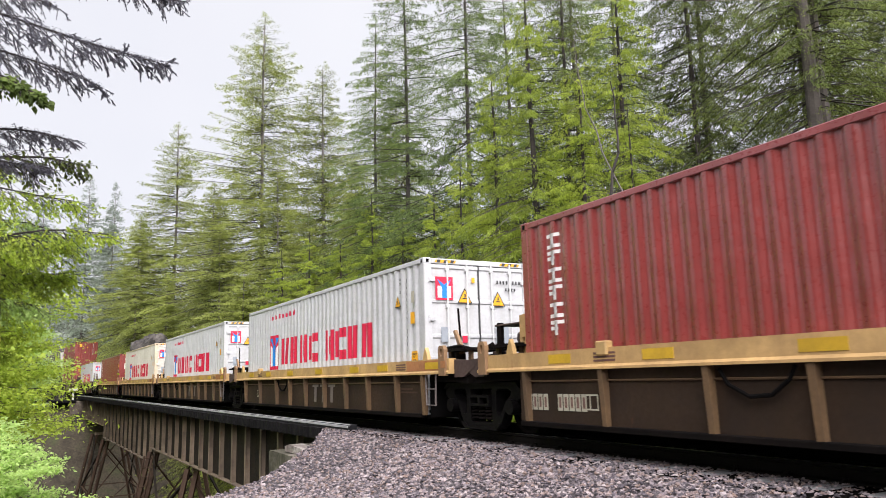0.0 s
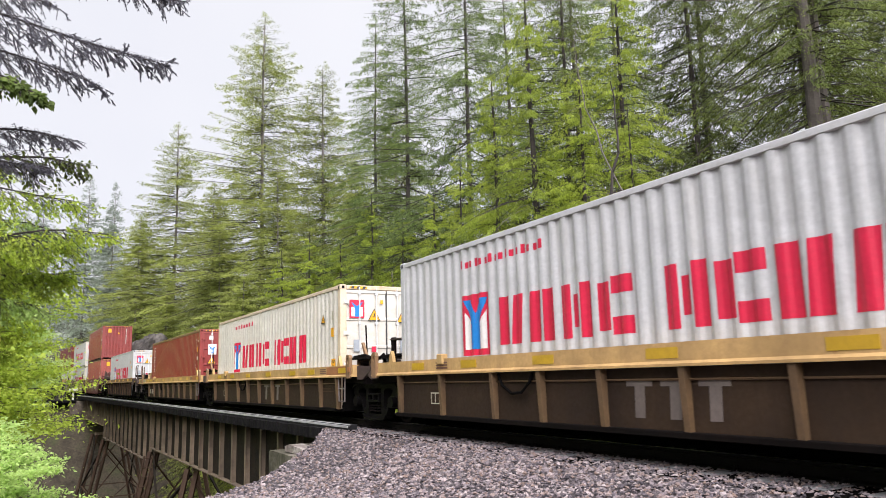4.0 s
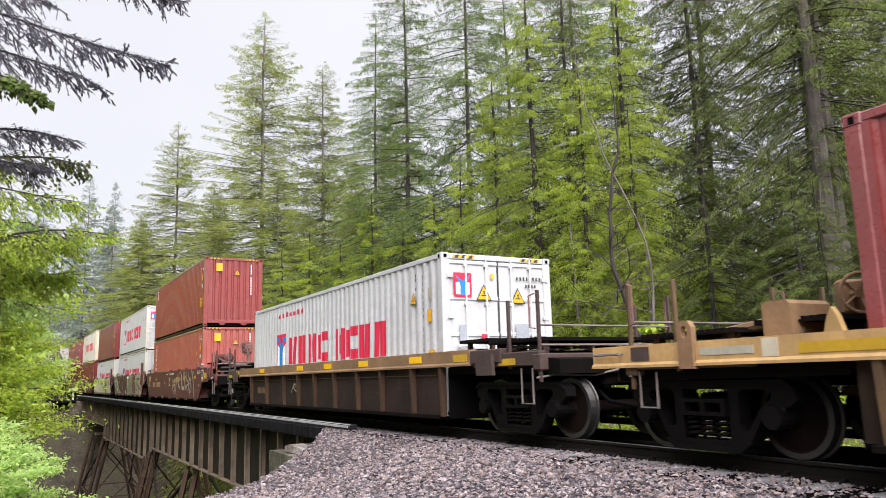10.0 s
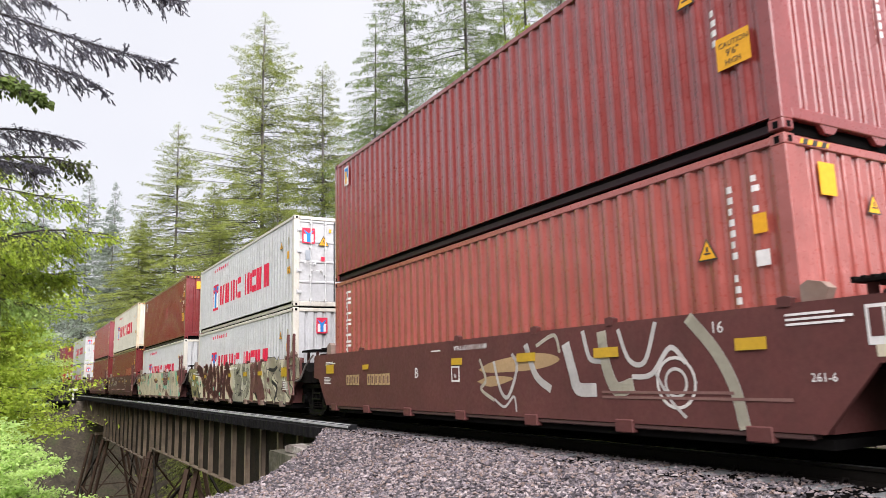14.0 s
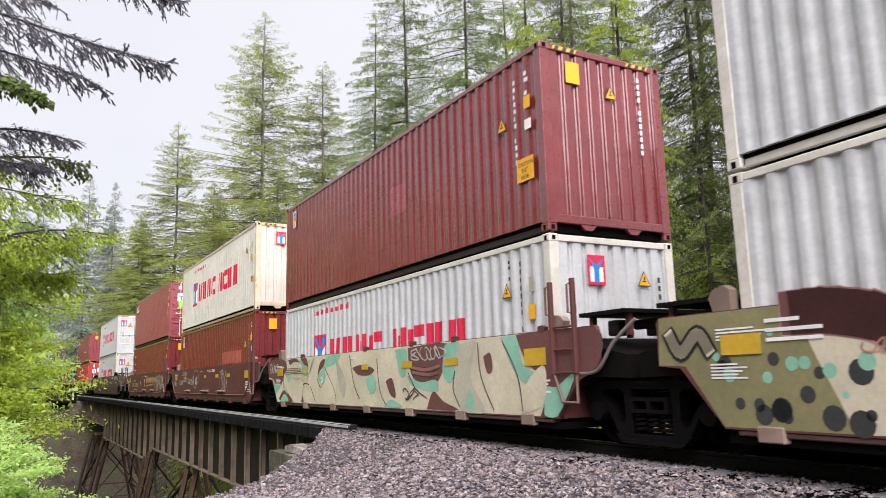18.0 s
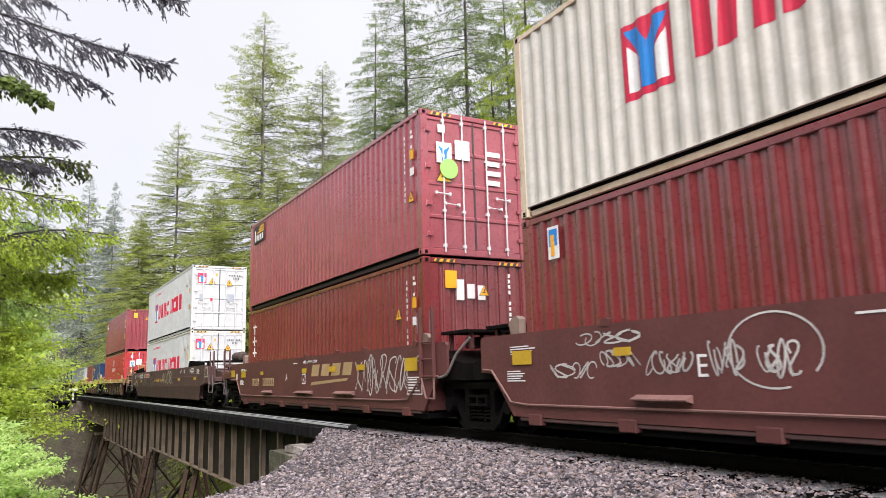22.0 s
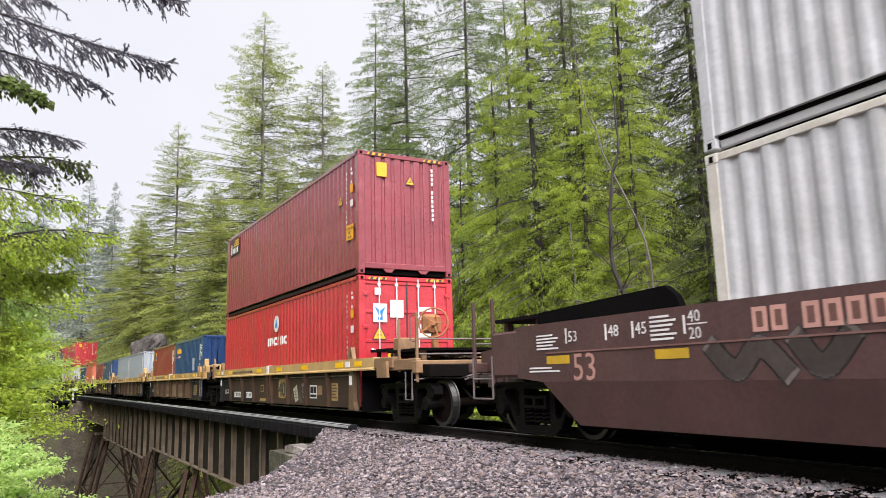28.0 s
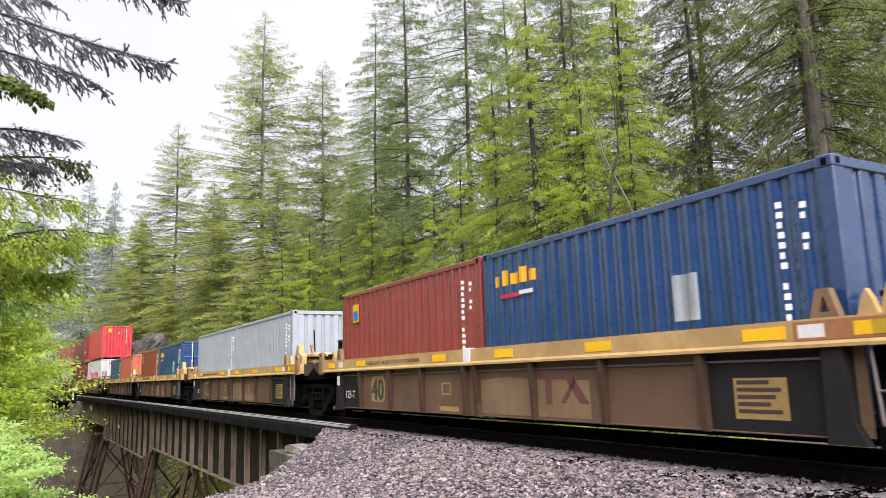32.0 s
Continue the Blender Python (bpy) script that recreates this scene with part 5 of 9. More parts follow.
            part("front_wall", wall, None, ob).matrix_basis = turn @ pose(0, 0.03, 0)
            # recesses under the bottom frame
            if sx > 0:
                gus = shared(("gus", *fk), lambda: Solid().prism([(-0.16, 0.14), (-0.07, 0.05), (0.07, 0.05), (0.16, 0.14)], 0.02, 0.08, "y").mesh("end_gusset", fm))
                for gx in (-0.45, 0.45):
                    part("end_gusset", gus, None, ob).matrix_basis = turn @ pose(gx, 0, 0)
        else:
            def leaf():
                z0, z1 = 0.15, H - 0.12
                n = 4
                out = [(0.06, z0), (0.034, z0)]
                for i in range(n):
                    e = z0 + (z1 - z0) * (i + 0.86) / n
                    w = (z1 - z0) * 0.14 / n
                    out += [(0.034, e), (0.012, e + w * 0.25), (0.012, e + w * 0.75), (0.034, e + w)]
                out[-1] = (0.034, z1)
                out += [(0.06, z1)]
                return Solid().prism(out, 0.02, 1.06, "x").mesh("door", pm)
            door = shared(("leaf", tall, paint), leaf)
            rod = shared(("rod", tall, rods), lambda: Solid().rod((0, 0, 0.07), (0, 0, H - 0.05), 0.016, 8).box(-0.035, 0.035, -0.015, 0.05, 0.16, 0.23, 0.008).box(-0.035, 0.035, -0.015, 0.05, 0.85, 0.91, 0.008).box(-0.035, 0.035, -0.015, 0.05, H - 0.95, H - 0.89, 0.008).box(-0.035, 0.035, -0.015, 0.05, H - 0.24, H - 0.17, 0.008).mesh("lock_rod", M[rods]))
            handle = shared(("handle", rods), lambda: Solid().rod((0.0, -0.03, 0), (0.30, -0.035, -0.02), 0.011, 6).box(-0.03, 0.02, -0.04, 0.0, -0.03, 0.03, 0.006).box(0.27, 0.32, -0.04, 0.02, -0.045, 0.02, 0.006).mesh("door_handle", M[rods]))
            gasket = shared(("gasket", tall), lambda: Solid().box(-0.018, 0.018, 0.024, 0.036, 0.15, H - 0.12).box(-1.075, -1.058, 0.024, 0.05, 0.15, H - 0.12).box(1.058, 1.075, 0.024, 0.05, 0.15, H - 0.12).mesh("gasket", M["gasket"]))
            hinge = shared(("hinge", paint), lambda: Solid().box(-0.07, 0.05, -0.012, 0.03, -0.04, 0.04, 0.008).rod((0.05, 0.0, -0.06), (0.05, 0.0, 0.06), 0.018, 7).mesh("hinge", pm))
            part("gasket", gasket, None, ob).matrix_basis = turn
            for sd in (-1, 1):
                dl = part("door", door, None, ob)
                dl.matrix_basis = turn if sd > 0 else turn @ Matrix.Diagonal((-1, 1, 1, 1))
                for rx in (0.28, 0.72):
                    part("lock_rod", rod, None, ob).matrix_basis = turn @ pose(sd * rx, -0.012, 0)
                part("door_handle", handle, None, ob).matrix_basis = turn @ (pose(0.3, -0.012, 1.02) if sd > 0 else pose(-0.7, -0.012, 1.02))
                part("door_handle", handle, None, ob).matrix_basis = turn @ (pose(0.5, -0.012, 1.22) if sd > 0 else pose(-0.9, -0.012, 1.22))
                for z in (0.4, 1.0, H * 0.6, H - 0.42):
                    part("hinge", hinge, None, ob).matrix_basis = turn @ pose(sd * 1.07, 0.0, z, 0, 0, 0 if sd > 0 else 180)
        if tall == "hc":
            def hazard():
                b = Solid()
                for k in range(6):
                    x = 0.0 + 0.075 * k
                    b.prism([(x, H - 0.088), (x + 0.0375, H - 0.088), (x + 0.065, H - 0.032), (x + 0.0275, H - 0.032)], 0.004, 0.010, "y", k % 2)
                for k in range(6):
                    x = 0.0375 + 0.075 * k
                    b.prism([(x, H - 0.088), (x + 0.0375, H - 0.088), (x + 0.065, H - 0.032), (x + 0.0275, H - 0.032)], 0.004, 0.010, "y", (k + 1) % 2)
                return b.mesh("hazard_stripe", [M["signyellow"], M["signblack"]])
            hz = shared(("hazard",), hazard)
            for x in (-0.98, 0.5):
                part("hazard_stripe", hz, None, ob).matrix_basis = turn @ pose(x, 0, 0)
    return ob


# painted marks: flat plates a few millimetres proud
def mark(name, b, mat, parent, label=""):
    return part(name, b, M[mat] if isinstance(mat, str) else [M[m] for m in mat], parent, label)


SIDE_Y = -1.219 - 0.004


def painted(b, L, pts, mi=0, lift=0.003):
    """A convex painted shape (x, z) that follows the ribs of a container's near side."""
    line_pts = rib_line(L - 0.26, 0.277, 0.036, 0.05)
    lx, ly = [p[0] for p in line_pts], [p[1] for p in line_pts]
    xs = [p[0] for p in pts]
    stops = sorted({x for x in lx if min(xs) < x < max(xs)} | set(xs))
    def reach(x):
        zs = []
        for (xa, za), (xb, zb) in zip(pts, pts[1:] + pts[:1]):
            if min(xa, xb) - 1e-9 <= x <= max(xa, xb) + 1e-9:
                zs += [za, zb] if abs(xa - xb) < 1e-9 else [za + (zb - za) * (x - xa) / (xb - xa)]
        return min(zs), max(zs)
    v, f = [], []
    for x in stops:
        lo, hi = reach(x)
        y = -1.219 + 0.012 + float(np.interp(x, lx, ly)) - lift
        v += [(x, y, lo), (x, y, hi)]
    f = [(2 * i, 2 * i + 2, 2 * i + 3, 2 * i + 1) for i in range(len(stops) - 1)]
    return b.add(v, f, mi)


def plate(b, x0, x1, z0, z1, y=SIDE_Y, mi=0, t=0.004):
    return b.box(x0, x1, y - t, y, z0, z1, mi=mi)


def daub(b, L, x0, x1, z0, z1, mi=0, lift=0.003):
    return painted(b, L, [(x0, z0), (x1, z0), (x1, z1), (x0, z1)], mi, lift)


def from_front(L, d):
    return L / 2 - d


def word_blocks(ob, L, d0, d1, z0, z1, n, mat, gap=0.2, name="painted_block", seed=0):
    """A row of plain upright blocks in place of a brand word, from d0 to d1 behind the leading end."""
    w = (d0 - d1) / (n - gap)
    for i in range(n):
        x = from_front(L, d0) + i * w
        wid = w * (1 - gap)
        h = z1 - z0
        b = Solid()
        k = (i + seed) % 4
        def bar(p0, p1, q0, q1, lean=0.0):
            painted(b, L, [(x + wid * p0, z0 + h * q0), (x + wid * p1, z0 + h * q0), (x + wid * (p1 + lean), z0 + h * q1), (x + wid * (p0 + lean), z0 + h * q1)])
        if k == 0:
            bar(0.0, 0.42, 0, 1)
            bar(0.5, 0.92, 0, 1, 0.08)
        elif k == 1:
            bar(0.0, 0.40, 0, 1, 0.1)
            bar(0.58, 0.98, 0, 1)
        elif k == 2:
            bar(0.0, 0.34, 0, 1)
            bar(0.40, 0.62, 0.2, 0.8)
            bar(0.68, 1.0, 0, 1)
        else:
            bar(0.0, 0.38, 0.08, 0.92)
            bar(0.42, 1.0, 0, 0.3)
            bar(0.42, 1.0, 0.7, 1)
        mark(name, b, mat, ob)


def column_bars(ob, L, d, z0, z1, n, mat, w=0.09, name="code_strip", y=SIDE_Y):
    b = Solid()
    p = (z1 - z0) / n
    for i in range(n):
        if i == int(n * 0.4):
            continue
        daub(b, L, from_front(L, d) - w / 2, from_front(L, d) + w / 2 * (0.5 + 0.5 * ((i * 7) % 3 > 0)), z0 + i * p, z0 + i * p + p * 0.62)
    return tagged(mark(name, b, mat, ob), kind="stuff")


def triangle(ob, L, d, z, r=0.22, turn=None):
    b = Solid()
    x = from_front(L, d)
    y = SIDE_Y
    b.prism([(x - r * 0.62, z - r * 0.5), (x + r * 0.62, z - r * 0.5), (x, z + r * 0.6)], y - 0.004, y, "y", 1)
    b.prism([(x - r * 0.5, z - r * 0.43), (x + r * 0.5, z - r * 0.43), (x, z + r * 0.46)], y - 0.007, y - 0.004, "y", 0)
    b.box(x - r * 0.2, x + r * 0.2, y - 0.009, y - 0.007, z - r * 0.2, z - r * 0.12, mi=1)
    b.box(x - r * 0.05, x + r * 0.08, y - 0.009, y - 0.007, z - r * 0.08, z + r * 0.16, mi=1)
    p = mark("warning_triangle", b, ("signyellow", "signblack"), ob, "yellow warning triangle")
    if turn is not None:
        p.matrix_basis = turn
    return p


FONT = {}


def words(text, size):
    """Mesh of a text in the built-in font, in the x-z plane, facing -y."""
    if (text, size) not in FONT:
        cu = bpy.data.curves.new("lettering", "FONT")
        cu.body, cu.size, cu.extrude, cu.resolution_u = text, size, 0.001, 2
        tmp = bpy.data.objects.new("lettering", cu)
        me = bpy.data.meshes.new_from_object(tmp)
        me.transform(Matrix.Rotation(radians(90), 4, "X"))
        bpy.data.objects.remove(tmp)
        bpy.data.curves.remove(cu)
        FONT[text, size] = me
    return FONT[text, size].copy()


def lettering(ob, text, size, x, y, z, mat, label="", turn=None):
    me = words(text, size)
    me.materials.clear()
    me.materials.append(M[mat])
    p = part("lettering", me, None, ob, label)
    p.matrix_basis = (turn if turn is not None else Matrix.Identity(4)) @ pose(x, y, z)
    return p


def caution(ob, L, d, z, w=0.42, h=0.36, turn=None, text=True):
    b = Solid()
    x = from_front(L, d)
    plate(b, x - w / 2, x + w / 2, z - h / 2, z + h / 2)
    p = mark("caution_placard", b, "signyellow", ob, "yellow caution placard")
    if turn is not None:
        p.matrix_basis = turn
    if text:
        lettering(p, "CAUTION", w * 0.2, x - w * 0.42, SIDE_Y - 0.006, z + h * 0.16, "signblack")
        lettering(p, "9'6\"", w * 0.26, x - w * 0.22, SIDE_Y - 0.006, z - h * 0.14, "signblack")
        lettering(p, "HIGH", w * 0.2, x - w * 0.26, SIDE_Y - 0.006, z - h * 0.40, "signblack")
    return p


def front_turn(L):
    """From the near side's frame to the leading end's: local x = L/2 - d becomes sideways."""
    return pose(L / 2, 0, 0, 0, 0, 90) @ pose(0, 1.219, 0)


def end_plate(ob, L, y, z, w, h, mat, name="label_plate"):
    """A small plate on the leading end; y > 0 is the far side."""
    b = Solid().box(y - w / 2, y + w / 2, SIDE_Y - 0.004, SIDE_Y, z - h / 2, z + h / 2)
    p = mark(name, b, mat, ob)
    p.matrix_basis = front_turn(L)
    return p


def logo_square(ob, x0, x1, z0, z1, turn=None, y=SIDE_Y):
    b = Solid()
    w, h = x1 - x0, z1 - z0
    if turn is None:
        L = LEN[40]
        daub(b, L, x0, x1, z0, z1, 0)
        for q in ([(0.12, 0.10), (0.34, 0.10), (0.34, 0.52), (0.12, 0.72)], [(0.66, 0.10), (0.88, 0.10), (0.88, 0.72), (0.66, 0.52)]):
            painted(b, L, [(x0 + w * p, z0 + h * r) for p, r in q], 2, 0.005)
        for q in ([(0.37, 0.10), (0.63, 0.10), (0.63, 0.5), (0.37, 0.5)], [(0.37, 0.5), (0.499, 0.5), (0.499, 0.68), (0.34, 0.92), (0.08, 0.92)], [(0.501, 0.5), (0.63, 0.5), (0.92, 0.92), (0.66, 0.92), (0.501, 0.68)]):
            painted(b, L, [(x0 + w * p, z0 + h * r) for p, r in q], 1, 0.006)
        return mark("logo_panel", b, ("logored", "logoblue", "signwhite"), ob, "square red and blue emblem")
    b.box(x0, x1, y - 0.003, y, z0, z1, mi=0)
    for a, c in ((0.12, 0.36), (0.64, 0.88)):
        b.box(x0 + w * a, x0 + w * c, y - 0.005, y - 0.003, z0 + h * 0.1, z0 + h * 0.6, mi=2)
    b.prism([(x0 + w * 0.36, z0 + h * 0.08), (x0 + w * 0.64, z0 + h * 0.08), (x0 + w * 0.64, z0 + h * 0.5), (x0 + w * 0.90, z0 + h * 0.9), (x0 + w * 0.5, z0 + h * 0.66), (x0 + w * 0.10, z0 + h * 0.9), (x0 + w * 0.37, z0 + h * 0.5)], y - 0.006, y - 0.003, "y", 1)
    p = mark("logo_panel", b, ("logored", "logoblue", "signwhite"), ob, "square red and blue emblem")
    if turn is not None:
        p.matrix_basis = turn
    return p


def white_line_box(tall="hc", paint="white", front="doors", label="", frame=None):
    """White container with a red brand band on its side."""
    L = LEN[40]
    H = KINDS_C[tall]
    ob = container(40, tall, paint, front, label, frame=frame)
    drop = 0.0 if tall == "hc" else -0.28
    logo_square(ob, from_front(L, 9.84), from_front(L, 9.0), 1.0 + drop, 2.0 + drop)
    word_blocks(ob, L, 8.68, 5.78, 1.13 + drop, 1.86 + drop, 4, "logored", 0.18, seed=0)
    word_blocks(ob, L, 5.25, 2.43, 1.13 + drop, 1.86 + drop, 4, "logored", 0.16, seed=2)
    b = Solid()
    for i in range(16):
        x = from_front(L, 9.86) + i * 0.15
        h = 0.13 if i % 3 else 0.17
        daub(b, L, x, x + 0.085, 2.46 + drop * 0.85, 2.46 + drop * 0.85 + h * 0.8)
    tagged(mark("address_strip", b, "logored", ob), kind="stuff")
    triangle(ob, L, 1.1, 2.15 + drop, 0.21)
    caution(ob, L, 0.42, 1.06, 0.24, 0.2)
    column_bars(ob, L, 0.78, 1.15 + drop, 2.62 + drop, 12, "signblack", 0.07)
    column_bars(ob, L, 1.08, 2.32 + drop, 2.66 + drop, 4, "signblack", 0.07)
    b = Solid()
    plate(b, from_front(L, 0.52), from_front(L, 0.40), 2.08 + drop, 2.3 + drop)
    mark("label_plate", b, "sprgrey", ob)
    b = Solid()
    plate(b, from_front(L, 0.56), from_front(L, 0.40), 1.68 + drop, 1.9 + drop)
    mark("label_plate", b, "signyellow", ob)
    ft = front_turn(L)
    if front == "doors":
        logo_square(ob, -0.98, -0.60, H - 0.80, H - 0.36, ft)
        # triangles on the leaves
        for y, z in ((-0.34, H - 0.72), (0.42, H - 0.76)):
            triangle(ob, L, L / 2 - y, z, 0.27, ft)
        for k in range(9):
            end_plate(ob, L, 0.42 + 0.075 * k, H - 0.42, 0.035 if k != 4 else 0.012, 0.07, "signblack", "code_strip")
        for k in range(4):
            end_plate(ob, L, 0.62 + 0.07 * k, H - 0.56, 0.035, 0.06, "signblack", "code_strip")
        end_plate(ob, L, -0.80, 1.45, 0.16, 0.28, "grey")
        end_plate(ob, L, -0.36, 1.36, 0.11, 0.13, "logored")
        end_plate(ob, L, 0.50, 1.45, 0.30, 0.34, "grey")
        end_plate(ob, L, -0.14, H - 0.40, 0.07, 0.10, "signyellow")
    else:
        logo_square(ob, -0.55, -0.22, H - 0.72, H - 0.28, ft)
        triangle(ob, L, L / 2 - 0.55, H - 0.6, 0.22, ft)
        for k in range(11):
            end_plate(ob, L, 0.86, H - 0.6 - 0.13 * k, 0.05, 0.08, "signblack", "code_strip")
    return ob


def red_box(tall="hc", paint="red", front="ribs", label="", stencil=None, crest=None, frame=None, placard=True, patch=None):
    L = LEN[40]
    H = KINDS_C[tall]
    ob = container(40, tall, paint, front, label, frame=frame)
    ft = front_turn(L)
    if stencil == "column":
        b = Solid()
        for i in range(6):
            z = 2.42 - i * 0.245
            for dz, w0 in ((0.155, 0.3), (0.0, 0.3)) if i % 2 == 0 else ((0.155, 0.3), (0.075, 0.2)):
                daub(b, L, from_front(L, 11.6), from_front(L, 11.6 - w0), z + dz, z + dz + 0.05)
            daub(b, L, from_front(L, 11.5), from_front(L, 11.41), z, z + 0.2)
        tagged(mark("stencil_column", b, "signwhite", ob, "white stencilled blocks running down the side"), kind="stuff")
    if stencil == "three":
        b = Solid()
        for i in range(3):
            z = 2.14 - i * 0.36
            daub(b, L, from_front(L, 11.62), from_front(L, 11.44), z, z + 0.29)
            daub(b, L, from_front(L, 11.70), from_front(L, 11.34), z + (0.20 if i == 0 else 0.10), z + (0.25 if i == 0 else 0.16))
        mark("stencil_column", b, "signwhite", ob, "three large white blocks down the side")
    if crest:
        z = H - 0.52
        b = Solid()
        if crest == "flag":
            plate(b, from_front(L, 11.55), from_front(L, 11.3), z - 0.16, z + 0.3, mi=0)
            b.box(from_front(L, 11.52), from_front(L, 11.33), SIDE_Y - 0.007, SIDE_Y - 0.004, z + 0.02, z + 0.26, mi=1)
            b.box(from_front(L, 11.48), from_front(L, 11.40), SIDE_Y - 0.010, SIDE_Y - 0.007, z - 0.12, z + 0.18, mi=2)
            mark("crest_panel", b, ("signwhite", "logoblue", "signyellow"), ob, "small blue and yellow emblem")
        else:
            plate(b, from_front(L, 11.7), from_front(L, 10.5), z - 0.22, z + 0.34, mi=0)
            for i in range(3):
                b.box(from_front(L, 11.3 - 0.12 * i), from_front(L, 10.58), SIDE_Y - 0.007, SIDE_Y - 0.004, z + 0.08 + 0.08 * i, z + 0.13 + 0.08 * i, mi=2)
            for i in range(5):
                b.box(from_front(L, 11.6 - 0.2 * i), from_front(L, 11.48 - 0.2 * i), SIDE_Y - 0.007, SIDE_Y - 0.004, z - 0.16, z + (0.2 if i == 0 else 0.03), mi=1)
            mark("crest_panel", b, ("signblack", "signwhite", "signyellow"), ob, "black emblem panel with yellow stripes")
    column_bars(ob, L, 0.72, 1.15, 2.55 if tall == "hc" else 2.3, 12, "signwhite", 0.085)
    column_bars(ob, L, 0.40, H - 0.72, H - 0.3, 4, "signwhite", 0.085)
    triangle(ob, L, 1.05 if placard else 0.42, 1.88 if placard else 1.2, 0.22)
    b = Solid()
    plate(b, from_front(L, 0.45), from_front(L, 0.29), 1.95, 2.15)
    mark("label_plate", b, "signyellow", ob)
    b = Solid()
    plate(b, from_front(L, 0.45), from_front(L, 0.29), 1.62, 1.78)
    mark("label_plate", b, "signwhite", ob)
    if placard:
        caution(ob, L, 0.48, 1.02)
    if patch:
        b = Solid()
        x0, x1, z0, z1, mat = patch
        daub(b, L, from_front(L, x0), from_front(L, x1), z0, z1)
        mark("paint_patch", b, mat, ob)
    if front == "ribs":
        triangle(ob, L, L / 2 - 0.12, H - 0.62, 0.2, ft)
        caution(ob, L, L / 2 + 0.62, H - 0.42, 0.26, 0.34, ft, False)
        for k in range(12):
            if k != 4:
                end_plate(ob, L, 0.72, H - 0.3 - 0.11 * k, 0.05, 0.075, "signwhite", "code_strip")
    else:
        end_plate(ob, L, -0.75, H - 0.36, 0.16, 0.16, "signwhite")
        end_plate(ob, L, -0.7, H - 0.85, 0.34, 0.42, "signwhite")
        b = Solid().prism([(-0.76, H - 1.02), (-0.64, H - 1.02), (-0.64, H - 0.86), (-0.56, H - 0.7), (-0.7, H - 0.8), (-0.84, H - 0.7), (-0.76, H - 0.86)], SIDE_Y - 0.008, SIDE_Y - 0.004, "y")
        mark("logo_mark", b, "logoblue", ob).matrix_basis = ft
        end_plate(ob, L, -0.28, H - 0.75, 0.34, 0.4, "signwhite")
        triangle(ob, L, L / 2 + 0.72, H - 1.3, 0.3, ft)
        for k in range(4):
            end_plate(ob, L, 0.45, H - 0.75 - 0.2 * k, 0.34 - 0.04 * (k % 2), 0.1, "signwhite", "code_strip")
    return ob


# ---- the train: cars ----
def wheelset_mesh(mats=("wheelrust", "tread", "steel")):
    b = Solid()
    for sgn in (-1, 1):
        y0 = sgn * 0.745
        prof = [(0.02, -0.06), (0.10, -0.075), (0.11, -0.03), (0.34, -0.015), (0.36, -0.06)]
        prof2 = [(0.36, -0.06), (0.42, -0.058), (0.425, 0.045), (0.45, 0.055), (0.455, 0.075), (0.36, 0.075)]
        prof3 = [(0.36, 0.075), (0.33, 0.02), (0.12, 0.01), (0.11, 0.07), (0.02, 0.07)]
        fl = lambda pr: [(r, -sgn * y) for r, y in pr]
        b.lathe(fl(prof), (0, y0, 0), 28, 0).lathe(fl(prof2), (0, y0, 0), 28, 1).lathe(fl(prof3), (0, y0, 0), 28, 0)
        b.rod((0, sgn * 0.8, 0), (0, sgn * 1.02, 0), 0.10, 12, mi=2)
        for k in range(3):
            a = k * math.tau / 3
            b.rod((0.055 * math.cos(a), sgn * 1.01, 0.055 * math.sin(a)), (0.055 * math.cos(a), sgn * 1.035, 0.055 * math.sin(a)), 0.016, 6, mi=2)
    b.rod((0, -0.75, 0), (0, 0.75, 0), 0.085, 12, mi=0)
    return b.mesh("wheelset", [M[k] for k in mats])


def side_frame_mesh():
    """A cast frame: a rounded trough outline with two side windows and the spring opening."""
    outer = [(-1.14, 0.60), (-1.13, 0.72), (-1.02, 0.79), (1.02, 0.79), (1.13, 0.72), (1.14, 0.60), (1.05, 0.53), (0.80, 0.51), (0.73, 0.42), (0.55, 0.14), (0.44, 0.07), (-0.44, 0.07), (-0.55, 0.14), (-0.73, 0.42), (-0.80, 0.51), (-1.05, 0.53)]
    window = [(0.45, 0.66), (0.52, 0.70), (0.78, 0.70), (0.86, 0.66), (0.84, 0.60), (0.70, 0.50), (0.56, 0.29), (0.48, 0.28), (0.44, 0.34)]
    b = Solid().pierced(outer, [window, [(-x, z) for x, z in window][::-1], [(-0.32, 0.17), (0.32, 0.17), (0.32, 0.70), (-0.32, 0.70)]], -0.09, 0.09)
    rim = [(-1.15, 0.70), (-1.03, 0.80), (1.03, 0.80), (1.15, 0.70), (1.10, 0.70), (1.0, 0.755), (-1.0, 0.755), (-1.10, 0.70)]
    b.prism(rim[::-1], -0.13, -0.088)
    b.prism([(-0.60, 0.16), (-0.46, 0.055), (0.46, 0.055), (0.60, 0.16), (0.54, 0.17), (0.42, 0.10), (-0.42, 0.10), (-0.54, 0.17)], -0.13, -0.088)
    b.pierced([(-0.30, 0.42), (0.30, 0.42), (0.30, 0.60), (-0.30, 0.60)], [[(-0.25, 0.46), (-0.03, 0.46), (-0.03, 0.56), (-0.25, 0.56)], [(0.03, 0.46), (0.25, 0.46), (0.25, 0.56), (0.03, 0.56)]], -0.14, -0.02)
    for sg in (-1, 1):
        b.rod((sg * 0.889, -0.16, 0.4255), (sg * 0.889, 0.06, 0.4255), 0.115, 14)
        b.box(sg * 0.78, sg * 1.0, -0.1, 0.1, 0.46, 0.56, 0.03)
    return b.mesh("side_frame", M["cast"])


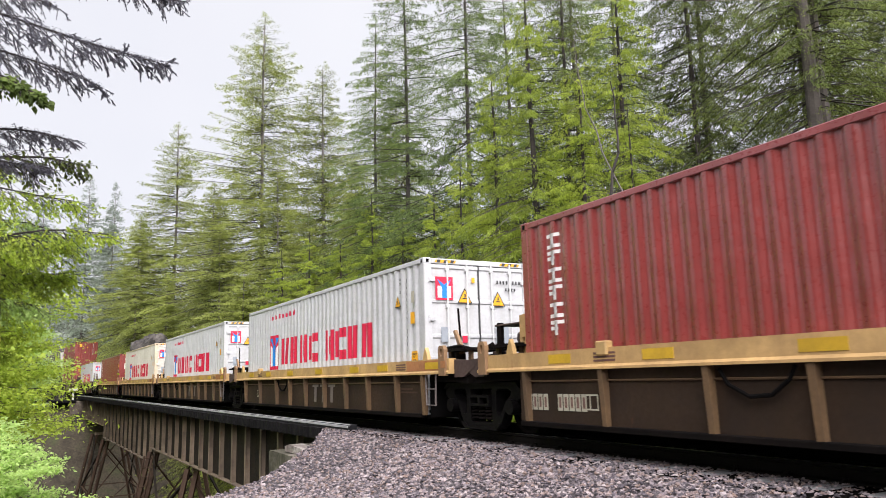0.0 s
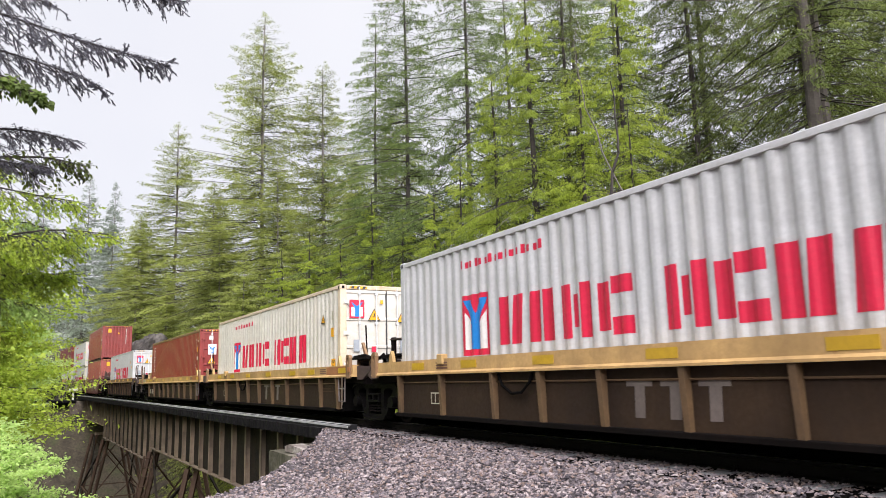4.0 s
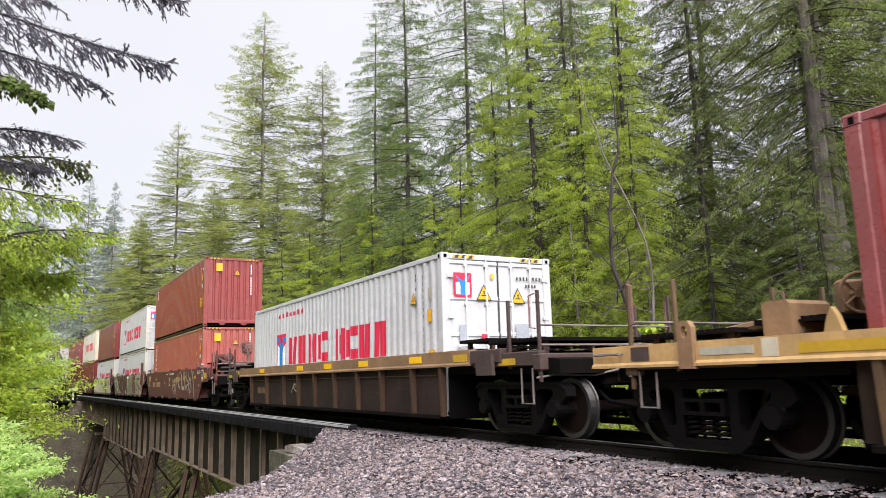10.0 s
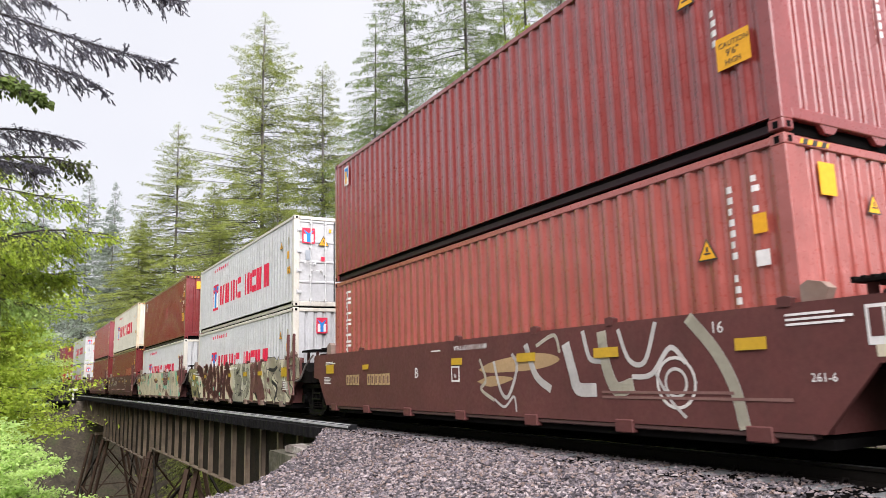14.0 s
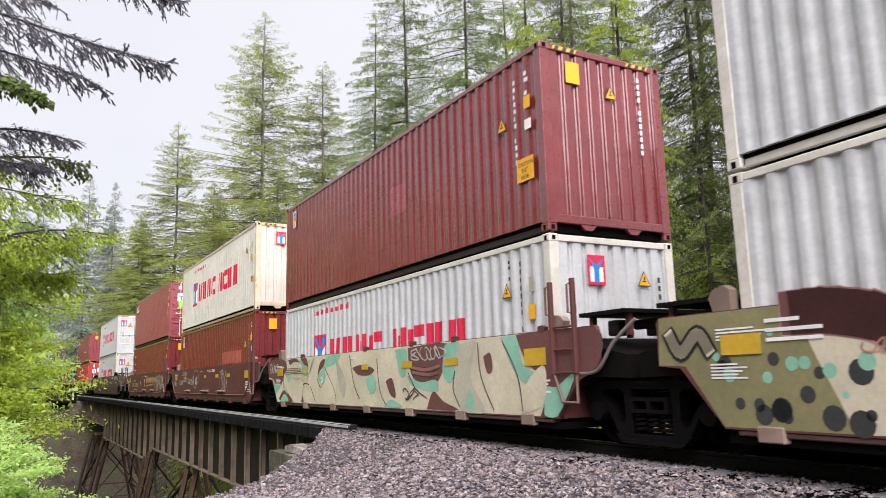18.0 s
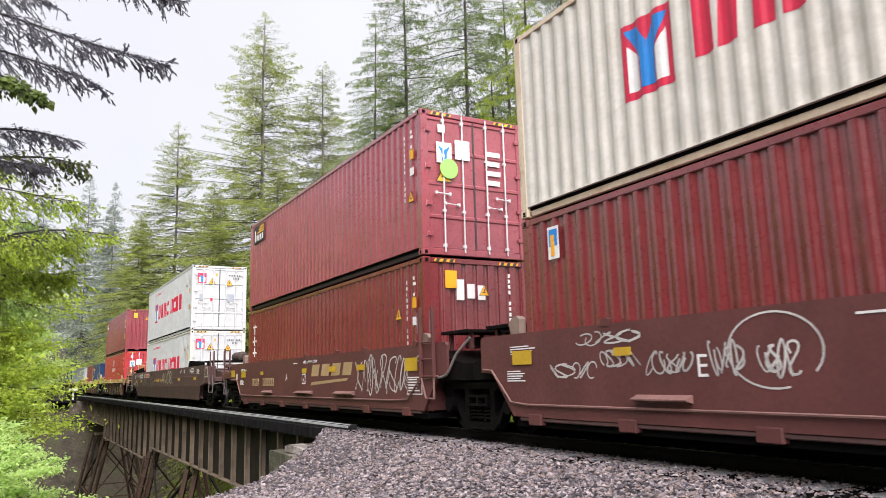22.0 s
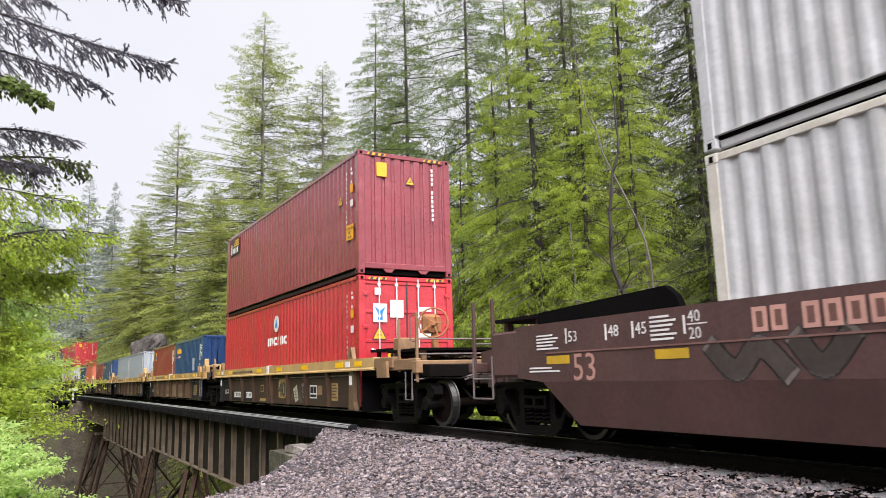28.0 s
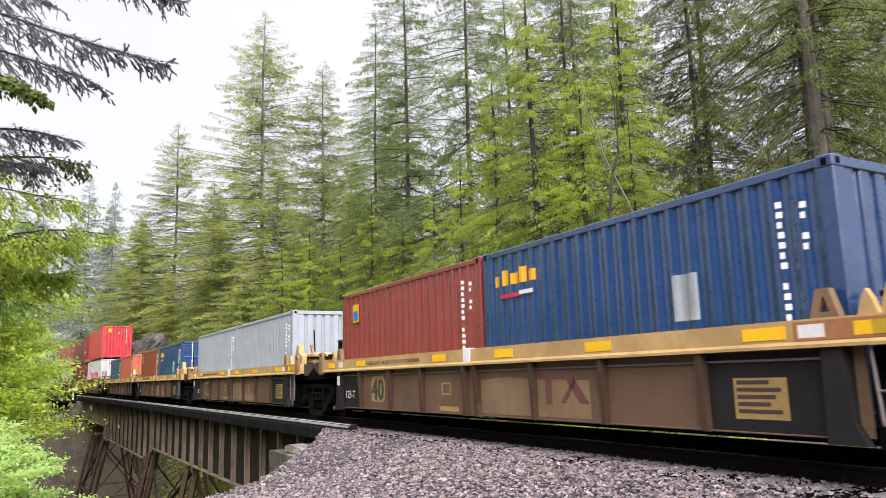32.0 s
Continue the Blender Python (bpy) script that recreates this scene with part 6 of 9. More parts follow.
def spring_mesh():
    b = Solid()
    for cx in (-0.2, 0.0, 0.2):
        pts = []
        for i in range(37):
            a = i / 36 * math.tau * 4.5
            pts.append((cx + 0.085 * math.cos(a), -0.02 + 0.085 * math.sin(a), 0.19 + 0.25 * i / 36))
        b.pipe(pts, 0.017, 5)
    return b.mesh("spring_nest", M["steel"])


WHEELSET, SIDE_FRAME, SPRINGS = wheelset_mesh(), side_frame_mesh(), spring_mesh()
# Darker copy for the joints: shade between cars is put into its colours.
SHADED_WHEELSET = wheelset_mesh(("black", "steel", "rustred"))
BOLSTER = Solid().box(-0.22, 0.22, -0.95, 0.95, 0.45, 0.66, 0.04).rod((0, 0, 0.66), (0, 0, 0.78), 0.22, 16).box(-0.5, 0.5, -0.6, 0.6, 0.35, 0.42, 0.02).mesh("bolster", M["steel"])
SPINNERS = []


def truck(car, x, yaw=0.0, shade_dark=False):
    """A two-axle truck under the car."""
    tr = part("truck", BOLSTER, None, car, "dark cast-steel truck with coil springs")
    tr.matrix_basis = pose(x, 0, 0, 0, 0, yaw)
    for sy in (-1, 1):
        f = part("side_frame", SIDE_FRAME, None, tr)
        f.matrix_basis = pose(0, sy * 1.0, 0, 0, 0, 0 if sy < 0 else 180)
        part("spring_nest", SPRINGS, None, tr).matrix_basis = pose(0, sy * 1.0, 0)
    for dx in (-0.889, 0.889):
        w = part("wheelset", SHADED_WHEELSET if shade_dark else WHEELSET, None, tr)
        w.matrix_basis = pose(dx, 0, 0.4255)
        SPINNERS.append((w, dx))
    return tr


GRATE = {}


def grating(name, x0, x1, y0, y1, z, mat="steel"):
    """Open walkway grating."""
    n = int((x1 - x0) / 0.09)
    out = []
    for i in range(n):
        x = x0 + (x1 - x0) * i / n
        w = (x1 - x0) / n
        out += [(x, z - 0.03), (x, z), (x + w * 0.45, z), (x + w * 0.45, z - 0.03)]
    out += [(x1, z - 0.03), (x1, z - 0.055), (x0, z - 0.055)]
    return Solid().prism(out, y0, y1, "y").mesh(name, M[mat])


def grab(b, pts, r=0.014):
    return b.pipe(pts, r, 6)


def brake_wheel(car, x, y, z, mat="rustred", r=0.28):
    b = Solid()
    n = 20
    ring = [(0.0, r * math.cos(k * math.tau / n), r * math.sin(k * math.tau / n)) for k in range(n + 1)]
    b.pipe([(p[0] + 0.1, p[1], p[2]) for p in ring], 0.018, 6)
    for k in range(5):
        a = k * math.tau / 5
        b.rod((0.02, 0, 0), (0.1, r * math.cos(a), r * math.sin(a)), 0.014, 5)
    b.rod((-0.12, 0, 0), (0.06, 0, 0), 0.05, 8)
    b.box(-0.25, -0.08, -0.13, 0.13, -0.2, 0.16, 0.03)
    p = part("brake_wheel", b, M[mat], car, "handbrake wheel on its housing")
    p.matrix_basis = pose(x, y, z, 0, 0, -35)
    st = part("brake_stand", Solid().box(-0.06, 0.06, -0.06, 0.06, -0.9, 0.0, 0.01).box(-0.12, 0.12, -0.12, 0.12, -0.9, -0.82, 0.01), M[mat], car)
    st.matrix_basis = pose(x - 0.16, y + 0.1, z - 0.1)
    return p


def end_clutter(car, x, sgn, mat, z, seed, posts=True):
    """Walkway, valves, hoses and grab irons on a car end; x is the container's end, sgn the way outwards."""
    rng = np.random.default_rng(seed)
    part("walkway", grating("walkway", min(x + sgn * 0.35, x + sgn * 1.25), max(x + sgn * 0.35, x + sgn * 1.25), -1.1, 1.1, z + 0.18, "steel"), None, car, "open steel walkway grating")
    for y in (-0.95, -0.3, 0.35, 0.95):
        part("walkway_bracket", Solid().box(x + sgn * 0.42, x + sgn * 0.5, y - 0.03, y + 0.03, z - 0.15, z + 0.13), M[mat], car)
        part("walkway_bracket", Solid().box(x + sgn * 1.1, x + sgn * 1.18, y - 0.03, y + 0.03, z - 0.15, z + 0.13), M[mat], car)
    hose = Solid()
    pts = [(x + sgn * 0.3, -1.16, z - 0.15), (x + sgn * 0.75, -1.1, z - 0.12), (x + sgn * 1.1, -1.0, z - 0.22), (x + sgn * 1.35, -0.9, z - 0.4)]
    if posts:
        pts = [(x + 0.55, -1.38, z - 0.62), (x + 0.95, -1.36, z - 0.58), (x + 1.2, -1.3, z - 0.25), (x + 1.5, -1.2, z + 0.02)]
    soft = []
    for i in range(len(pts) - 1):
        p0, p1, p2, p3 = (Vector(pts[max(0, i - 1)]), Vector(pts[i]), Vector(pts[i + 1]), Vector(pts[min(len(pts) - 1, i + 2)]))
        for q in (0.0, 0.25, 0.5, 0.75):
            soft.append(0.5 * ((2 * p1) + (p2 - p0) * q + (2 * p0 - 5 * p1 + 4 * p2 - p3) * q * q + (3 * p1 - p0 - 3 * p2 + p3) * q ** 3))
    hose.pipe(soft + [Vector(pts[-1])], 0.024 if posts else 0.017, 7)
    part("brake_pipe", hose, M["pipe" if posts else "steel"], car)
    if posts:
        for dx in (0.15, 0.62):
            part("stanchion", Solid().box(x + sgn * dx - 0.03, x + sgn * dx + 0.03, -1.45, -1.385, z - 0.62, z + 0.62, 0.008), M[mat], car, "upright ladder stanchion")
            h = grab(Solid(), [(x + sgn * dx, -1.41, z + 0.16), (x + sgn * dx - 0.12, -1.41, z + 0.18), (x + sgn * dx - 0.12, -1.41, z + 0.55), (x + sgn * dx, -1.41, z + 0.57)], 0.013)
            part("grab_iron", h, M["ledge"], car)
        for dz in (-0.6, -0.3, 0.0):
            part("rung", Solid().rod((x + sgn * 0.15, -1.42, z + dz), (x + sgn * 0.62, -1.42, z + dz), 0.016, 6), M[mat], car)
        part("stirrup_step", grab(Solid(), [(x + sgn * 0.15, -1.42, z - 0.6), (x + sgn * 0.32, -1.42, z - 0.98), (x + sgn * 0.62, -1.42, z - 0.98), (x + sgn * 0.62, -1.42, z - 0.6)], 0.017), M["ledge"], car)
    for i in range(7):
        c = Solid()
        cx, cy = x + sgn * rng.uniform(0.4, 1.3), rng.uniform(-0.9, 0.9)
        if i % 2:
            c.rod((cx - 0.2, cy, z + 0.02), (cx + 0.2, cy + 0.05, z + 0.02), rng.uniform(0.05, 0.09), 10)
        else:
            c.box(cx - 0.12, cx + 0.12, cy - 0.1, cy + 0.1, z - 0.12, z + rng.uniform(0.02, 0.14), 0.02)
        part("brake_valve", c, M["rustred"], car, "rusty brake valve")


def yellow_car(label, sill_top=1.22, gap_front=1.63, gap_rear=1.63, sill="sill", panel="panel", post="post", front_truck=True, rear_truck=False, ends=("joint", "joint"), low=0.26, stakes=(6.196, 5.096, 3.726, 2.496, 1.156, -0.184, -1.444, -2.654, -4.304, -5.954), pipe_z=None):
    """A well car with a yellow top chord, dirty panels between upright posts."""
    hw = 1.37
    pipe_z = pipe_z or sill_top - 0.40
    car = thing("well_car", None, label, "railroad car", "cars of the train")
    x0, x1 = -6.096 - min(gap_rear, 1.1), 6.096 + min(gap_front, 1.1)
    if ends[1] == "stand" and sill == "sill":
        x0 = -9.6
    for sy in (-1, 1):
        b = Solid()
        b.prism([(sy * (hw - 0.14), sill_top), (sy * hw, sill_top), (sy * hw, sill_top - 0.20), (sy * (hw + 0.03), sill_top - 0.23), (sy * (hw + 0.03), sill_top - 0.26), (sy * (hw - 0.14), sill_top - 0.26)][:: sy], x0, x1, "x")
        part("top_chord", b, M[sill], car, "chipped yellow top chord" if sill == "sill" else "")
        part("side_panel", Solid().box(-6.2, 6.2, sy * (hw - 0.13), sy * (hw - 0.10), low, sill_top - 0.262), M[panel], car, "dirty brown recessed panel")
        part("bottom_chord", Solid().box(-6.1, 6.1, sy * (hw - 0.16), sy * (hw - 0.09 if low > 0.27 else hw - 0.01), low - (0.02 if low > 0.27 else 0.07), low, 0.008), M["steel" if low < 0.27 else panel], car)
        part("edge_pipe", Solid().rod((-6.0, sy * (hw - 0.085), pipe_z), (6.0, sy * (hw - 0.085), pipe_z), 0.014, 6), M["pipe" if low > 0.27 else post], car)
        pm = shared(("ypost", round(sill_top, 2), post, sy, low), lambda: Solid().prism([(sy * (hw - 0.10), low - 0.02), (sy * (hw - 0.03), low - 0.02), (sy * (hw + 0.01), sill_top - 0.264), (sy * (hw - 0.10), sill_top - 0.264)][:: sy], -0.04, 0.04, "x").mesh("side_post", M[post]))
        for x in stakes:
            part("side_post", pm, None, car).matrix_basis = pose(x, 0, 0)
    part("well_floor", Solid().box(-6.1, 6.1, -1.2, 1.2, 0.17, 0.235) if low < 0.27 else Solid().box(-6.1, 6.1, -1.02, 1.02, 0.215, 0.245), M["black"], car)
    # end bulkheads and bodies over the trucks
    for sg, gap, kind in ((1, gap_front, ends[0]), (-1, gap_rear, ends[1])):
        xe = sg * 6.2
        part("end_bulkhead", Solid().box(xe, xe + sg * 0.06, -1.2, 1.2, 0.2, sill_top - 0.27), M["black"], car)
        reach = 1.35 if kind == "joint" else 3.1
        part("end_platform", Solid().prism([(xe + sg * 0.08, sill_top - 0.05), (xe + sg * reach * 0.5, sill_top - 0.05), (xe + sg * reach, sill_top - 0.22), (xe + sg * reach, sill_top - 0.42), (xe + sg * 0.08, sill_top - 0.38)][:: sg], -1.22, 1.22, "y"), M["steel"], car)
        end_clutter(car, sg * 6.1, sg, post, sill_top, int(abs(sill_top * 100)) + (3 if sg > 0 else 8), posts=False)
        # lug plates with an eye
        for sy in (-1, 1):
            if kind == "stand" and sill != "sill":
                part("sill_extension", Solid().box(sg * 7.2, sg * 8.08, sy * (hw - 0.14), sy * hw, sill_top - 0.24, sill_top - 0.02, 0.015), M["rustred" if sill == "oldtan" else "oldtan"], car)
                part("hanging_bracket", Solid().prism([(sg * 7.46, sill_top - 0.10), (sg * 7.90, sill_top - 0.10), (sg * 7.93, sill_top - 0.42), (sg * 7.47, sill_top - 0.42)][:: sg], sy * hw, sy * (hw + 0.06), "y"), M["rustred" if sill == "oldtan" else "oldtan"], car, "plate hanging from the sill")
                continue
            xl = sg * (8.0 if kind == "stand" else 7.02)
            lug = Solid().pierced([(xl - 0.105, sill_top - 0.29), (xl + 0.105, sill_top - 0.29), (xl + 0.105, sill_top + 0.15), (xl + 0.06, sill_top + 0.22), (xl - 0.06, sill_top + 0.22), (xl - 0.105, sill_top + 0.17)],
                                  [[(xl + 0.045 * math.cos(k * math.tau / 10), sill_top + 0.10 + 0.07 * math.sin(k * math.tau / 10)) for k in range(10)]], sy * (hw - 0.02), sy * (hw + 0.05))
            part("jacking_lug", lug, M["oldtan"], car, "lug plate with an oval eye")
            if kind == "joint":
                part("end_gusset", Solid().prism([(sg * 7.2, sill_top - 0.02), (sg * 7.95, sill_top - 0.06), (sg * 7.86, sill_top - 0.16), (sg * 7.5, sill_top - 0.32), (sg * 7.2, sill_top - 0.32)][:: sg], sy * (hw - 0.16), sy * (hw - 0.10), "y"), M["rustred"], car, "rust-grey gusset plate over the truck")
            gd = Solid().prism([(sg * 6.32 - 0.09, sill_top), (sg * 6.32 + 0.09, sill_top), (sg * 6.32 + 0.05, sill_top + 0.13), (sg * 6.32, sill_top + 0.22), (sg * 6.32 - 0.05, sill_top + 0.13)], sy * (hw - 0.09), sy * (hw - 0.02), "y")
            part("container_guide", gd, M["sillclean" if sill == "sill" else sill], car)
        # stirrup step
        if kind == "stand" or sg < 0:
            continue
        stp = Solid()
        grab(stp, [(sg * 6.3, -hw + 0.03, sill_top - 0.26), (sg * 6.34, -hw + 0.03, 0.42), (sg * 6.66, -hw + 0.03, 0.42), (sg * 6.68, -hw + 0.03, sill_top - 0.26)], 0.014)
        part("stirrup_step", stp, M["pipe"], car)
        part("rung", Solid().rod((sg * 6.32, -hw + 0.03, 0.70), (sg * 6.67, -hw + 0.03, 0.70), 0.012, 6), M["pipe"], car)
    if ends[1] == "joint":
        part("equipment_box", Solid().pierced([(-6.62, sill_top + 0.02), (-6.16, sill_top + 0.02), (-6.16, sill_top + 0.60), (-6.3, sill_top + 0.64), (-6.62, sill_top + 0.60)], [[(-6.55, sill_top + 0.2), (-6.49, sill_top + 0.2), (-6.49, sill_top + 0.26), (-6.55, sill_top + 0.26)], [(-6.4, sill_top + 0.2), (-6.34, sill_top + 0.2), (-6.34, sill_top + 0.26), (-6.4, sill_top + 0.26)]], -0.95, -0.86), M[sill], car, "upright yellow bracket plate")
        part("equipment_box", Solid().box(-6.95, -6.7, -0.8, -0.3, sill_top + 0.19, sill_top + 0.36, 0.03), M["rustred"], car)
        part("step_plate", Solid().box(-7.66, -6.72, -0.75, 0.5, sill_top + 0.50, sill_top + 0.53, 0.006), M["rustred"], car, "raised thin step plate")
        for y in (-0.7, 0.4):
            part("step_post", Solid().box(-7.62, -7.5, y - 0.04, y + 0.04, sill_top - 0.1, sill_top + 0.56, 0.01), M["steel"], car)
    if ends[0] == "joint":
        part("brake_lever", grab(Solid(), [(6.62, -0.75, sill_top + 0.05), (6.56, -0.75, sill_top + 0.5), (6.52, -0.75, sill_top + 0.92)], 0.02), M["steel"], car, "upright brake lever")
        part("brake_arm", Solid().prism([(6.50, sill_top + 0.50), (6.56, sill_top + 0.52), (6.74, sill_top + 0.26), (6.80, sill_top + 0.10), (6.70, sill_top + 0.08), (6.66, sill_top + 0.22)], -0.86, -0.80, "y"), M["oldtan"], car, "bent rusty arm")
        part("brake_rod", grab(Solid(), [(6.2, -0.9, sill_top + 0.2), (6.9, -0.95, sill_top + 0.22), (7.5, -0.9, sill_top + 0.1), (8.0, -1.0, sill_top + 0.2)], 0.03), M["steel"], car)
        mark("worn_patch", Solid().box(5.62, 6.88, -hw - 0.004, -hw, sill_top - 0.195, sill_top - 0.02), "wornrust", car)
        mark("reflector", Solid().box(6.36, 6.86, -hw - 0.008, -hw - 0.004, sill_top - 0.17, sill_top - 0.05), "reflector", car)
        mark("worn_patch", Solid().box(7.0, 7.16, -hw - 0.055, -hw - 0.05, sill_top - 0.16, sill_top - 0.04), "wornrust", car)
    if sill == "sillclean":
        for sx in (-1, 1):
            part("corner_post", Solid().prism([(sx * 5.86, sill_top - 0.262), (sx * 6.06, sill_top - 0.262), (sx * 6.10, 0.42), (sx * 6.2, 0.24), (sx * 5.84, 0.24)][:: sx], -hw + 0.10, -hw + 0.005, "y"), M["post" if sx > 0 and ends[0] != "joint" else "primer"], car, "wide corner post with a flared foot")
            if sx < 0 or ends[0] != "joint":
                mark("label_plate", Solid().box(sx * 5.96 - 0.07, sx * 5.96 + 0.07, -hw - 0.002, -hw + 0.005, 0.78, 0.98), "signwhite", car)
            part("container_guide", Solid().pierced([(sx * 5.80, sill_top), (sx * 6.08, sill_top), (sx * 6.0, sill_top + 0.26), (sx * 5.88, sill_top + 0.26)][:: sx], [[(sx * 5.89, sill_top + 0.05), (sx * 6.0, sill_top + 0.05), (sx * 5.945, sill_top + 0.2)][:: sx]], -hw, -hw + 0.09), M["oldtan"], car)
            mark("stencil_panel", Solid().box(sx * 5.8 - 0.13, sx * 5.8 + 0.13, -hw - 0.006, -hw, sill_top - 0.17, sill_top - 0.05), "signwhite", car)
            mark("reflector", Solid().box(sx * 6.4 - 0.2, sx * 6.4 + 0.2, -hw - 0.006, -hw, sill_top - 0.17, sill_top - 0.05), "reflector2", car)
    if sill == "sill":
        part("stake_bracket", Solid().box(-4.32, -4.12, -hw - 0.04, -hw + 0.08, sill_top - 0.1, sill_top + 0.08, 0.015), M["sillclean"], car, "short yellow bracket on the chord")
        mark("placard_frame", Solid().pierced([(-4.8, 0.44), (-4.48, 0.44), (-4.48, 0.64), (-4.8, 0.64)], [[(-4.78, 0.46), (-4.65, 0.46), (-4.65, 0.62), (-4.78, 0.62)], [(-4.63, 0.46), (-4.5, 0.46), (-4.5, 0.62), (-4.63, 0.62)]], -1.274, -1.27), "sprgrey", car)
    # reflectors and plates along the chord
    for x in (4.546, 3.096, 0.896, -1.304, -3.304, -5.104) if sill == "sill" else (5.3, 2.92, 0.82, -1.18, -4.65):
        b = Solid().box(x - 0.24, x + 0.24, -hw - 0.006, -hw, sill_top - 0.17, sill_top - 0.05)
        mark("reflector", b, "reflector" if sill == "sill" else "reflector2", car)
    for x in (5.376, -4.204) if sill == "sill" else ():
        b = Solid()
        for i in range(3):
            b.box(x - 0.2, x + 0.2, -hw - 0.005, -hw, sill_top - 0.17 + 0.045 * i, sill_top - 0.145 + 0.045 * i)
        mark("stencil_panel", b, "sprbrown", car)
    if front_truck:
        truck(car, 6.096 + (1.63 if ends[0] == "joint" else 2.0), shade_dark=ends[0] == "joint")
    if rear_truck:
        truck(car, -6.096 - 2.0)
    return car


def number_bars(car, x, z, n, h, mat, y=-1.375, w=None, back="sprbrown"):
    b = Solid()
    w = w or h * 0.55
    for i in range(n):
        if i == 4 and n > 7:
            continue
        b.box(x + i * w * 1.25, x + i * w * 1.25 + w, y - 0.004, y, z, z + h)
        b.box(x + i * w * 1.25 + w * 0.28, x + i * w * 1.25 + w * 0.72, y - 0.005, y - 0.004, z + h * 0.18, z + h * 0.82, mi=1)
    return tagged(mark("number_strip", b, (mat, back), car), kind="stuff")


def small_lines(car, x, z, w, n, mat="signwhite", y=-1.375, step=0.045):
    b = Solid()
    for i in range(n):
        b.box(x, x + w * (0.75 + 0.25 * ((i * 5) % 3) / 2), y - 0.003, y, z - i * step, z - i * step + step * 0.5)
    return tagged(mark("stencil_panel", b, mat, car), kind="stuff")


def ribbon(b, pts, w, y, mi=0):
    """A flat painted stroke through points (x, z)."""
    for (xa, za), (xb, zb) in zip(pts, pts[1:]):
        dx, dz = xb - xa, zb - za
        d = math.hypot(dx, dz) or 1e-6
        nx, nz = -dz / d * w / 2, dx / d * w / 2
        ex, ez = dx / d * w * 0.3, dz / d * w * 0.3
        b.add([(xa + nx - ex, y, za + nz - ez), (xb + nx + ex, y, zb + nz + ez), (xb - nx + ex, y, zb - nz + ez), (xa - nx - ex, y, za - nz - ez)], [(0, 1, 2, 3)[::-1]], mi)


def scrawl(car, x0, x1, z0, z1, mat, seed, w=0.03, n=7, y=-1.3745, loops=26):
    """A sprayed tag: overlapping loose strokes."""
    rng = np.random.default_rng(seed)
    b = Solid()
    for i in range(n):
        cx = x0 + (x1 - x0) * (i + 0.5) / n
        rw, rh = (x1 - x0) / n * rng.uniform(0.5, 0.9), (z1 - z0) / 2 * rng.uniform(0.6, 1.0)
        p1, p2, f = rng.uniform(0, 6.3), rng.uniform(0, 6.3), rng.choice([1, 1, 2])
        pts = []
        for k in range(loops):
            a = k / loops * rng.uniform(5.2, 5.4)
            pts.append((cx + rw * math.sin(a * f + p1), min(z1, max(z0, (z0 + z1) / 2 + rh * math.sin(a + p2)))))
        ribbon(b, pts, w * rng.uniform(0.7, 1.3), y - 0.0003 * i)
    return tagged(mark("graffiti_tag", b, mat, car), "sprayed graffiti scrawl", kind="stuff")


def curve_through(pts, steps=5):
    """A soft line through the points."""
    out = []
    for i in range(len(pts) - 1):
        p0, p1, p2, p3 = (Vector(pts[max(0, i - 1)]), Vector(pts[i]), Vector(pts[i + 1]), Vector(pts[min(len(pts) - 1, i + 2)]))
        for k in range(steps):
            q = k / steps
            v = 0.5 * ((2 * p1) + (p2 - p0) * q + (2 * p0 - 5 * p1 + 4 * p2 - p3) * q * q + (3 * p1 - p0 - 3 * p2 + p3) * q ** 3)
            out.append((v.x, v.y))
    return out + [tuple(pts[-1])]


def spray(car, mat, pts, y, soft=True, z0=0.33, z1=1.495):
    """One sprayed patch of a large piece, its outline rounded."""
    if soft:
        pts = curve_through(list(pts) + [pts[0]], 4)[:-1]
    b = Solid().add([(x, y, min(z1, max(z0, z))) for x, z in pts], [tuple(range(len(pts)))])
    return mark("graffiti_patch", b, mat, car)


def fat(car, pts, w, fill, edge, y, rim=0.05):
    """A fat sprayed stroke with a thin outline, of no alphabet."""
    soft = curve_through(pts, 6)
    for mat, ww, lift in ((edge, w + rim, 0.0), (fill, w, 0.0012)):
        b = Solid()
        ribbon(b, [(x, min(1.49 - ww * 0.2, max(0.34 + ww * 0.2, z))) for x, z in soft], ww, y - lift)
        tagged(mark("graffiti_tag", b, mat, car), "fat sprayed stroke", kind="stuff")


def dots(car, mat, seed, n, x0, x1, z0, z1, r, y):
    """Sprayed dots scattered over a piece."""
    rng = np.random.default_rng(seed)
    b = Solid()
    for _ in range(n):
        cx, cz, q = rng.uniform(x0, x1), rng.uniform(z0, z1), r * rng.uniform(0.4, 1.2)
        b.add([(cx + q * math.cos(k * math.tau / 12), y, cz + q * math.sin(k * math.tau / 12)) for k in range(12)], [tuple(range(12))])
    return tagged(mark("graffiti_tag", b, mat, car), "scattered sprayed dots", kind="stuff")


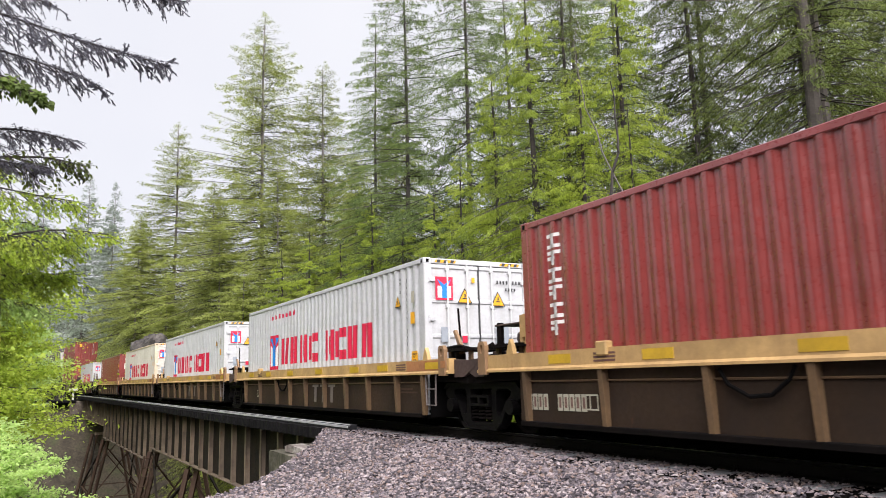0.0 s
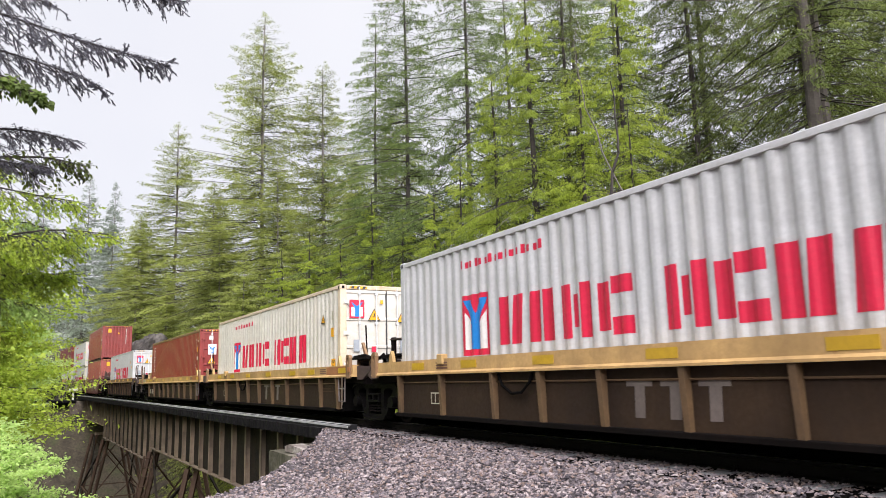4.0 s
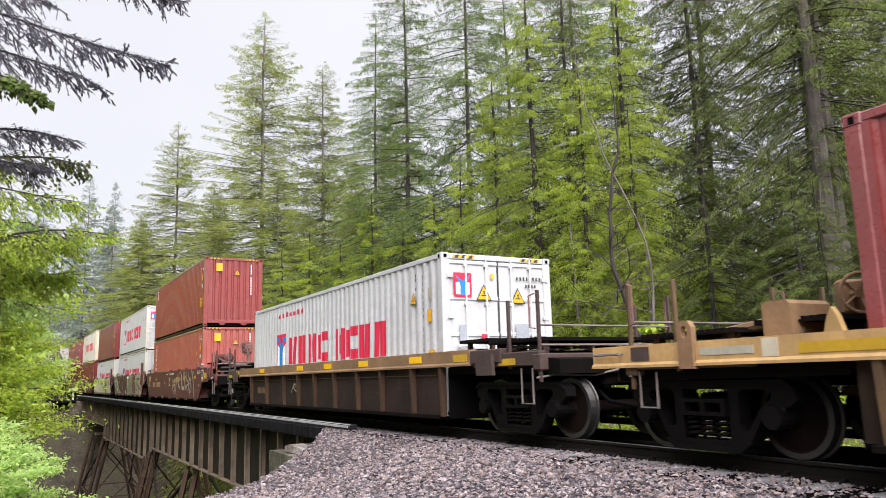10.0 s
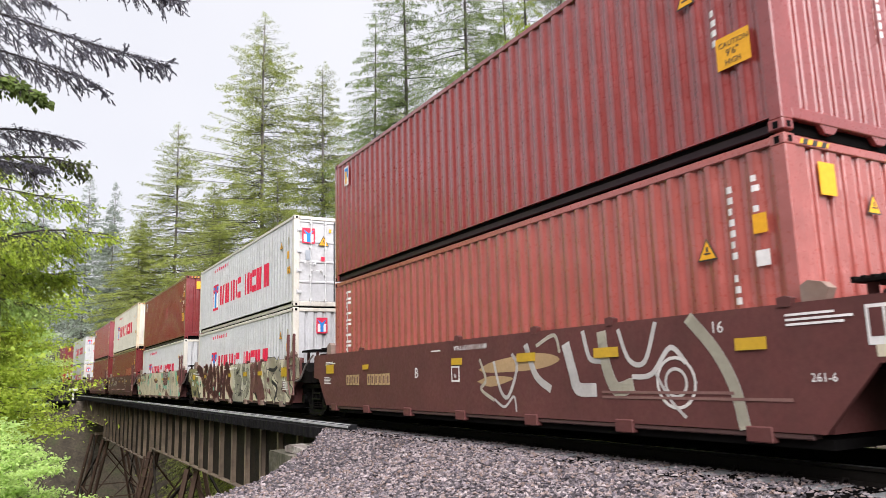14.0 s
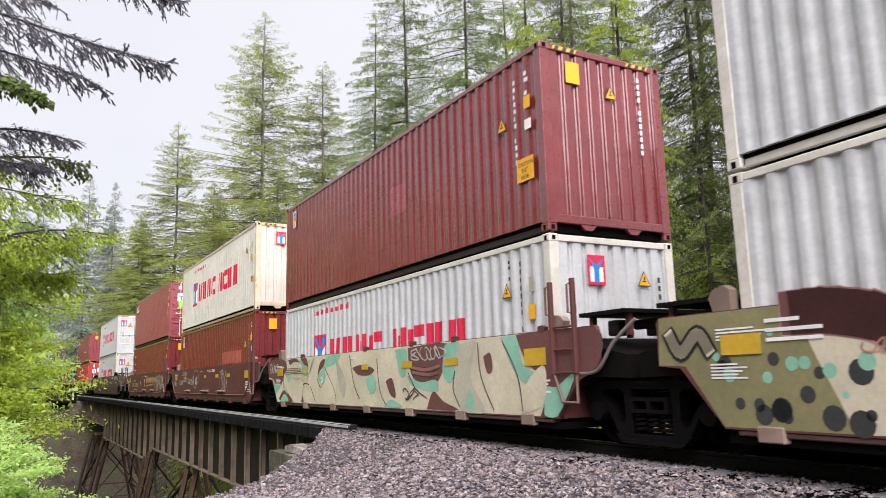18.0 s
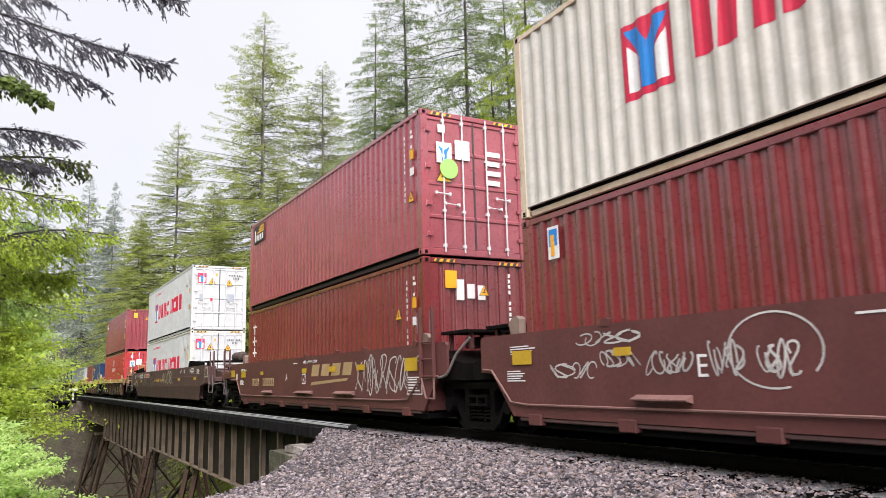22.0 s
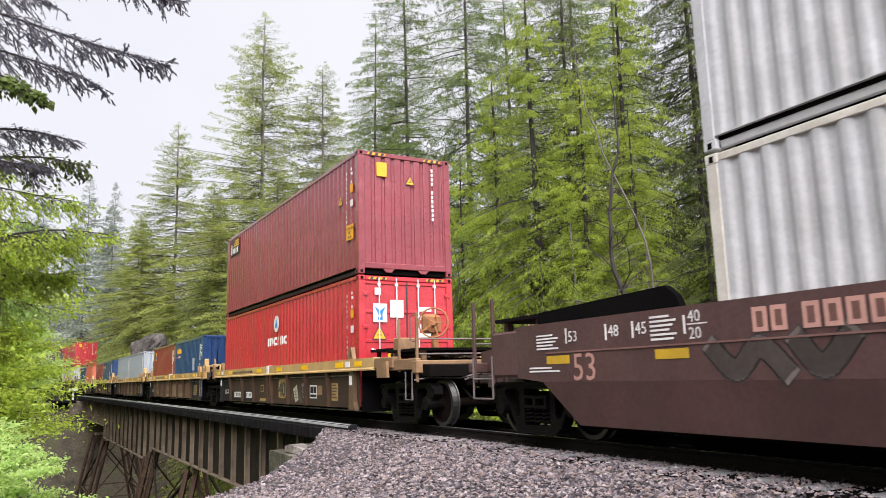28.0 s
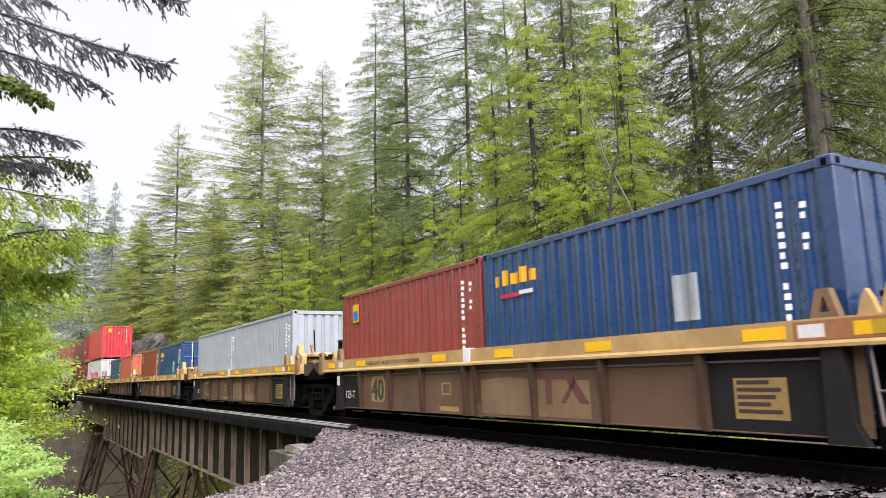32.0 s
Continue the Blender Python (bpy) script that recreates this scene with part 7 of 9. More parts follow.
def brown_car(label, top=1.5, low=0.32, front_truck=True, end_front="joint", end_rear="joint", paint="brown", fittings=True, pad="brown"):
    """A smooth-sided brown well car."""
    hw = 1.37
    car = thing("well_car", None, label, "railroad car", "cars of the train")
    xa, xb = 6.096 + 1.05, 6.096 + 0.35
    xf, xr = (7.7 if end_front == "stand" else xa), (7.7 if end_rear == "stand" else xa)
    for sy in (-1, 1):
        b = Solid()
        b.prism([(-xr, top - 0.06), (-xr + 0.05, top), (xf - 0.05, top), (xf, top - 0.06), (xf, 0.96), (xb + 0.38, 0.93), (xb - 0.16, low), (-xb + 0.16, low), (-xb - 0.38, 0.93), (-xr, 0.96)], sy * (hw - 0.05), sy * hw, "y")
        part("side_sheet", b, M[paint], car, "smooth brown painted side sheet")
        part("top_chord", Solid().box(-xa + 0.1, xa - 0.1, sy * (hw - 0.14), sy * (hw - 0.052), top - 0.14, top - 0.004, 0.012), M[paint], car)
        part("bottom_chord", Solid().box(-xb + 0.3, xb - 0.3, sy * (hw - 0.15), sy * (hw - 0.012), low - 0.06, low - 0.002, 0.012), M["brown2"], car)
        if fittings: part("air_line", Solid().pipe([(-xr + 0.1, sy * (hw + 0.03), 1.0), (-6.8, sy * (hw + 0.03), 0.98), (-6.3, sy * (hw + 0.03), low + 0.2), (-5.9, sy * (hw + 0.03), low + 0.17), (5.0, sy * (hw + 0.03), low + 0.17), (5.7, sy * (hw + 0.03), low + 0.19), (6.2, sy * (hw + 0.03), low + 0.55), (6.9, sy * (hw + 0.03), low + 0.6)], 0.017, 6), M["ledge"], car)
        for x, half in ((-3.3, 0.42), (-0.1, 0.6), (2.6, 0.55)) if fittings else ():
            part("step_ledge", Solid().prism([(sy * hw, low + 0.24), (sy * (hw + 0.11), low + 0.27), (sy * (hw + 0.11), low + 0.285), (sy * hw, low + 0.33)][:: sy], x - half, x + half, "x"), M["ledge"], car, "worn step ledge")
        for x in (-5.75, -3.9, -1.98, -0.05, 1.9, 3.75, 5.6):
            part("bearing_pad", Solid().box(x - 0.15, x + 0.15, sy * (hw - 0.12), sy * (hw + 0.02), low - 0.11, low + 0.045, 0.012), M[pad], car)
        for x in (-4.2, -0.1, 2.05, 3.6, 6.0):
            part("tie_down_clip", Solid().prism([(x - 0.07, top - 0.03), (x + 0.07, top - 0.03), (x + 0.09, top + 0.05), (x + 0.02, top + 0.075), (x - 0.07, top + 0.06)], sy * (hw - 0.06), sy * (hw + 0.012), "y"), M[paint], car)
    part("well_floor", Solid().box(-6.3, 6.3, -1.3, 1.3, low - 0.14, low - 0.05), M["black"], car)
    for sg, kind in ((1, end_front), (-1, end_rear)):
        xe = sg * 6.25
        reach = 1.30 if kind == "joint" else 3.1
        part("end_bulkhead", Solid().box(xe, xe + sg * 0.07, -1.3, 1.3, low, top - 0.15), M[paint], car)
        part("end_platform", Solid().prism([(xe + sg * 0.08, top - 0.12), (xe + sg * reach, top - 0.38), (xe + sg * reach, top - 0.66), (xe + sg * 0.08, top - 0.62)][:: sg], -1.28, 1.28, "y"), M["steel"], car)
        end_clutter(car, sg * 6.15, sg, paint, top + 0.02, 31 + sg, posts=(sg > 0 and end_front == "joint"))
        tallg = 0.27 if sg < 0 else 0.2
        for ya in (-hw + 0.06, hw - 0.18):
            part("container_guide", Solid().pierced([(sg * 6.14, top - 0.03), (sg * 6.36, top - 0.03), (sg * 6.42, top + tallg * 0.55), (sg * 6.36, top + tallg * 0.85), (sg * 6.22, top + tallg), (sg * 6.14, top + tallg * 0.8)][:: sg], [], ya, ya + 0.12), M["guide"], car, "pale scuffed corner guide")
    for x, w, h in ((-6.0, 0.24, 0.10), (-3.9, 0.15, 0.05), (-0.1, 0.17, 0.055), (1.85, 0.22, 0.06), (3.52, 0.22, 0.06), (5.85 if end_front == "joint" else 5.6, 0.25 if end_front == "joint" else 0.18, 0.12 if end_front == "joint" else 0.06)):
        mark("reflector", Solid().box(x - w, x + w, -hw - 0.020, -hw - 0.015, 1.15 - h, 1.15 + h), "reflector", car)
    for end, x in ((end_front, 7.42), (end_rear, -7.42)):
        if end == "stand":
            mark("reflector", Solid().box(x - 0.22, x + 0.22, -hw - 0.005, -hw, 1.08, 1.30), "reflector", car)
            mark("label_plate", Solid().box(x * 0.93 - 0.08, x * 0.93 + 0.08, -hw - 0.005, -hw, 0.98, 1.18), "sprcream", car)
    if front_truck:
        truck(car, 6.096 + (1.6 if end_front == "joint" else 1.9), shade_dark=end_front == "joint")
    return car


def coupler(car, x, sg, z=0.86):
    b = Solid().box(min(x, x + sg * 0.8), max(x, x + sg * 0.8), -0.09, 0.09, z - 0.1, z + 0.1, 0.02)
    b.prism([(x + sg * 0.75, -0.16), (x + sg * 1.08, -0.12), (x + sg * 1.08, 0.06), (x + sg * 0.92, 0.2), (x + sg * 0.75, 0.14)][:: sg], z - 0.16, z + 0.16, "z")
    part("coupler", b, M["rustred"], car, "rusty knuckle coupler")
    h = Solid().pipe([(x, -0.3, z - 0.1), (x + sg * 0.4, -0.32, z - 0.35), (x + sg * 0.8, -0.2, z - 0.42), (x + sg * 1.05, -0.05, z - 0.3)], 0.03, 7)
    part("air_hose", h, M["black"], car)
    lever = Solid().pipe([(x + sg * 0.1, -1.36, z + 0.0), (x + sg * 0.2, -1.1, z + 0.04), (x + sg * 0.35, -0.5, z + 0.02), (x + sg * 0.75, -0.1, z + 0.14)], 0.016, 6)
    part("uncoupling_lever", lever, M["pipe"], car)


def stand_end(car, sg, mat, z, brake=False):
    """The platform end of a car with its own truck: sills, steps, stanchions, coupler."""
    x = sg * 6.1
    part("centre_sill", Solid().box(x, x + sg * 3.1, -0.35, 0.35, 0.72, 1.02, 0.03), M["steel"], car)
    part("end_sill", Solid().box(x + sg * 2.75, x + sg * 2.95, -1.35, 1.35, z - 0.34, z - 0.10, 0.02), M[mat], car)
    for sy in (-1, 1):
        part("side_sill", Solid().box(x + sg * 1.14, x + sg * 2.9, sy * 1.22, sy * 1.34, z - 0.27, z - 0.06, 0.015), M[mat], car)
    part("walkway", grating("walkway", min(x + sg * 1.4, x + sg * 2.8), max(x + sg * 1.4, x + sg * 2.8), -1.2, 1.2, z + 0.14), None, car, "open steel walkway grating")
    for leg in (Solid().box(x + sg * 1.5, x + sg * 1.6, -1.1, -1.0, z - 0.12, z + 0.09), Solid().box(x + sg * 2.6, x + sg * 2.7, -1.1, -1.0, z - 0.12, z + 0.09), Solid().box(x + sg * 1.5, x + sg * 1.6, 1.0, 1.1, z - 0.12, z + 0.09), Solid().box(x + sg * 2.6, x + sg * 2.7, 1.0, 1.1, z - 0.12, z + 0.09)):
        part("walkway_bracket", leg, M[mat], car)
    for sy in (-1, 1):
        part("stanchion", Solid().box(x + sg * 2.84, x + sg * 2.89, sy * 1.32, sy * 1.27, z - 0.5, z + 0.8, 0.008), M[mat], car, "upright end stanchion")
        part("stanchion", Solid().box(x + sg * 2.1, x + sg * 2.15, sy * 1.32, sy * 1.27, z - 0.3, z + 0.72, 0.008), M[mat], car)
        part("grab_iron", grab(Solid(), [(x + sg * 2.84, sy * 1.33, z + 0.25), (x + sg * 2.74, sy * 1.36, z + 0.27), (x + sg * 2.74, sy * 1.36, z + 0.72), (x + sg * 2.84, sy * 1.33, z + 0.75)], 0.012), M["ledge"], car)
    for zr, yr in ((0.30, 1.27), (0.02, 1.27)):
        part("handrail", Solid().rod((x + sg * 2.865, -yr, z + zr), (x + sg * 2.865, yr, z + zr), 0.016, 6), M["pipe"], car)
    for k, yy in enumerate((-1.05, -0.62, -0.2, 0.4, 0.85)):
        part("brake_rod", grab(Solid(), [(x + sg * 0.9, yy, z - 0.02 + 0.03 * (k % 2)), (x + sg * 1.7, yy + 0.1, z + 0.04), (x + sg * 2.7, yy + 0.04, z - 0.02)], 0.02), M["rustred" if k % 2 else "pipe"], car)
    stp = Solid()
    grab(stp, [(x + sg * 2.45, -1.33, z - 0.3), (x + sg * 2.45, -1.33, 0.5), (x + sg * 2.72, -1.33, 0.5), (x + sg * 2.72, -1.33, z - 0.3)], 0.013)
    part("stirrup_step", stp, M["pipe"], car)
    coupler(car, x + sg * 2.75, sg)
    if brake:
        brake_wheel(car, x + sg * 1.1, 0.55, z + 0.85, mat)


TRAIN = []      # (thing, distance of its leading end behind the first mark, its length)


def ride(ob, off, base=0.0, length=12.192, lead=0.0):
    TRAIN.append((ob, off + lead, length, base))
    return ob


YELLOW = "yellow well car with dirty brown posts and panels"
BROWN = "brown smooth-sided well car with stencils"

# 1 to 5: single boxes on yellow cars
off = {1: -15.33, 2: 0.0, 3: 15.53, 4: 30.95, 5: 46.4, 6: 66.14, 7: 85.93, 8: 101.26, 9: 116.56, 10: 131.91, 11: 147.3, 12: 168.92, 13: 190.88, 14: 206.81, 15: 222.64, 16: 238.5, 17: 254.35, 18: 274.0, 19: 290.0, 20: 306.0}
BASE1 = 0.238
for n in (1, 2, 3, 4, 5):
    car = yellow_car(YELLOW + (" and faded lettering" if n in (1, 5) else ""), 1.215, ends=("joint", "stand" if n == 5 else "joint"), rear_truck=(n == 5))
    if n in (1, 5):
        number_bars(car, 6.096 - 12.1, 0.42, 4, 0.22, "sprgrey", -1.275, w=0.1)
        number_bars(car, 6.096 - 11.4, 0.42, 5, 0.22, "sprgrey", -1.275, w=0.1)
    else:
        for i in range(3):
            x = 6.096 - 5.9 + i * 0.55
            mark("painted_mark", Solid().prism([(x + 0.12, 0.38), (x + 0.28, 0.38), (x + 0.3, 0.74), (x + 0.42, 0.74), (x + 0.42, 0.82), (x, 0.82), (x, 0.74), (x + 0.14, 0.74)], -1.274, -1.27, "y"), "sprdust", car, "faded beige emblem on the panel")
    part("air_hose", grab(Solid(), [(6.096 - 8.6, -1.33, 0.92), (6.096 - 8.5, -1.33, 0.76), (6.096 - 8.25, -1.33, 0.64), (6.096 - 8.0, -1.33, 0.66), (6.096 - 7.8, -1.33, 0.80), (6.096 - 7.72, -1.33, 0.93)], 0.022), M["black"], car, "black hose hanging under the chord")
    small_lines(car, 6.096 - 0.95, 0.68, 0.7, 2, "darkpost", -1.275, 0.06)
    if n == 5:
        stand_end(car, -1, "post", 1.2, False)
        mark("reflector", Solid().box(-6.66, -5.7, -1.376, -1.37, 1.04, 1.14), "reflector", car)
        mark("stencil_panel", Solid().box(-7.84, -7.16, -1.376, -1.37, 1.06, 1.14), "sprgrey", car, "worn pale stencil strip")
        mark("worn_patch", Solid().box(-7.06, -6.88, -1.376, -1.37, 1.02, 1.2), "sprcream", car)
        mark("worn_patch", Solid().box(-8.9, -8.6, -1.376, -1.37, 1.03, 1.19), "rustred", car)
        part("grab_iron", grab(Solid(), [(-9.5, -1.37, 1.12), (-9.5, -1.43, 1.12), (-9.05, -1.43, 1.12), (-9.05, -1.37, 1.12)], 0.013), M["pipe"], car)
        part("equipment_box", Solid().prism([(-7.16, 1.22), (-6.84, 1.22), (-6.84, 1.52), (-6.88, 1.56), (-7.12, 1.56), (-7.16, 1.52)], -1.2, -0.6, "y"), M["oldtan"], car, "tan brake equipment box")
        brake_wheel(car, -6.7, -0.35, 1.62, "oldtan", 0.2)
        part("brake_valve", Solid().pipe([(-7.9, -0.9, 1.3), (-7.4, -0.9, 1.36), (-7.1, -0.9, 1.34)], 0.06, 8), M["oldtan"], car, "tan brake cylinder")
    ride(car, off[n])
ride(red_box("hc", "red", "doors", "red-brown corrugated container with white stencilled blocks", "column", placard=False), off[1], BASE1)
ride(white_line_box("hc", "white", "doors", "white corrugated container with large red markings"), off[2], BASE1)
ride(white_line_box("hc", "white", "doors", "white corrugated container with red markings and scuffs"), off[3], BASE1)
ride(white_line_box("hc", "cream", "doors", "cream container with red markings and rusty corner posts", "rustcream"), off[4], BASE1)
ride(red_box("hc", "red", "doors", "dark red container with white stencil and barred doors", "column", placard=False), off[5], BASE1)

# 6: weathered car of its own
car = yellow_car("weathered brown well car with a dull yellow chord", 1.33, sill="oldtan", panel="panel2", post="darkpost", ends=("stand", "stand"), rear_truck=True)
stand_end(car, 1, "rustred", 1.3, False)
stand_end(car, -1, "rustred", 1.3, False)
for x in (-8.6, -7.5, 6.9, 8.2):
    mark("reflector", Solid().box(x - 0.22, x + 0.22, -1.376 if abs(x) < 8 else -1.346, -1.37 if abs(x) < 8 else -1.34, 1.05 if abs(x) > 8 else 1.14, 1.15 if abs(x) > 8 else 1.26), "reflector", car)
number_bars(car, 6.096 - 11.5, 0.55, 6, 0.2, "post", -1.275)
scrawl(car, 6.096 - 8.2, 6.096 - 7.6, 0.6, 0.85, "sprgrey", 61, 0.03, 3, -1.276)
ride(car, off[6])
ride(white_line_box("hc", "white", "doors", "clean white container with red markings"), off[6], 0.225)

# 7 to 11: five brown wells with stacked boxes
for n in (7, 8, 9, 10, 11):
    kind = {7: " and pale scrawled graffiti", 8: ", covered in brown and cream graffiti", 9: ", covered in cream and mint graffiti", 10: " and white scribbled tags", 11: " and a gold painted emblem"}[n]
    car = brown_car(BROWN + kind, end_front="stand" if n == 7 else "joint", end_rear="stand" if n == 11 else "joint", fittings=n in (10, 11), pad="guide" if n in (8, 9) else "brown")
    X = 6.096
    if n == 8:
        Y = -1.3715
        spray(car, "sprkhaki", [(-7.14, 0.97), (-6.75, 0.95), (-6.29, 0.34), (-4.5, 0.34), (-4.7, 1.49), (-7.1, 1.49)], Y, False)
        spray(car, "sprcream", [(-4.9, 0.34), (1.1, 0.34), (0.7, 1.49), (-5.4, 1.49), (-5.2, 1.0)], Y - 0.0012, False)
        spray(car, "sprgrey", [(0.2, 0.34), (2.6, 0.34), (2.5, 1.49), (0.3, 1.49)], Y - 0.0016, False)
        spray(car, "sprcream", [(2.3, 0.34), (6.29, 0.34), (6.75, 0.94), (7.1, 0.97), (7.1, 1.49), (2.3, 1.49)], Y - 0.002, False)
        dots(car, "signblack", 81, 16, -6.3, -4.7, 0.4, 1.0, 0.1, Y - 0.0024)
        dots(car, "sprmint", 82, 10, -6.6, -4.7, 0.6, 1.45, 0.07, Y - 0.0028)
        for k, pts in enumerate(([(-5.4, 1.45), (-4.6, 1.3), (-4.3, 1.0)], [(-4.0, 0.36), (-4.1, 0.9), (-3.8, 1.42), (-3.5, 1.1), (-3.75, 0.75)], [(-3.3, 0.4), (-3.35, 0.9), (-3.05, 1.42), (-2.85, 1.0), (-2.95, 0.6)],
                                 [(-2.55, 1.44), (-2.3, 1.0), (-2.5, 0.55), (-2.05, 0.42)], [(-1.95, 1.4), (-1.75, 0.9), (-1.8, 0.4)], [(-1.45, 0.5), (-1.3, 1.1), (-1.35, 1.44)], [(-0.95, 0.4), (-0.9, 1.0), (-0.6, 1.42), (-0.25, 1.1), (-0.55, 0.8)], [(-0.3, 0.75), (0.15, 0.4)])):
            fat(car, pts, 0.40, "sprmaroon", "sprpink", Y - 0.0032 - 0.0003 * k, 0.035)
        dots(car, "sprpink", 83, 22, -4.4, 0.2, 0.4, 1.4, 0.045, Y - 0.0068)
        dots(car, "sprmint", 88, 8, -4.5, -1.2, 0.5, 1.4, 0.07, Y - 0.0070)
        for k, pts in enumerate(([(0.55, 1.4), (0.7, 0.95), (0.95, 0.45)], [(1.05, 1.42), (0.9, 1.0), (1.25, 0.95), (1.1, 0.6), (1.5, 0.5)], [(1.6, 1.4), (1.75, 0.95), (2.1, 1.2), (2.2, 0.75), (1.8, 0.5)], [(0.5, 0.6), (0.45, 0.42), (1.6, 0.4)])):
            fat(car, pts, 0.24, "sprgrey", "signblack", Y - 0.0036 - 0.0003 * k, 0.05)
        for k, pts in enumerate(([(2.6, 1.35), (2.65, 0.9), (2.6, 0.4)], [(2.95, 1.42), (3.15, 1.1), (2.9, 0.8), (3.3, 0.62), (3.5, 0.4)], [(3.45, 1.4), (3.4, 1.0), (3.65, 0.7), (3.85, 0.42)])):
            fat(car, pts, 0.36, "sprrose", "signblack", Y - 0.0036 - 0.0003 * k, 0.04)
        for k, pts in enumerate(([(3.95, 1.35), (4.1, 0.9), (4.05, 0.42)], [(4.35, 1.42), (4.95, 1.4), (4.55, 1.1), (4.6, 0.75), (4.95, 0.45)], [(5.35, 1.4), (5.1, 1.1), (5.6, 0.95), (5.3, 0.6), (5.9, 0.45)], [(5.9, 1.4), (6.3, 1.2), (6.1, 0.8), (6.4, 0.6)])):
            fat(car, pts, 0.30, "sprcream", "signblack", Y - 0.0036 - 0.0003 * k, 0.06)
        for k, pts in enumerate(([(4.45, 1.25), (4.9, 1.22), (5.2, 1.3)], [(4.75, 0.9), (5.2, 0.72), (5.0, 0.4)], [(5.55, 1.25), (5.9, 1.1)], [(3.05, 0.55), (3.2, 0.42)], [(0.85, 1.2), (1.0, 1.25)])):
            fat(car, pts, 0.10, "signblack", "signblack", Y - 0.0068 - 0.0002 * k, 0.0)
        dots(car, "sprmaroon", 84, 5, 3.7, 4.6, 0.5, 1.0, 0.08, Y - 0.0085)
        fat(car, [(6.2, 1.42), (6.9, 1.4), (6.95, 1.05)], 0.22, "sprcream", "sprmaroon", Y - 0.0085, 0.06)
        scrawl(car, -4.75, -4.3, 1.0, 1.14, "sprpink", 86, 0.016, 5, Y - 0.0088, 12)
        scrawl(car, 0.9, 1.5, 0.44, 0.58, "signblack", 87, 0.02, 5, Y - 0.0088, 12)
        fat(car, [(-6.95, 1.3), (-6.8, 1.1), (-6.55, 1.28), (-6.4, 1.1)], 0.13, "sprcream", "signblack", Y - 0.0088, 0.06)
        for i, w in enumerate((0.5, 0.8, 0.8)):
            small_lines(car, -5.7, 1.34 - 0.09 * i, w, 1, y=Y - 0.009, step=0.07)
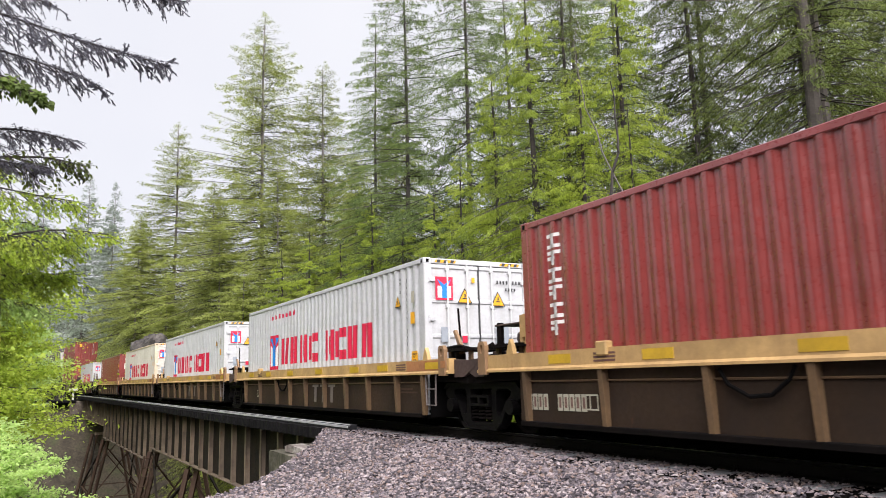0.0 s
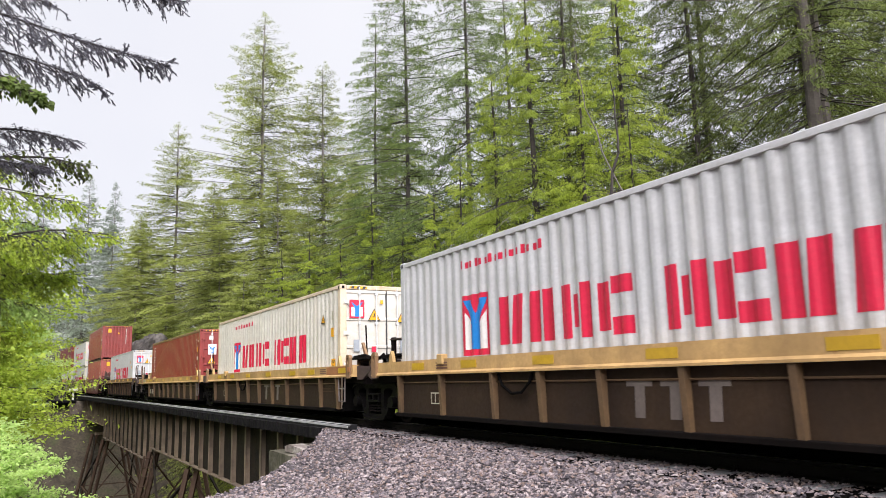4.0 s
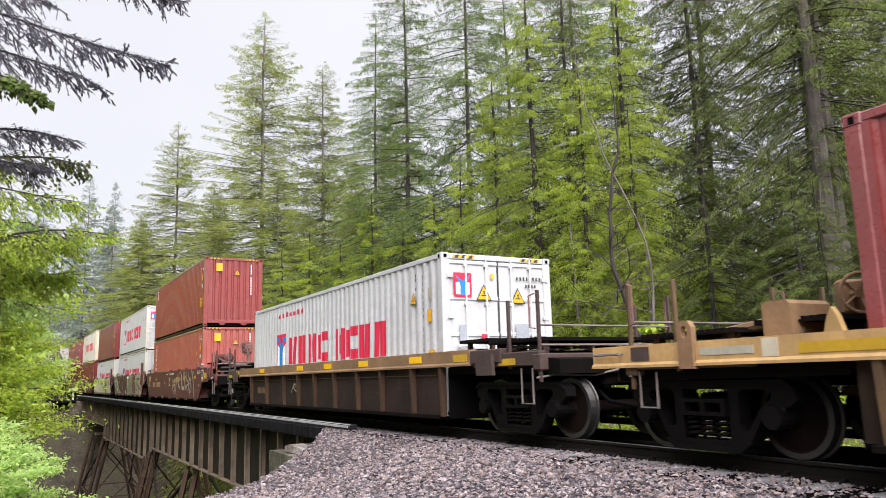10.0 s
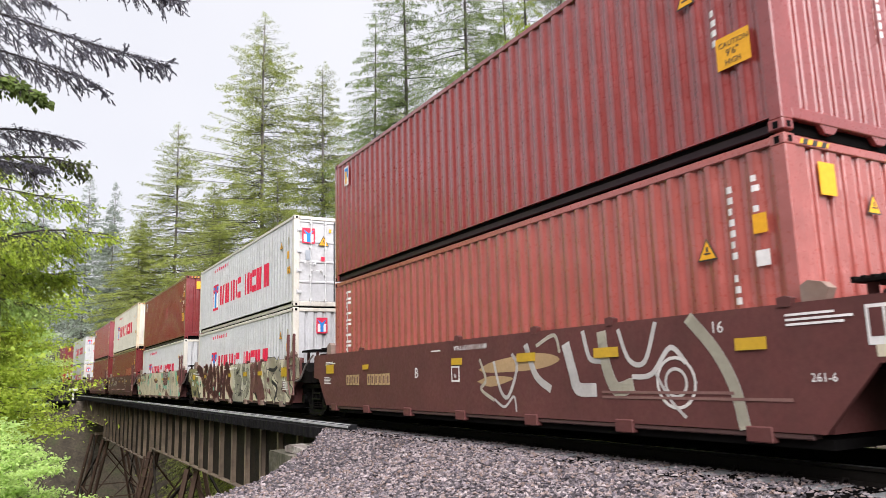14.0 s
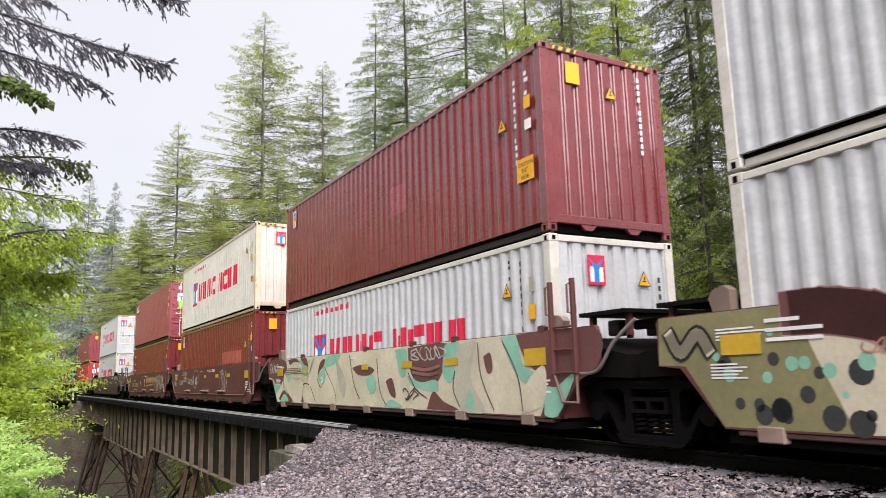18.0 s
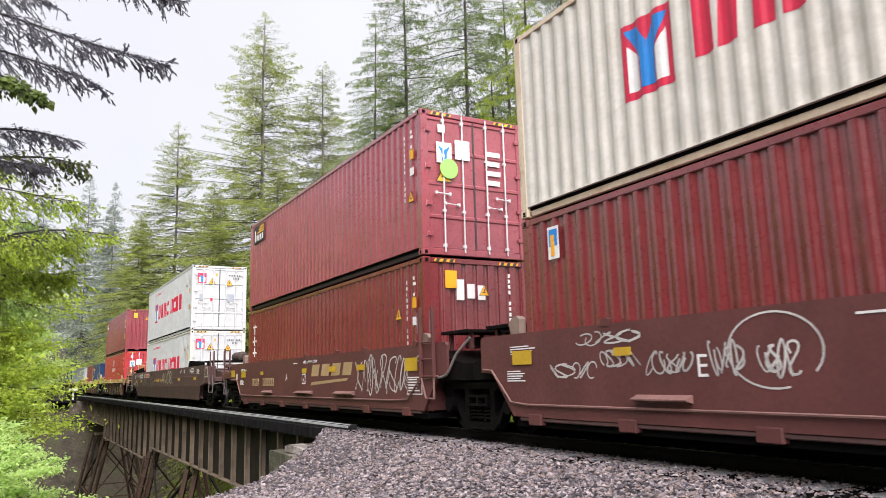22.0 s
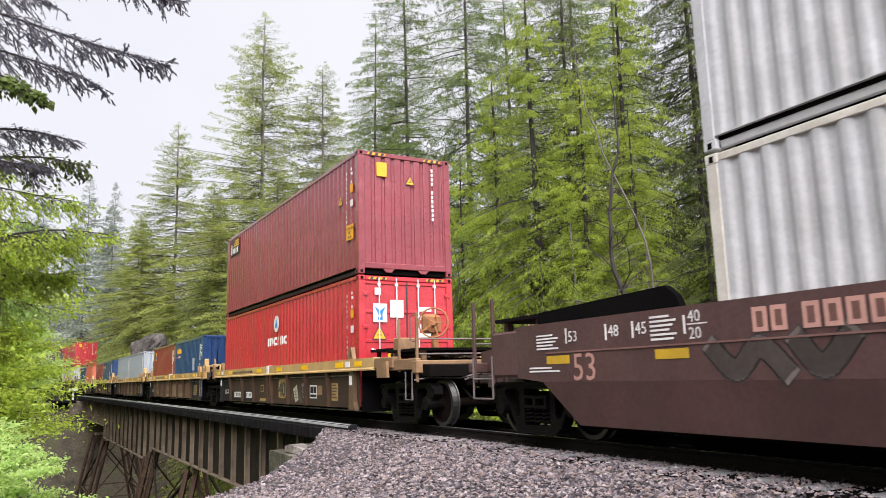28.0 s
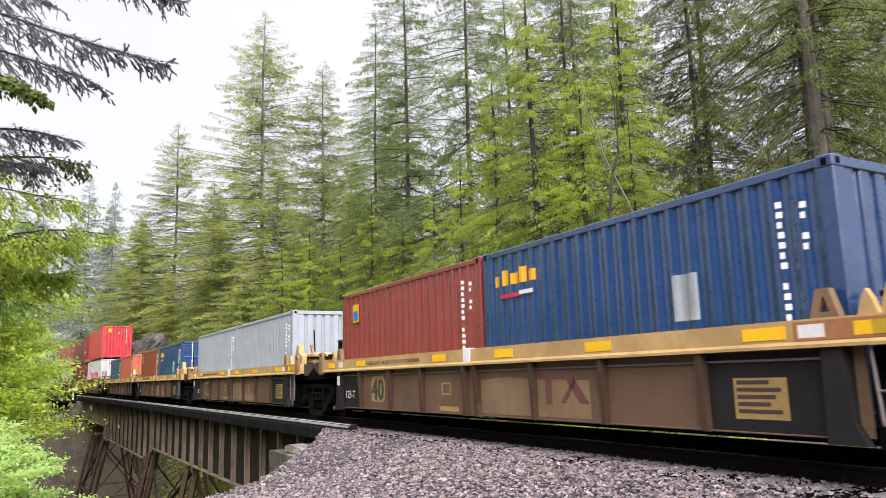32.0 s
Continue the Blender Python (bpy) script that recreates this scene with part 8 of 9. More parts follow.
    if n == 9:
        Y = -1.3715
        spray(car, "sprcream", [(-7.14, 0.97), (-6.75, 0.95), (-6.29, 0.34), (5.9, 0.34), (6.1, 0.7), (5.9, 1.49), (-7.1, 1.49)], Y, False)
        for k, (mat, pts) in enumerate((
                ("sprmaroon", [(-7.13, 1.0), (-7.1, 1.48), (-5.72, 1.48), (-5.43, 1.23), (-5.7, 1.07), (-5.86, 0.85), (-6.18, 0.7), (-6.45, 0.83), (-6.8, 0.98)]), ("sprmint", [(-6.72, 0.92), (-6.45, 0.83), (-5.98, 0.8), (-6.11, 0.68), (-6.4, 0.55), (-6.42, 0.5)]),
                ("sprmint", [(-5.62, 1.47), (-5.31, 1.46), (-5.45, 1.40)]), ("sprmaroon", [(-5.34, 1.46), (-4.54, 1.47), (-4.16, 1.25), (-4.36, 1.36), (-4.84, 1.39), (-5.16, 1.33)]),
                ("sprmaroon", [(-4.3, 1.46), (-3.86, 1.47), (-3.68, 1.2), (-3.98, 1.26)]), ("sprmint", [(-4.62, 1.46), (-4.22, 1.41), (-4.02, 1.3), (-3.74, 1.24), (-3.72, 1.02), (-4.18, 1.08), (-4.2, 1.3)]),
                ("sprmint", [(-5.52, 1.06), (-5.12, 1.07), (-5.2, 0.91), (-5.37, 0.89)]), ("sprmaroon", [(-6.13, 0.42), (-5.74, 0.65), (-5.3, 0.57), (-4.92, 0.36), (-5.8, 0.35)]), ("sprmint", [(-6.03, 0.37), (-5.68, 0.55), (-5.44, 0.51), (-5.29, 0.37)]),
                ("sprmaroon", [(-4.22, 0.36), (-4.12, 0.52), (-4.02, 0.36)]), ("sprmaroon", [(-2.98, 0.96), (-2.94, 1.2), (-2.75, 1.36), (-2.5, 1.40), (-2.55, 1.24), (-2.85, 1.12)]), ("sprmint", [(-2.98, 0.95), (-2.82, 1.09), (-2.55, 1.2), (-2.5, 0.9), (-2.7, 0.8)]),
                ("sprmint", [(-2.6, 1.2), (-2.3, 1.46), (-1.5, 1.46), (-1.9, 1.25)]),
                ("sprgrey", [(-1.8, 1.4), (-1.6, 0.8), (-1.3, 0.5), (-1.2, 0.9)]), ("sprmaroon", [(-0.8, 1.15), (-0.3, 1.2), (0.35, 1.1), (0.1, 0.98), (-0.5, 1.0)]), ("sprmint", [(-0.1, 0.9), (0.3, 0.98), (0.45, 0.72), (0.15, 0.6)]),
                ("sprmaroon", [(0.9, 0.85), (1.2, 0.9), (1.35, 0.55), (1.1, 0.6)]), ("sprmint", [(0.8, 0.36), (1.1, 0.5), (1.5, 0.42), (1.6, 0.36)]), ("sprmint", [(1.35, 1.44), (1.85, 1.42), (1.8, 1.0), (1.55, 0.95)]),
                ("sprmaroon", [(1.9, 1.45), (3.4, 1.46), (3.2, 1.0), (2.9, 0.8), (2.2, 0.85), (1.95, 1.1)]), ("sprmint", [(1.85, 0.95), (2.4, 0.82), (2.95, 0.86), (3.0, 0.66), (2.4, 0.70), (2.0, 0.78)]),
                ("sprmint", [(3.3, 1.44), (3.8, 1.46), (3.62, 1.0), (3.42, 0.80), (3.2, 1.0)]), ("sprmaroon", [(2.6, 0.36), (2.85, 0.66), (3.2, 0.5), (3.7, 0.36)]), ("sprgrey", [(3.7, 1.4), (4.3, 1.45), (4.1, 0.9), (4.5, 0.36), (3.8, 0.36), (3.6, 0.8)]),
                ("sprmint", [(3.9, 0.4), (4.05, 0.7), (4.2, 0.42)]), ("sprmaroon", [(4.5, 1.2), (4.7, 1.25), (4.75, 1.0), (4.6, 0.95)]), ("sprmint", [(5.0, 1.46), (5.4, 1.46), (5.55, 1.05), (5.9, 0.9), (5.62, 0.78), (5.3, 1.0)]),
                ("sprmaroon", [(5.4, 1.48), (7.1, 1.48), (7.1, 0.98), (6.3, 0.72), (5.95, 0.9), (5.62, 1.1)]), ("sprmint", [(6.0, 0.36), (6.28, 0.35), (6.7, 0.92), (6.3, 0.74), (6.05, 0.72)]), ("sprcream", [(5.3, 0.45), (5.7, 0.86), (6.05, 1.02), (6.02, 0.55), (5.6, 0.38)]))):
            spray(car, mat, pts, Y - 0.001 - 0.0003 * k)
        for k, (w, pts) in enumerate(((0.06, [(-3.3, 1.42), (-3.45, 1.26), (-3.55, 1.15)]), (0.03, [(-3.55, 1.15), (-3.73, 0.98), (-3.79, 0.83)]), (0.05, [(-5.72, 0.9), (-5.5, 0.63), (-5.3, 0.58)]), (0.04, [(-4.2, 1.1), (-4.14, 0.98), (-4.06, 0.86)]), (0.03, [(-5.06, 1.03), (-4.71, 0.95), (-4.27, 0.97)]), (0.03, [(-4.03, 0.79), (-4.11, 0.59), (-4.17, 0.46)]), (0.03, [(-3.77, 1.36), (-3.54, 1.39)]))):
            fat(car, pts, w, "sprgrey", "sprgrey", Y - 0.0088 - 0.0001 * k, 0.0)
        for i in range(4):
            mark("stencil_line", Solid().box(-5.6, -4.22, Y - 0.0100, Y - 0.0097, 1.08 + 0.045 * i, 1.098 + 0.045 * i), "sprmaroon", car)
        for k, pts in enumerate(([(-5.7, 1.05), (-5.68, 0.7)], [(-3.49, 0.75), (-3.27, 0.53), (-3.13, 0.39)], [(-3.0, 0.93), (-2.86, 0.78), (-2.73, 0.73)], [(-4.03, 0.8), (-3.9, 0.84), (-3.6, 0.8)], [(-2.5, 1.2), (-1.9, 0.7), (-1.75, 0.4)], [(-0.95, 1.42), (-0.7, 0.8), (-0.4, 0.5)], [(0.5, 1.3), (0.62, 0.7), (0.9, 0.4)], [(1.9, 1.0), (2.2, 0.7), (2.6, 0.55)], [(3.62, 1.0), (3.55, 0.7), (3.75, 0.42)], [(4.35, 1.42), (4.42, 0.9), (4.75, 0.4)], [(5.05, 1.4), (5.4, 0.9), (5.5, 0.4)])):
            fat(car, pts, 0.022, "sprdark", "sprdark", Y - 0.0095 - 0.0001 * k, 0.0)
        for k, pts in enumerate(([(2.0, 1.1), (2.6, 1.04), (3.1, 1.1)], [(2.1, 1.0), (2.7, 0.95), (3.0, 0.98)])):
            fat(car, pts, 0.06, "sprrose", "sprdark", Y - 0.0108 - 0.0002 * k, 0.03)
        scrawl(car, 2.1, 3.3, 1.2, 1.44, "tagwhite", 93, 0.026, 7, Y - 0.0112)
        scrawl(car, -6.95, -6.2, 1.12, 1.4, "tagwhite", 96, 0.026, 6, Y - 0.0112)
        scrawl(car, 1.7, 2.3, 0.5, 0.72, "sprdark", 94, 0.022, 3, Y - 0.0112)
        lettering(car, "D", 0.2, -2.75, Y - 0.0115, 0.84, "signwhite")
    if n in (7, 11):
        number_bars(car, X - 11.08, 0.78, 4, 0.22, "taggold", w=0.15)
        number_bars(car, X - 9.92, 0.78, 6, 0.22, "taggold", w=0.15)
        lettering(car, {7: "B", 11: "A"}[n], 0.26, X - 7.75, -1.376, 0.9, "signwhite")
        mark("inspection_frame", Solid().box(X - 6.4, X - 6.14, -1.374, -1.37, 0.82, 1.08).box(X - 6.37, X - 6.17, -1.377, -1.374, 0.85, 1.05, mi=1), ("signwhite", "brown"), car)
        lettering(car, "H", 0.1, X - 6.31, -1.378, 0.88, "signwhite")
    if n == 10:
        lettering(car, "WELL LD LMT 124,300", 0.13, 0.15, -1.376, 1.31, "signwhite")
    if n not in (9, 10):
        lettering(car, "WELL LD LMT 124,500", 0.105, X - 6.3, -1.376 if n != 8 else -1.383, 1.33, "signwhite")
    small_lines(car, X - 12.4, 1.3, 0.62, 4, step=0.034)
    small_lines(car, X - 12.5, 0.95, 0.45, 5, step=0.034)
    small_lines(car, X - 7.1, 1.34, 0.45, 1)
    if n != 7: mark("data_panel", Solid().box(X - 0.45, X + 0.15, -1.374, -1.37, 0.6, 0.92).box(X - 0.43, X + 0.13, -1.377, -1.374, 0.62, 0.9, mi=1), ("signwhite", "brown"), car)
    if n != 7: small_lines(car, X - 0.38, 0.86, 0.45, 5, step=0.05, y=-1.378)
    if n != 7:
        lettering(car, "125", 0.15, X - 0.05, -1.376, 1.2, "signwhite")
    if n == 7:
        for k, pts in enumerate(([(0.55, 1.0), (1.0, 1.12), (2.1, 1.2), (2.6, 1.1), (2.1, 0.98), (0.9, 0.95)], [(0.5, 0.82), (0.9, 0.9), (1.5, 0.86), (0.9, 0.74)])):
            spray(car, "taggold", pts, -1.3712 - 0.0002 * k)
        for k, (w, pts) in enumerate(((0.045, [(0.6, 1.15), (0.75, 0.85), (0.62, 0.7), (0.95, 0.55)]), (0.05, [(1.0, 1.1), (1.15, 0.7), (1.35, 0.6), (1.6, 1.0), (1.5, 1.2)]), (0.10, [(1.85, 1.3), (2.05, 0.9), (2.35, 0.72)]), (0.04, [(2.1, 1.3), (2.5, 1.42), (2.6, 1.2)]),
                                      (0.16, [(2.75, 1.25), (2.85, 0.95), (2.95, 0.72), (3.25, 0.7)]), (0.06, [(3.1, 1.42), (3.2, 1.1), (3.4, 1.05)]), (0.16, [(3.45, 1.36), (3.5, 1.0), (3.65, 0.72), (3.9, 0.75)]), (0.05, [(3.75, 1.4), (3.9, 1.05), (4.15, 1.02), (4.35, 1.44)]),
                                      (0.05, [(3.95, 0.85), (4.25, 0.88), (4.55, 1.16), (4.75, 1.0)]), (0.13, [(4.86, 1.44), (5.15, 1.12), (5.35, 0.76), (5.44, 0.36)]), (0.03, [(1.0, 0.55), (1.25, 0.45), (1.5, 0.6), (1.55, 0.4)]), (0.03, [(4.3, 0.9), (4.5, 0.6), (4.7, 0.42)]))):
            fat(car, pts, w, "tagwhite" if k % 3 else "sprgrey", "tagwhite", -1.3722 - 0.0003 * k, 0.008)
        for k, r in enumerate((0.15, 0.27)):
            ring = Solid()
            ribbon(ring, [(4.6 + r * math.cos(q * 0.3), 0.78 + r * math.sin(q * 0.3)) for q in range(22)], 0.035, -1.376 - 0.0003 * k)
            mark("graffiti_tag", ring, "tagwhite", car, "round sprayed outline")
        lettering(car, "16", 0.17, 5.12, -1.376, 1.28, "tagwhite")
        lettering(car, "261-6", 0.11, 6.2, -1.38, 0.78, "signwhite")
        mark("data_panel", Solid().box(6.76, 7.08, -1.376, -1.37, 1.08, 1.42).box(6.79, 7.05, -1.379, -1.376, 1.15, 1.39, mi=1).box(6.91, 6.93, -1.381, -1.379, 1.15, 1.39), ("signwhite", "brown"), car)
        small_lines(car, 6.0, 1.38, 0.65, 3)
        small_lines(car, 3.4, 0.66, 2.6, 2, "ledge", step=0.06)
        stand_end(car, 1, "brown", 1.3, False)
        brake_wheel(car, 8.7, -0.1, 2.2, "ledge", 0.25)
        part("brake_housing", Solid().box(8.42, 8.58, -0.25, 0.15, 1.98, 2.42, 0.06), M["brown"], car, "rounded handbrake housing")
        tank = Solid()
        for xa2, xb2, ra, rb in ((6.85, 6.93, 0.10, 0.19), (6.93, 7.95, 0.19, 0.19), (7.95, 8.03, 0.19, 0.10)):
            tank.rod((xa2, -0.6, 1.86), (xb2, -0.6, 1.86), ra, 40, rb)
        part("air_reservoir", tank, M["brown"], car, "cylindrical brown air reservoir")
        for xs in (6.84, 7.9):
            part("reservoir_bracket", Solid().box(xs - 0.05, xs + 0.05, -0.86, -0.34, 1.45, 2.0 if xs < 7.5 else 1.75, 0.01), M["brown"], car)
        part("reservoir_shelf", Solid().box(6.8, 8.5, -0.95, 0.9, 1.58, 1.65, 0.01), M["brown2"], car)
        part("end_housing", Solid().box(8.0, 8.75, -0.7, 0.9, 1.1, 1.58, 0.03), M["brown2"], car)
        for yy in (-1.0, -0.4, 0.2):
            part("brake_valve", Solid().box(8.2, 8.6, yy, yy + 0.3, 1.22, 1.5, 0.03), M["rustred"], car)
        part("end_strut", Solid().rod((8.86, -1.2, 1.8), (9.02, 0.45, 1.05), 0.045, 4), M["brown2"], car, "diagonal end strut")
        part("strut_plate", Solid().box(8.98, 9.02, 0.3, 0.75, 0.9, 1.2, 0.01), M["ledge"], car)
        part("side_cover", Solid().box(7.16, 7.9, -1.34, -1.26, 1.0, 1.48, 0.02), M["brown"], car)
        lettering(car, "B-END", 0.10, 8.3, -1.348, 1.06, "signwhite")
    if n == 10:
        lettering(car, "E", 0.34, -2.8, -1.376, 0.84, "signwhite")
        for xa2, xb2, za, zb, k in ((-4.7, -3.6, 1.24, 1.42, 101), (-5.35, -4.4, 0.84, 1.05, 102), (-4.3, -3.65, 0.95, 1.2, 103), (-3.5, -2.85, 0.85, 1.15, 104), (-2.6, -2.2, 0.85, 1.2, 105), (-2.0, -1.6, 0.8, 1.2, 106), (2.3, 3.3, 0.6, 1.4, 107)):
            scrawl(car, xa2, xb2, za, zb, "tagwhite", k, 0.022, 6, -1.3745, 18)
        ring = Solid()
        ribbon(ring, [(-1.85 + 0.52 * math.cos(k * 0.2), 1.08 + 0.36 * math.sin(k * 0.2)) for k in range(-3, 26)], 0.02, -1.3765)
        mark("graffiti_tag", ring, "tagwhite", car, "round sprayed outline")
    if n == 11:
        for i in range(4):
            x = X - 5.7 + i * 0.68
            mark("painted_mark", Solid().prism([(x, 1.0), (x + 0.5, 1.0), (x + 0.6, 1.28), (x + 0.1, 1.28)], -1.374, -1.37, "y"), "taggold", car, "dull gold slanted block")
        mark("painted_mark", Solid().prism([(X - 5.75, 0.78), (X - 3.4, 0.88), (X - 3.3, 0.94), (X - 5.65, 0.86)], -1.374, -1.37, "y"), "taggold", car, "dull gold underline")
        scrawl(car, X - 2.9, X - 1.9, 0.55, 1.4, "tagwhite", 111, 0.02, 6)
        scrawl(car, X - 2.2, X - 0.3, 0.55, 1.42, "tagwhite", 112, 0.032, 9)
        stand_end(car, -1, "brown", 1.3, False)
        truck(car, -6.096 - 1.9)
    ride(car, off[n])
ride(red_box("hc", "salmon", "ribs", "faded red lower container of a double stack", "column"), off[7], 0.29)
ride(red_box("hc", "red", "ribs", "deep red upper container with a small crest", crest="flag"), off[7], 0.29 + 2.93)
ride(white_line_box("st", "white", "ribs", "white lower container with red markings, half hidden in the well", "cream"), off[8], 0.325)
ride(white_line_box("st", "white", "doors", "rust-streaked white upper container with red markings", "cream"), off[8], 0.325 + 2.625)
ride(white_line_box("st", "white", "ribs", "white lower container with red markings and rusty posts", "cream"), off[9], 0.298)
ride(red_box("hc", "red2", "ribs", "dark red upper container with a patched dent", crest="flag", patch=(5.3, 4.5, 1.25, 1.85, "maroon")), off[9], 0.298 + 2.625)
ride(red_box("hc", "red2", "ribs", "dark red lower container with a faded patch", crest="flag", patch=(4.4, 1.7, 1.3, 1.72, "salmon")), off[10], 0.275)
ride(white_line_box("hc", "cream", "ribs", "stained cream upper container with red markings", "rustcream"), off[10], 0.275 + 2.93)
low11 = red_box("hc", "red2", "ribs", "dark red lower container with white painted blocks", "three")
for i in range(3):
    end_plate(low11, 12.192, -0.42 + 0.24 * i, 2.28 - 0.02 * i, 0.17, 0.28 if i != 0 else 0.4, "signwhite", "painted_mark")
ride(low11, off[11], 0.262)
up11 = red_box("hc", "rosy", "doors", "maroon upper container with a green sticker on its door", crest="panel", placard=False)
lt = Solid()
lt.lathe([(0.0, 0.0), (0.2, 0.0), (0.2, 0.004), (0.0, 0.004)], (0, 0, 0), 24)
st = mark("round_sticker", lt, "lime", up11)
st.matrix_basis = front_turn(12.192) @ pose(-0.62, SIDE_Y - 0.05, 1.72)
ride(up11, off[11], 0.262 + 2.93)


# 12: long brown well
def long_car():
    hw, xa = 1.37, 9.72
    car = thing("well_car", None, "long dark brown well car with large white numerals", "railroad car", "cars of the train")
    for sy in (-1, 1):
        part("upper_sheet", Solid().prism([(-xa, 1.60), (xa, 1.60), (xa, 0.86), (9.1, 0.80), (-9.1, 0.80), (-xa, 0.86)], sy * (hw - 0.05), sy * hw, "y"), M["brown2"], car, "smooth dark brown upper side sheet")
        part("lower_sheet", Solid().add([(-9.1, sy * hw, 0.798), (9.1, sy * hw, 0.798), (8.45, sy * (hw - 0.10), 0.24), (-8.45, sy * (hw - 0.10), 0.24), (-9.1, sy * (hw - 0.05), 0.798), (9.1, sy * (hw - 0.05), 0.798), (8.45, sy * (hw - 0.15), 0.24), (-8.45, sy * (hw - 0.15), 0.24)], [(0, 3, 2, 1), (4, 5, 6, 7), (0, 1, 5, 4), (3, 7, 6, 2), (1, 2, 6, 5), (0, 4, 7, 3)]), M["brown2"], car, "lower side sheet sloping inwards")
        part("top_chord", Solid().box(-xa, xa, sy * (hw - 0.16), sy * (hw - 0.052), 1.48, 1.595, 0.015), M["brown2"], car)
        part("seam_strip", Solid().box(-9.0, 9.0, sy * hw, sy * (hw + 0.012), 1.18, 1.20), M["ledge"], car)
        for sg in (-1, 1):
            part("raised_guide", Solid().prism([(sg * 6.5, 1.602), (sg * 9.2, 1.602), (sg * 9.2, 1.76), (sg * 6.72, 1.86), (sg * 6.56, 1.74)][:: sg], sy * (hw - 0.13), sy * (hw - 0.03), "y"), M["black"], car, "raised black guide flange")
            part("end_box", Solid().box(sg * 9.73, sg * 10.42, sy * 1.05, sy * 1.36, 0.88, 1.55, 0.03), M["brown2"], car, "boxed end of the side sheet")
    part("well_floor", Solid().box(-8.4, 8.4, -1.15, 1.15, 0.2, 0.29), M["black"], car)
    for sg in (-1, 1):
        part("end_bulkhead", Solid().box(sg * 8.5, sg * 8.58, -1.28, 1.28, 0.3, 1.5), M["brown2"], car)
        part("end_platform", Solid().prism([(sg * 8.6, 1.5), (sg * 9.8, 1.42), (sg * 11.3, 1.3), (sg * 11.3, 0.98), (sg * 8.6, 0.92)][:: sg], -1.04, 1.04, "y"), M["brown2"], car)
        part("walkway", grating("walkway", min(sg * 9.25, sg * 10.4), max(sg * 9.25, sg * 10.4), -1.3, 1.3, 1.76), None, car, "open steel walkway grating")
        for yy in (-1.2, 1.1):
            for xx in (9.35, 10.2):
                part("walkway_bracket", Solid().box(sg * xx, sg * (xx + 0.1), yy, yy + 0.1, 1.3, 1.705), M["brown2"], car)
        for sy in (-1, 1):
            part("stanchion", Solid().box(sg * 11.03, sg * 11.09, sy * 1.33, sy * 1.28, 0.8, 2.1, 0.01), M["brown2"], car, "upright end stanchion")
            part("stanchion", Solid().box(sg * 10.44, sg * 10.50, sy * 1.33, sy * 1.28, 0.8, 2.1, 0.01), M["brown2"], car)
        part("end_sill", Solid().box(sg * 11.1, sg * 11.3, -1.3, 1.3, 0.95, 1.12, 0.02), M["brown2"], car)
        mark("reflector", Solid().box(sg * 10.0 - 0.02, sg * 10.0 + 0.02, -1.3, -1.29, 1.0, 1.1), "reflector", car)
        for dz in (0.55, 0.86):
            part("rung", Solid().rod((sg * 10.47, -1.34, dz), (sg * 11.06, -1.34, dz), 0.015, 6), M["pipe"], car)
        for xx in (10.47, 11.06):
            part("ladder_rail", Solid().rod((sg * xx, -1.34, 0.55), (sg * xx, -1.34, 1.2), 0.017, 6), M["pipe"], car)
        part("handrail", Solid().rod((sg * 11.06, -1.3, 1.42), (sg * 11.06, 1.3, 1.42), 0.016, 6), M["pipe"], car)
        coupler(car, sg * 11.2, sg)
        truck(car, sg * 9.68)
    tank = Solid()
    for xa2, xb2, ra, rb in ((9.2, 9.27, 0.1, 0.2), (9.27, 10.3, 0.2, 0.2), (10.3, 10.37, 0.2, 0.1)):
        tank.rod((xa2, 0.0, 1.90), (xb2, 0.0, 1.90), ra, 40, rb)
    part("air_reservoir", tank, M["rustred"], car, "cylindrical dark brown air reservoir")
    for k, (bx, by) in enumerate(((10.5, -0.4), (10.7, 0.1), (10.9, -0.7), (10.6, 0.6))):
        part("brake_valve", Solid().box(bx - 0.12, bx + 0.12, by - 0.12, by + 0.12, 1.36, 1.6 + 0.05 * (k % 2), 0.03), M["rustred"], car, "rusty brake valve")
    X = 6.096
    lettering(car, "53", 0.50, -8.42, -1.376, 0.82, "sprpink")
    lettering(car, "53", 0.2, -8.48, -1.376, 1.32, "signwhite")
    for txt, x in (("48", -7.68), ("45", -7.2)):
        lettering(car, txt, 0.2, x, -1.376, 1.34, "signwhite")
    for x in (-8.54, -7.74, -7.26, -6.45):
        mark("gauge_bar", Solid().box(x, x + 0.03, -1.374, -1.37, 1.3, 1.5), "signwhite", car)
    lettering(car, "40", 0.18, -6.38, -1.376, 1.42, "signwhite")
    lettering(car, "20", 0.18, -6.38, -1.376, 1.24, "signwhite")
    mark("gauge_bar", Solid().box(-6.4, -6.12, -1.374, -1.37, 1.39, 1.405), "signwhite", car)
    number_bars(car, -5.55, 1.26, 2, 0.24, "sprpink", w=0.17)
    number_bars(car, -5.0, 1.26, 6, 0.24, "sprpink", w=0.17)
    for txt, d in (("45", 1.1), ("48", 0.35), ("53", -0.9)):
        lettering(car, txt, 0.2, X - d, -1.376, 1.36, "signwhite")
    small_lines(car, -9.2, 1.42, 0.5, 5)
    small_lines(car, -9.4, 0.98, 0.7, 2)
    small_lines(car, -6.95, 1.5, 0.4, 6, step=0.05)
    small_lines(car, X + 1.2, 1.5, 0.6, 4, step=0.06)
    small_lines(car, 8.4, 1.45, 0.5, 5)
    for x in (-8.98, -6.9, -1.1, 4.4, 7.8):
        mark("reflector", Solid().box(x, x + 0.5, -1.375, -1.37, 1.04, 1.15), "reflector", car)
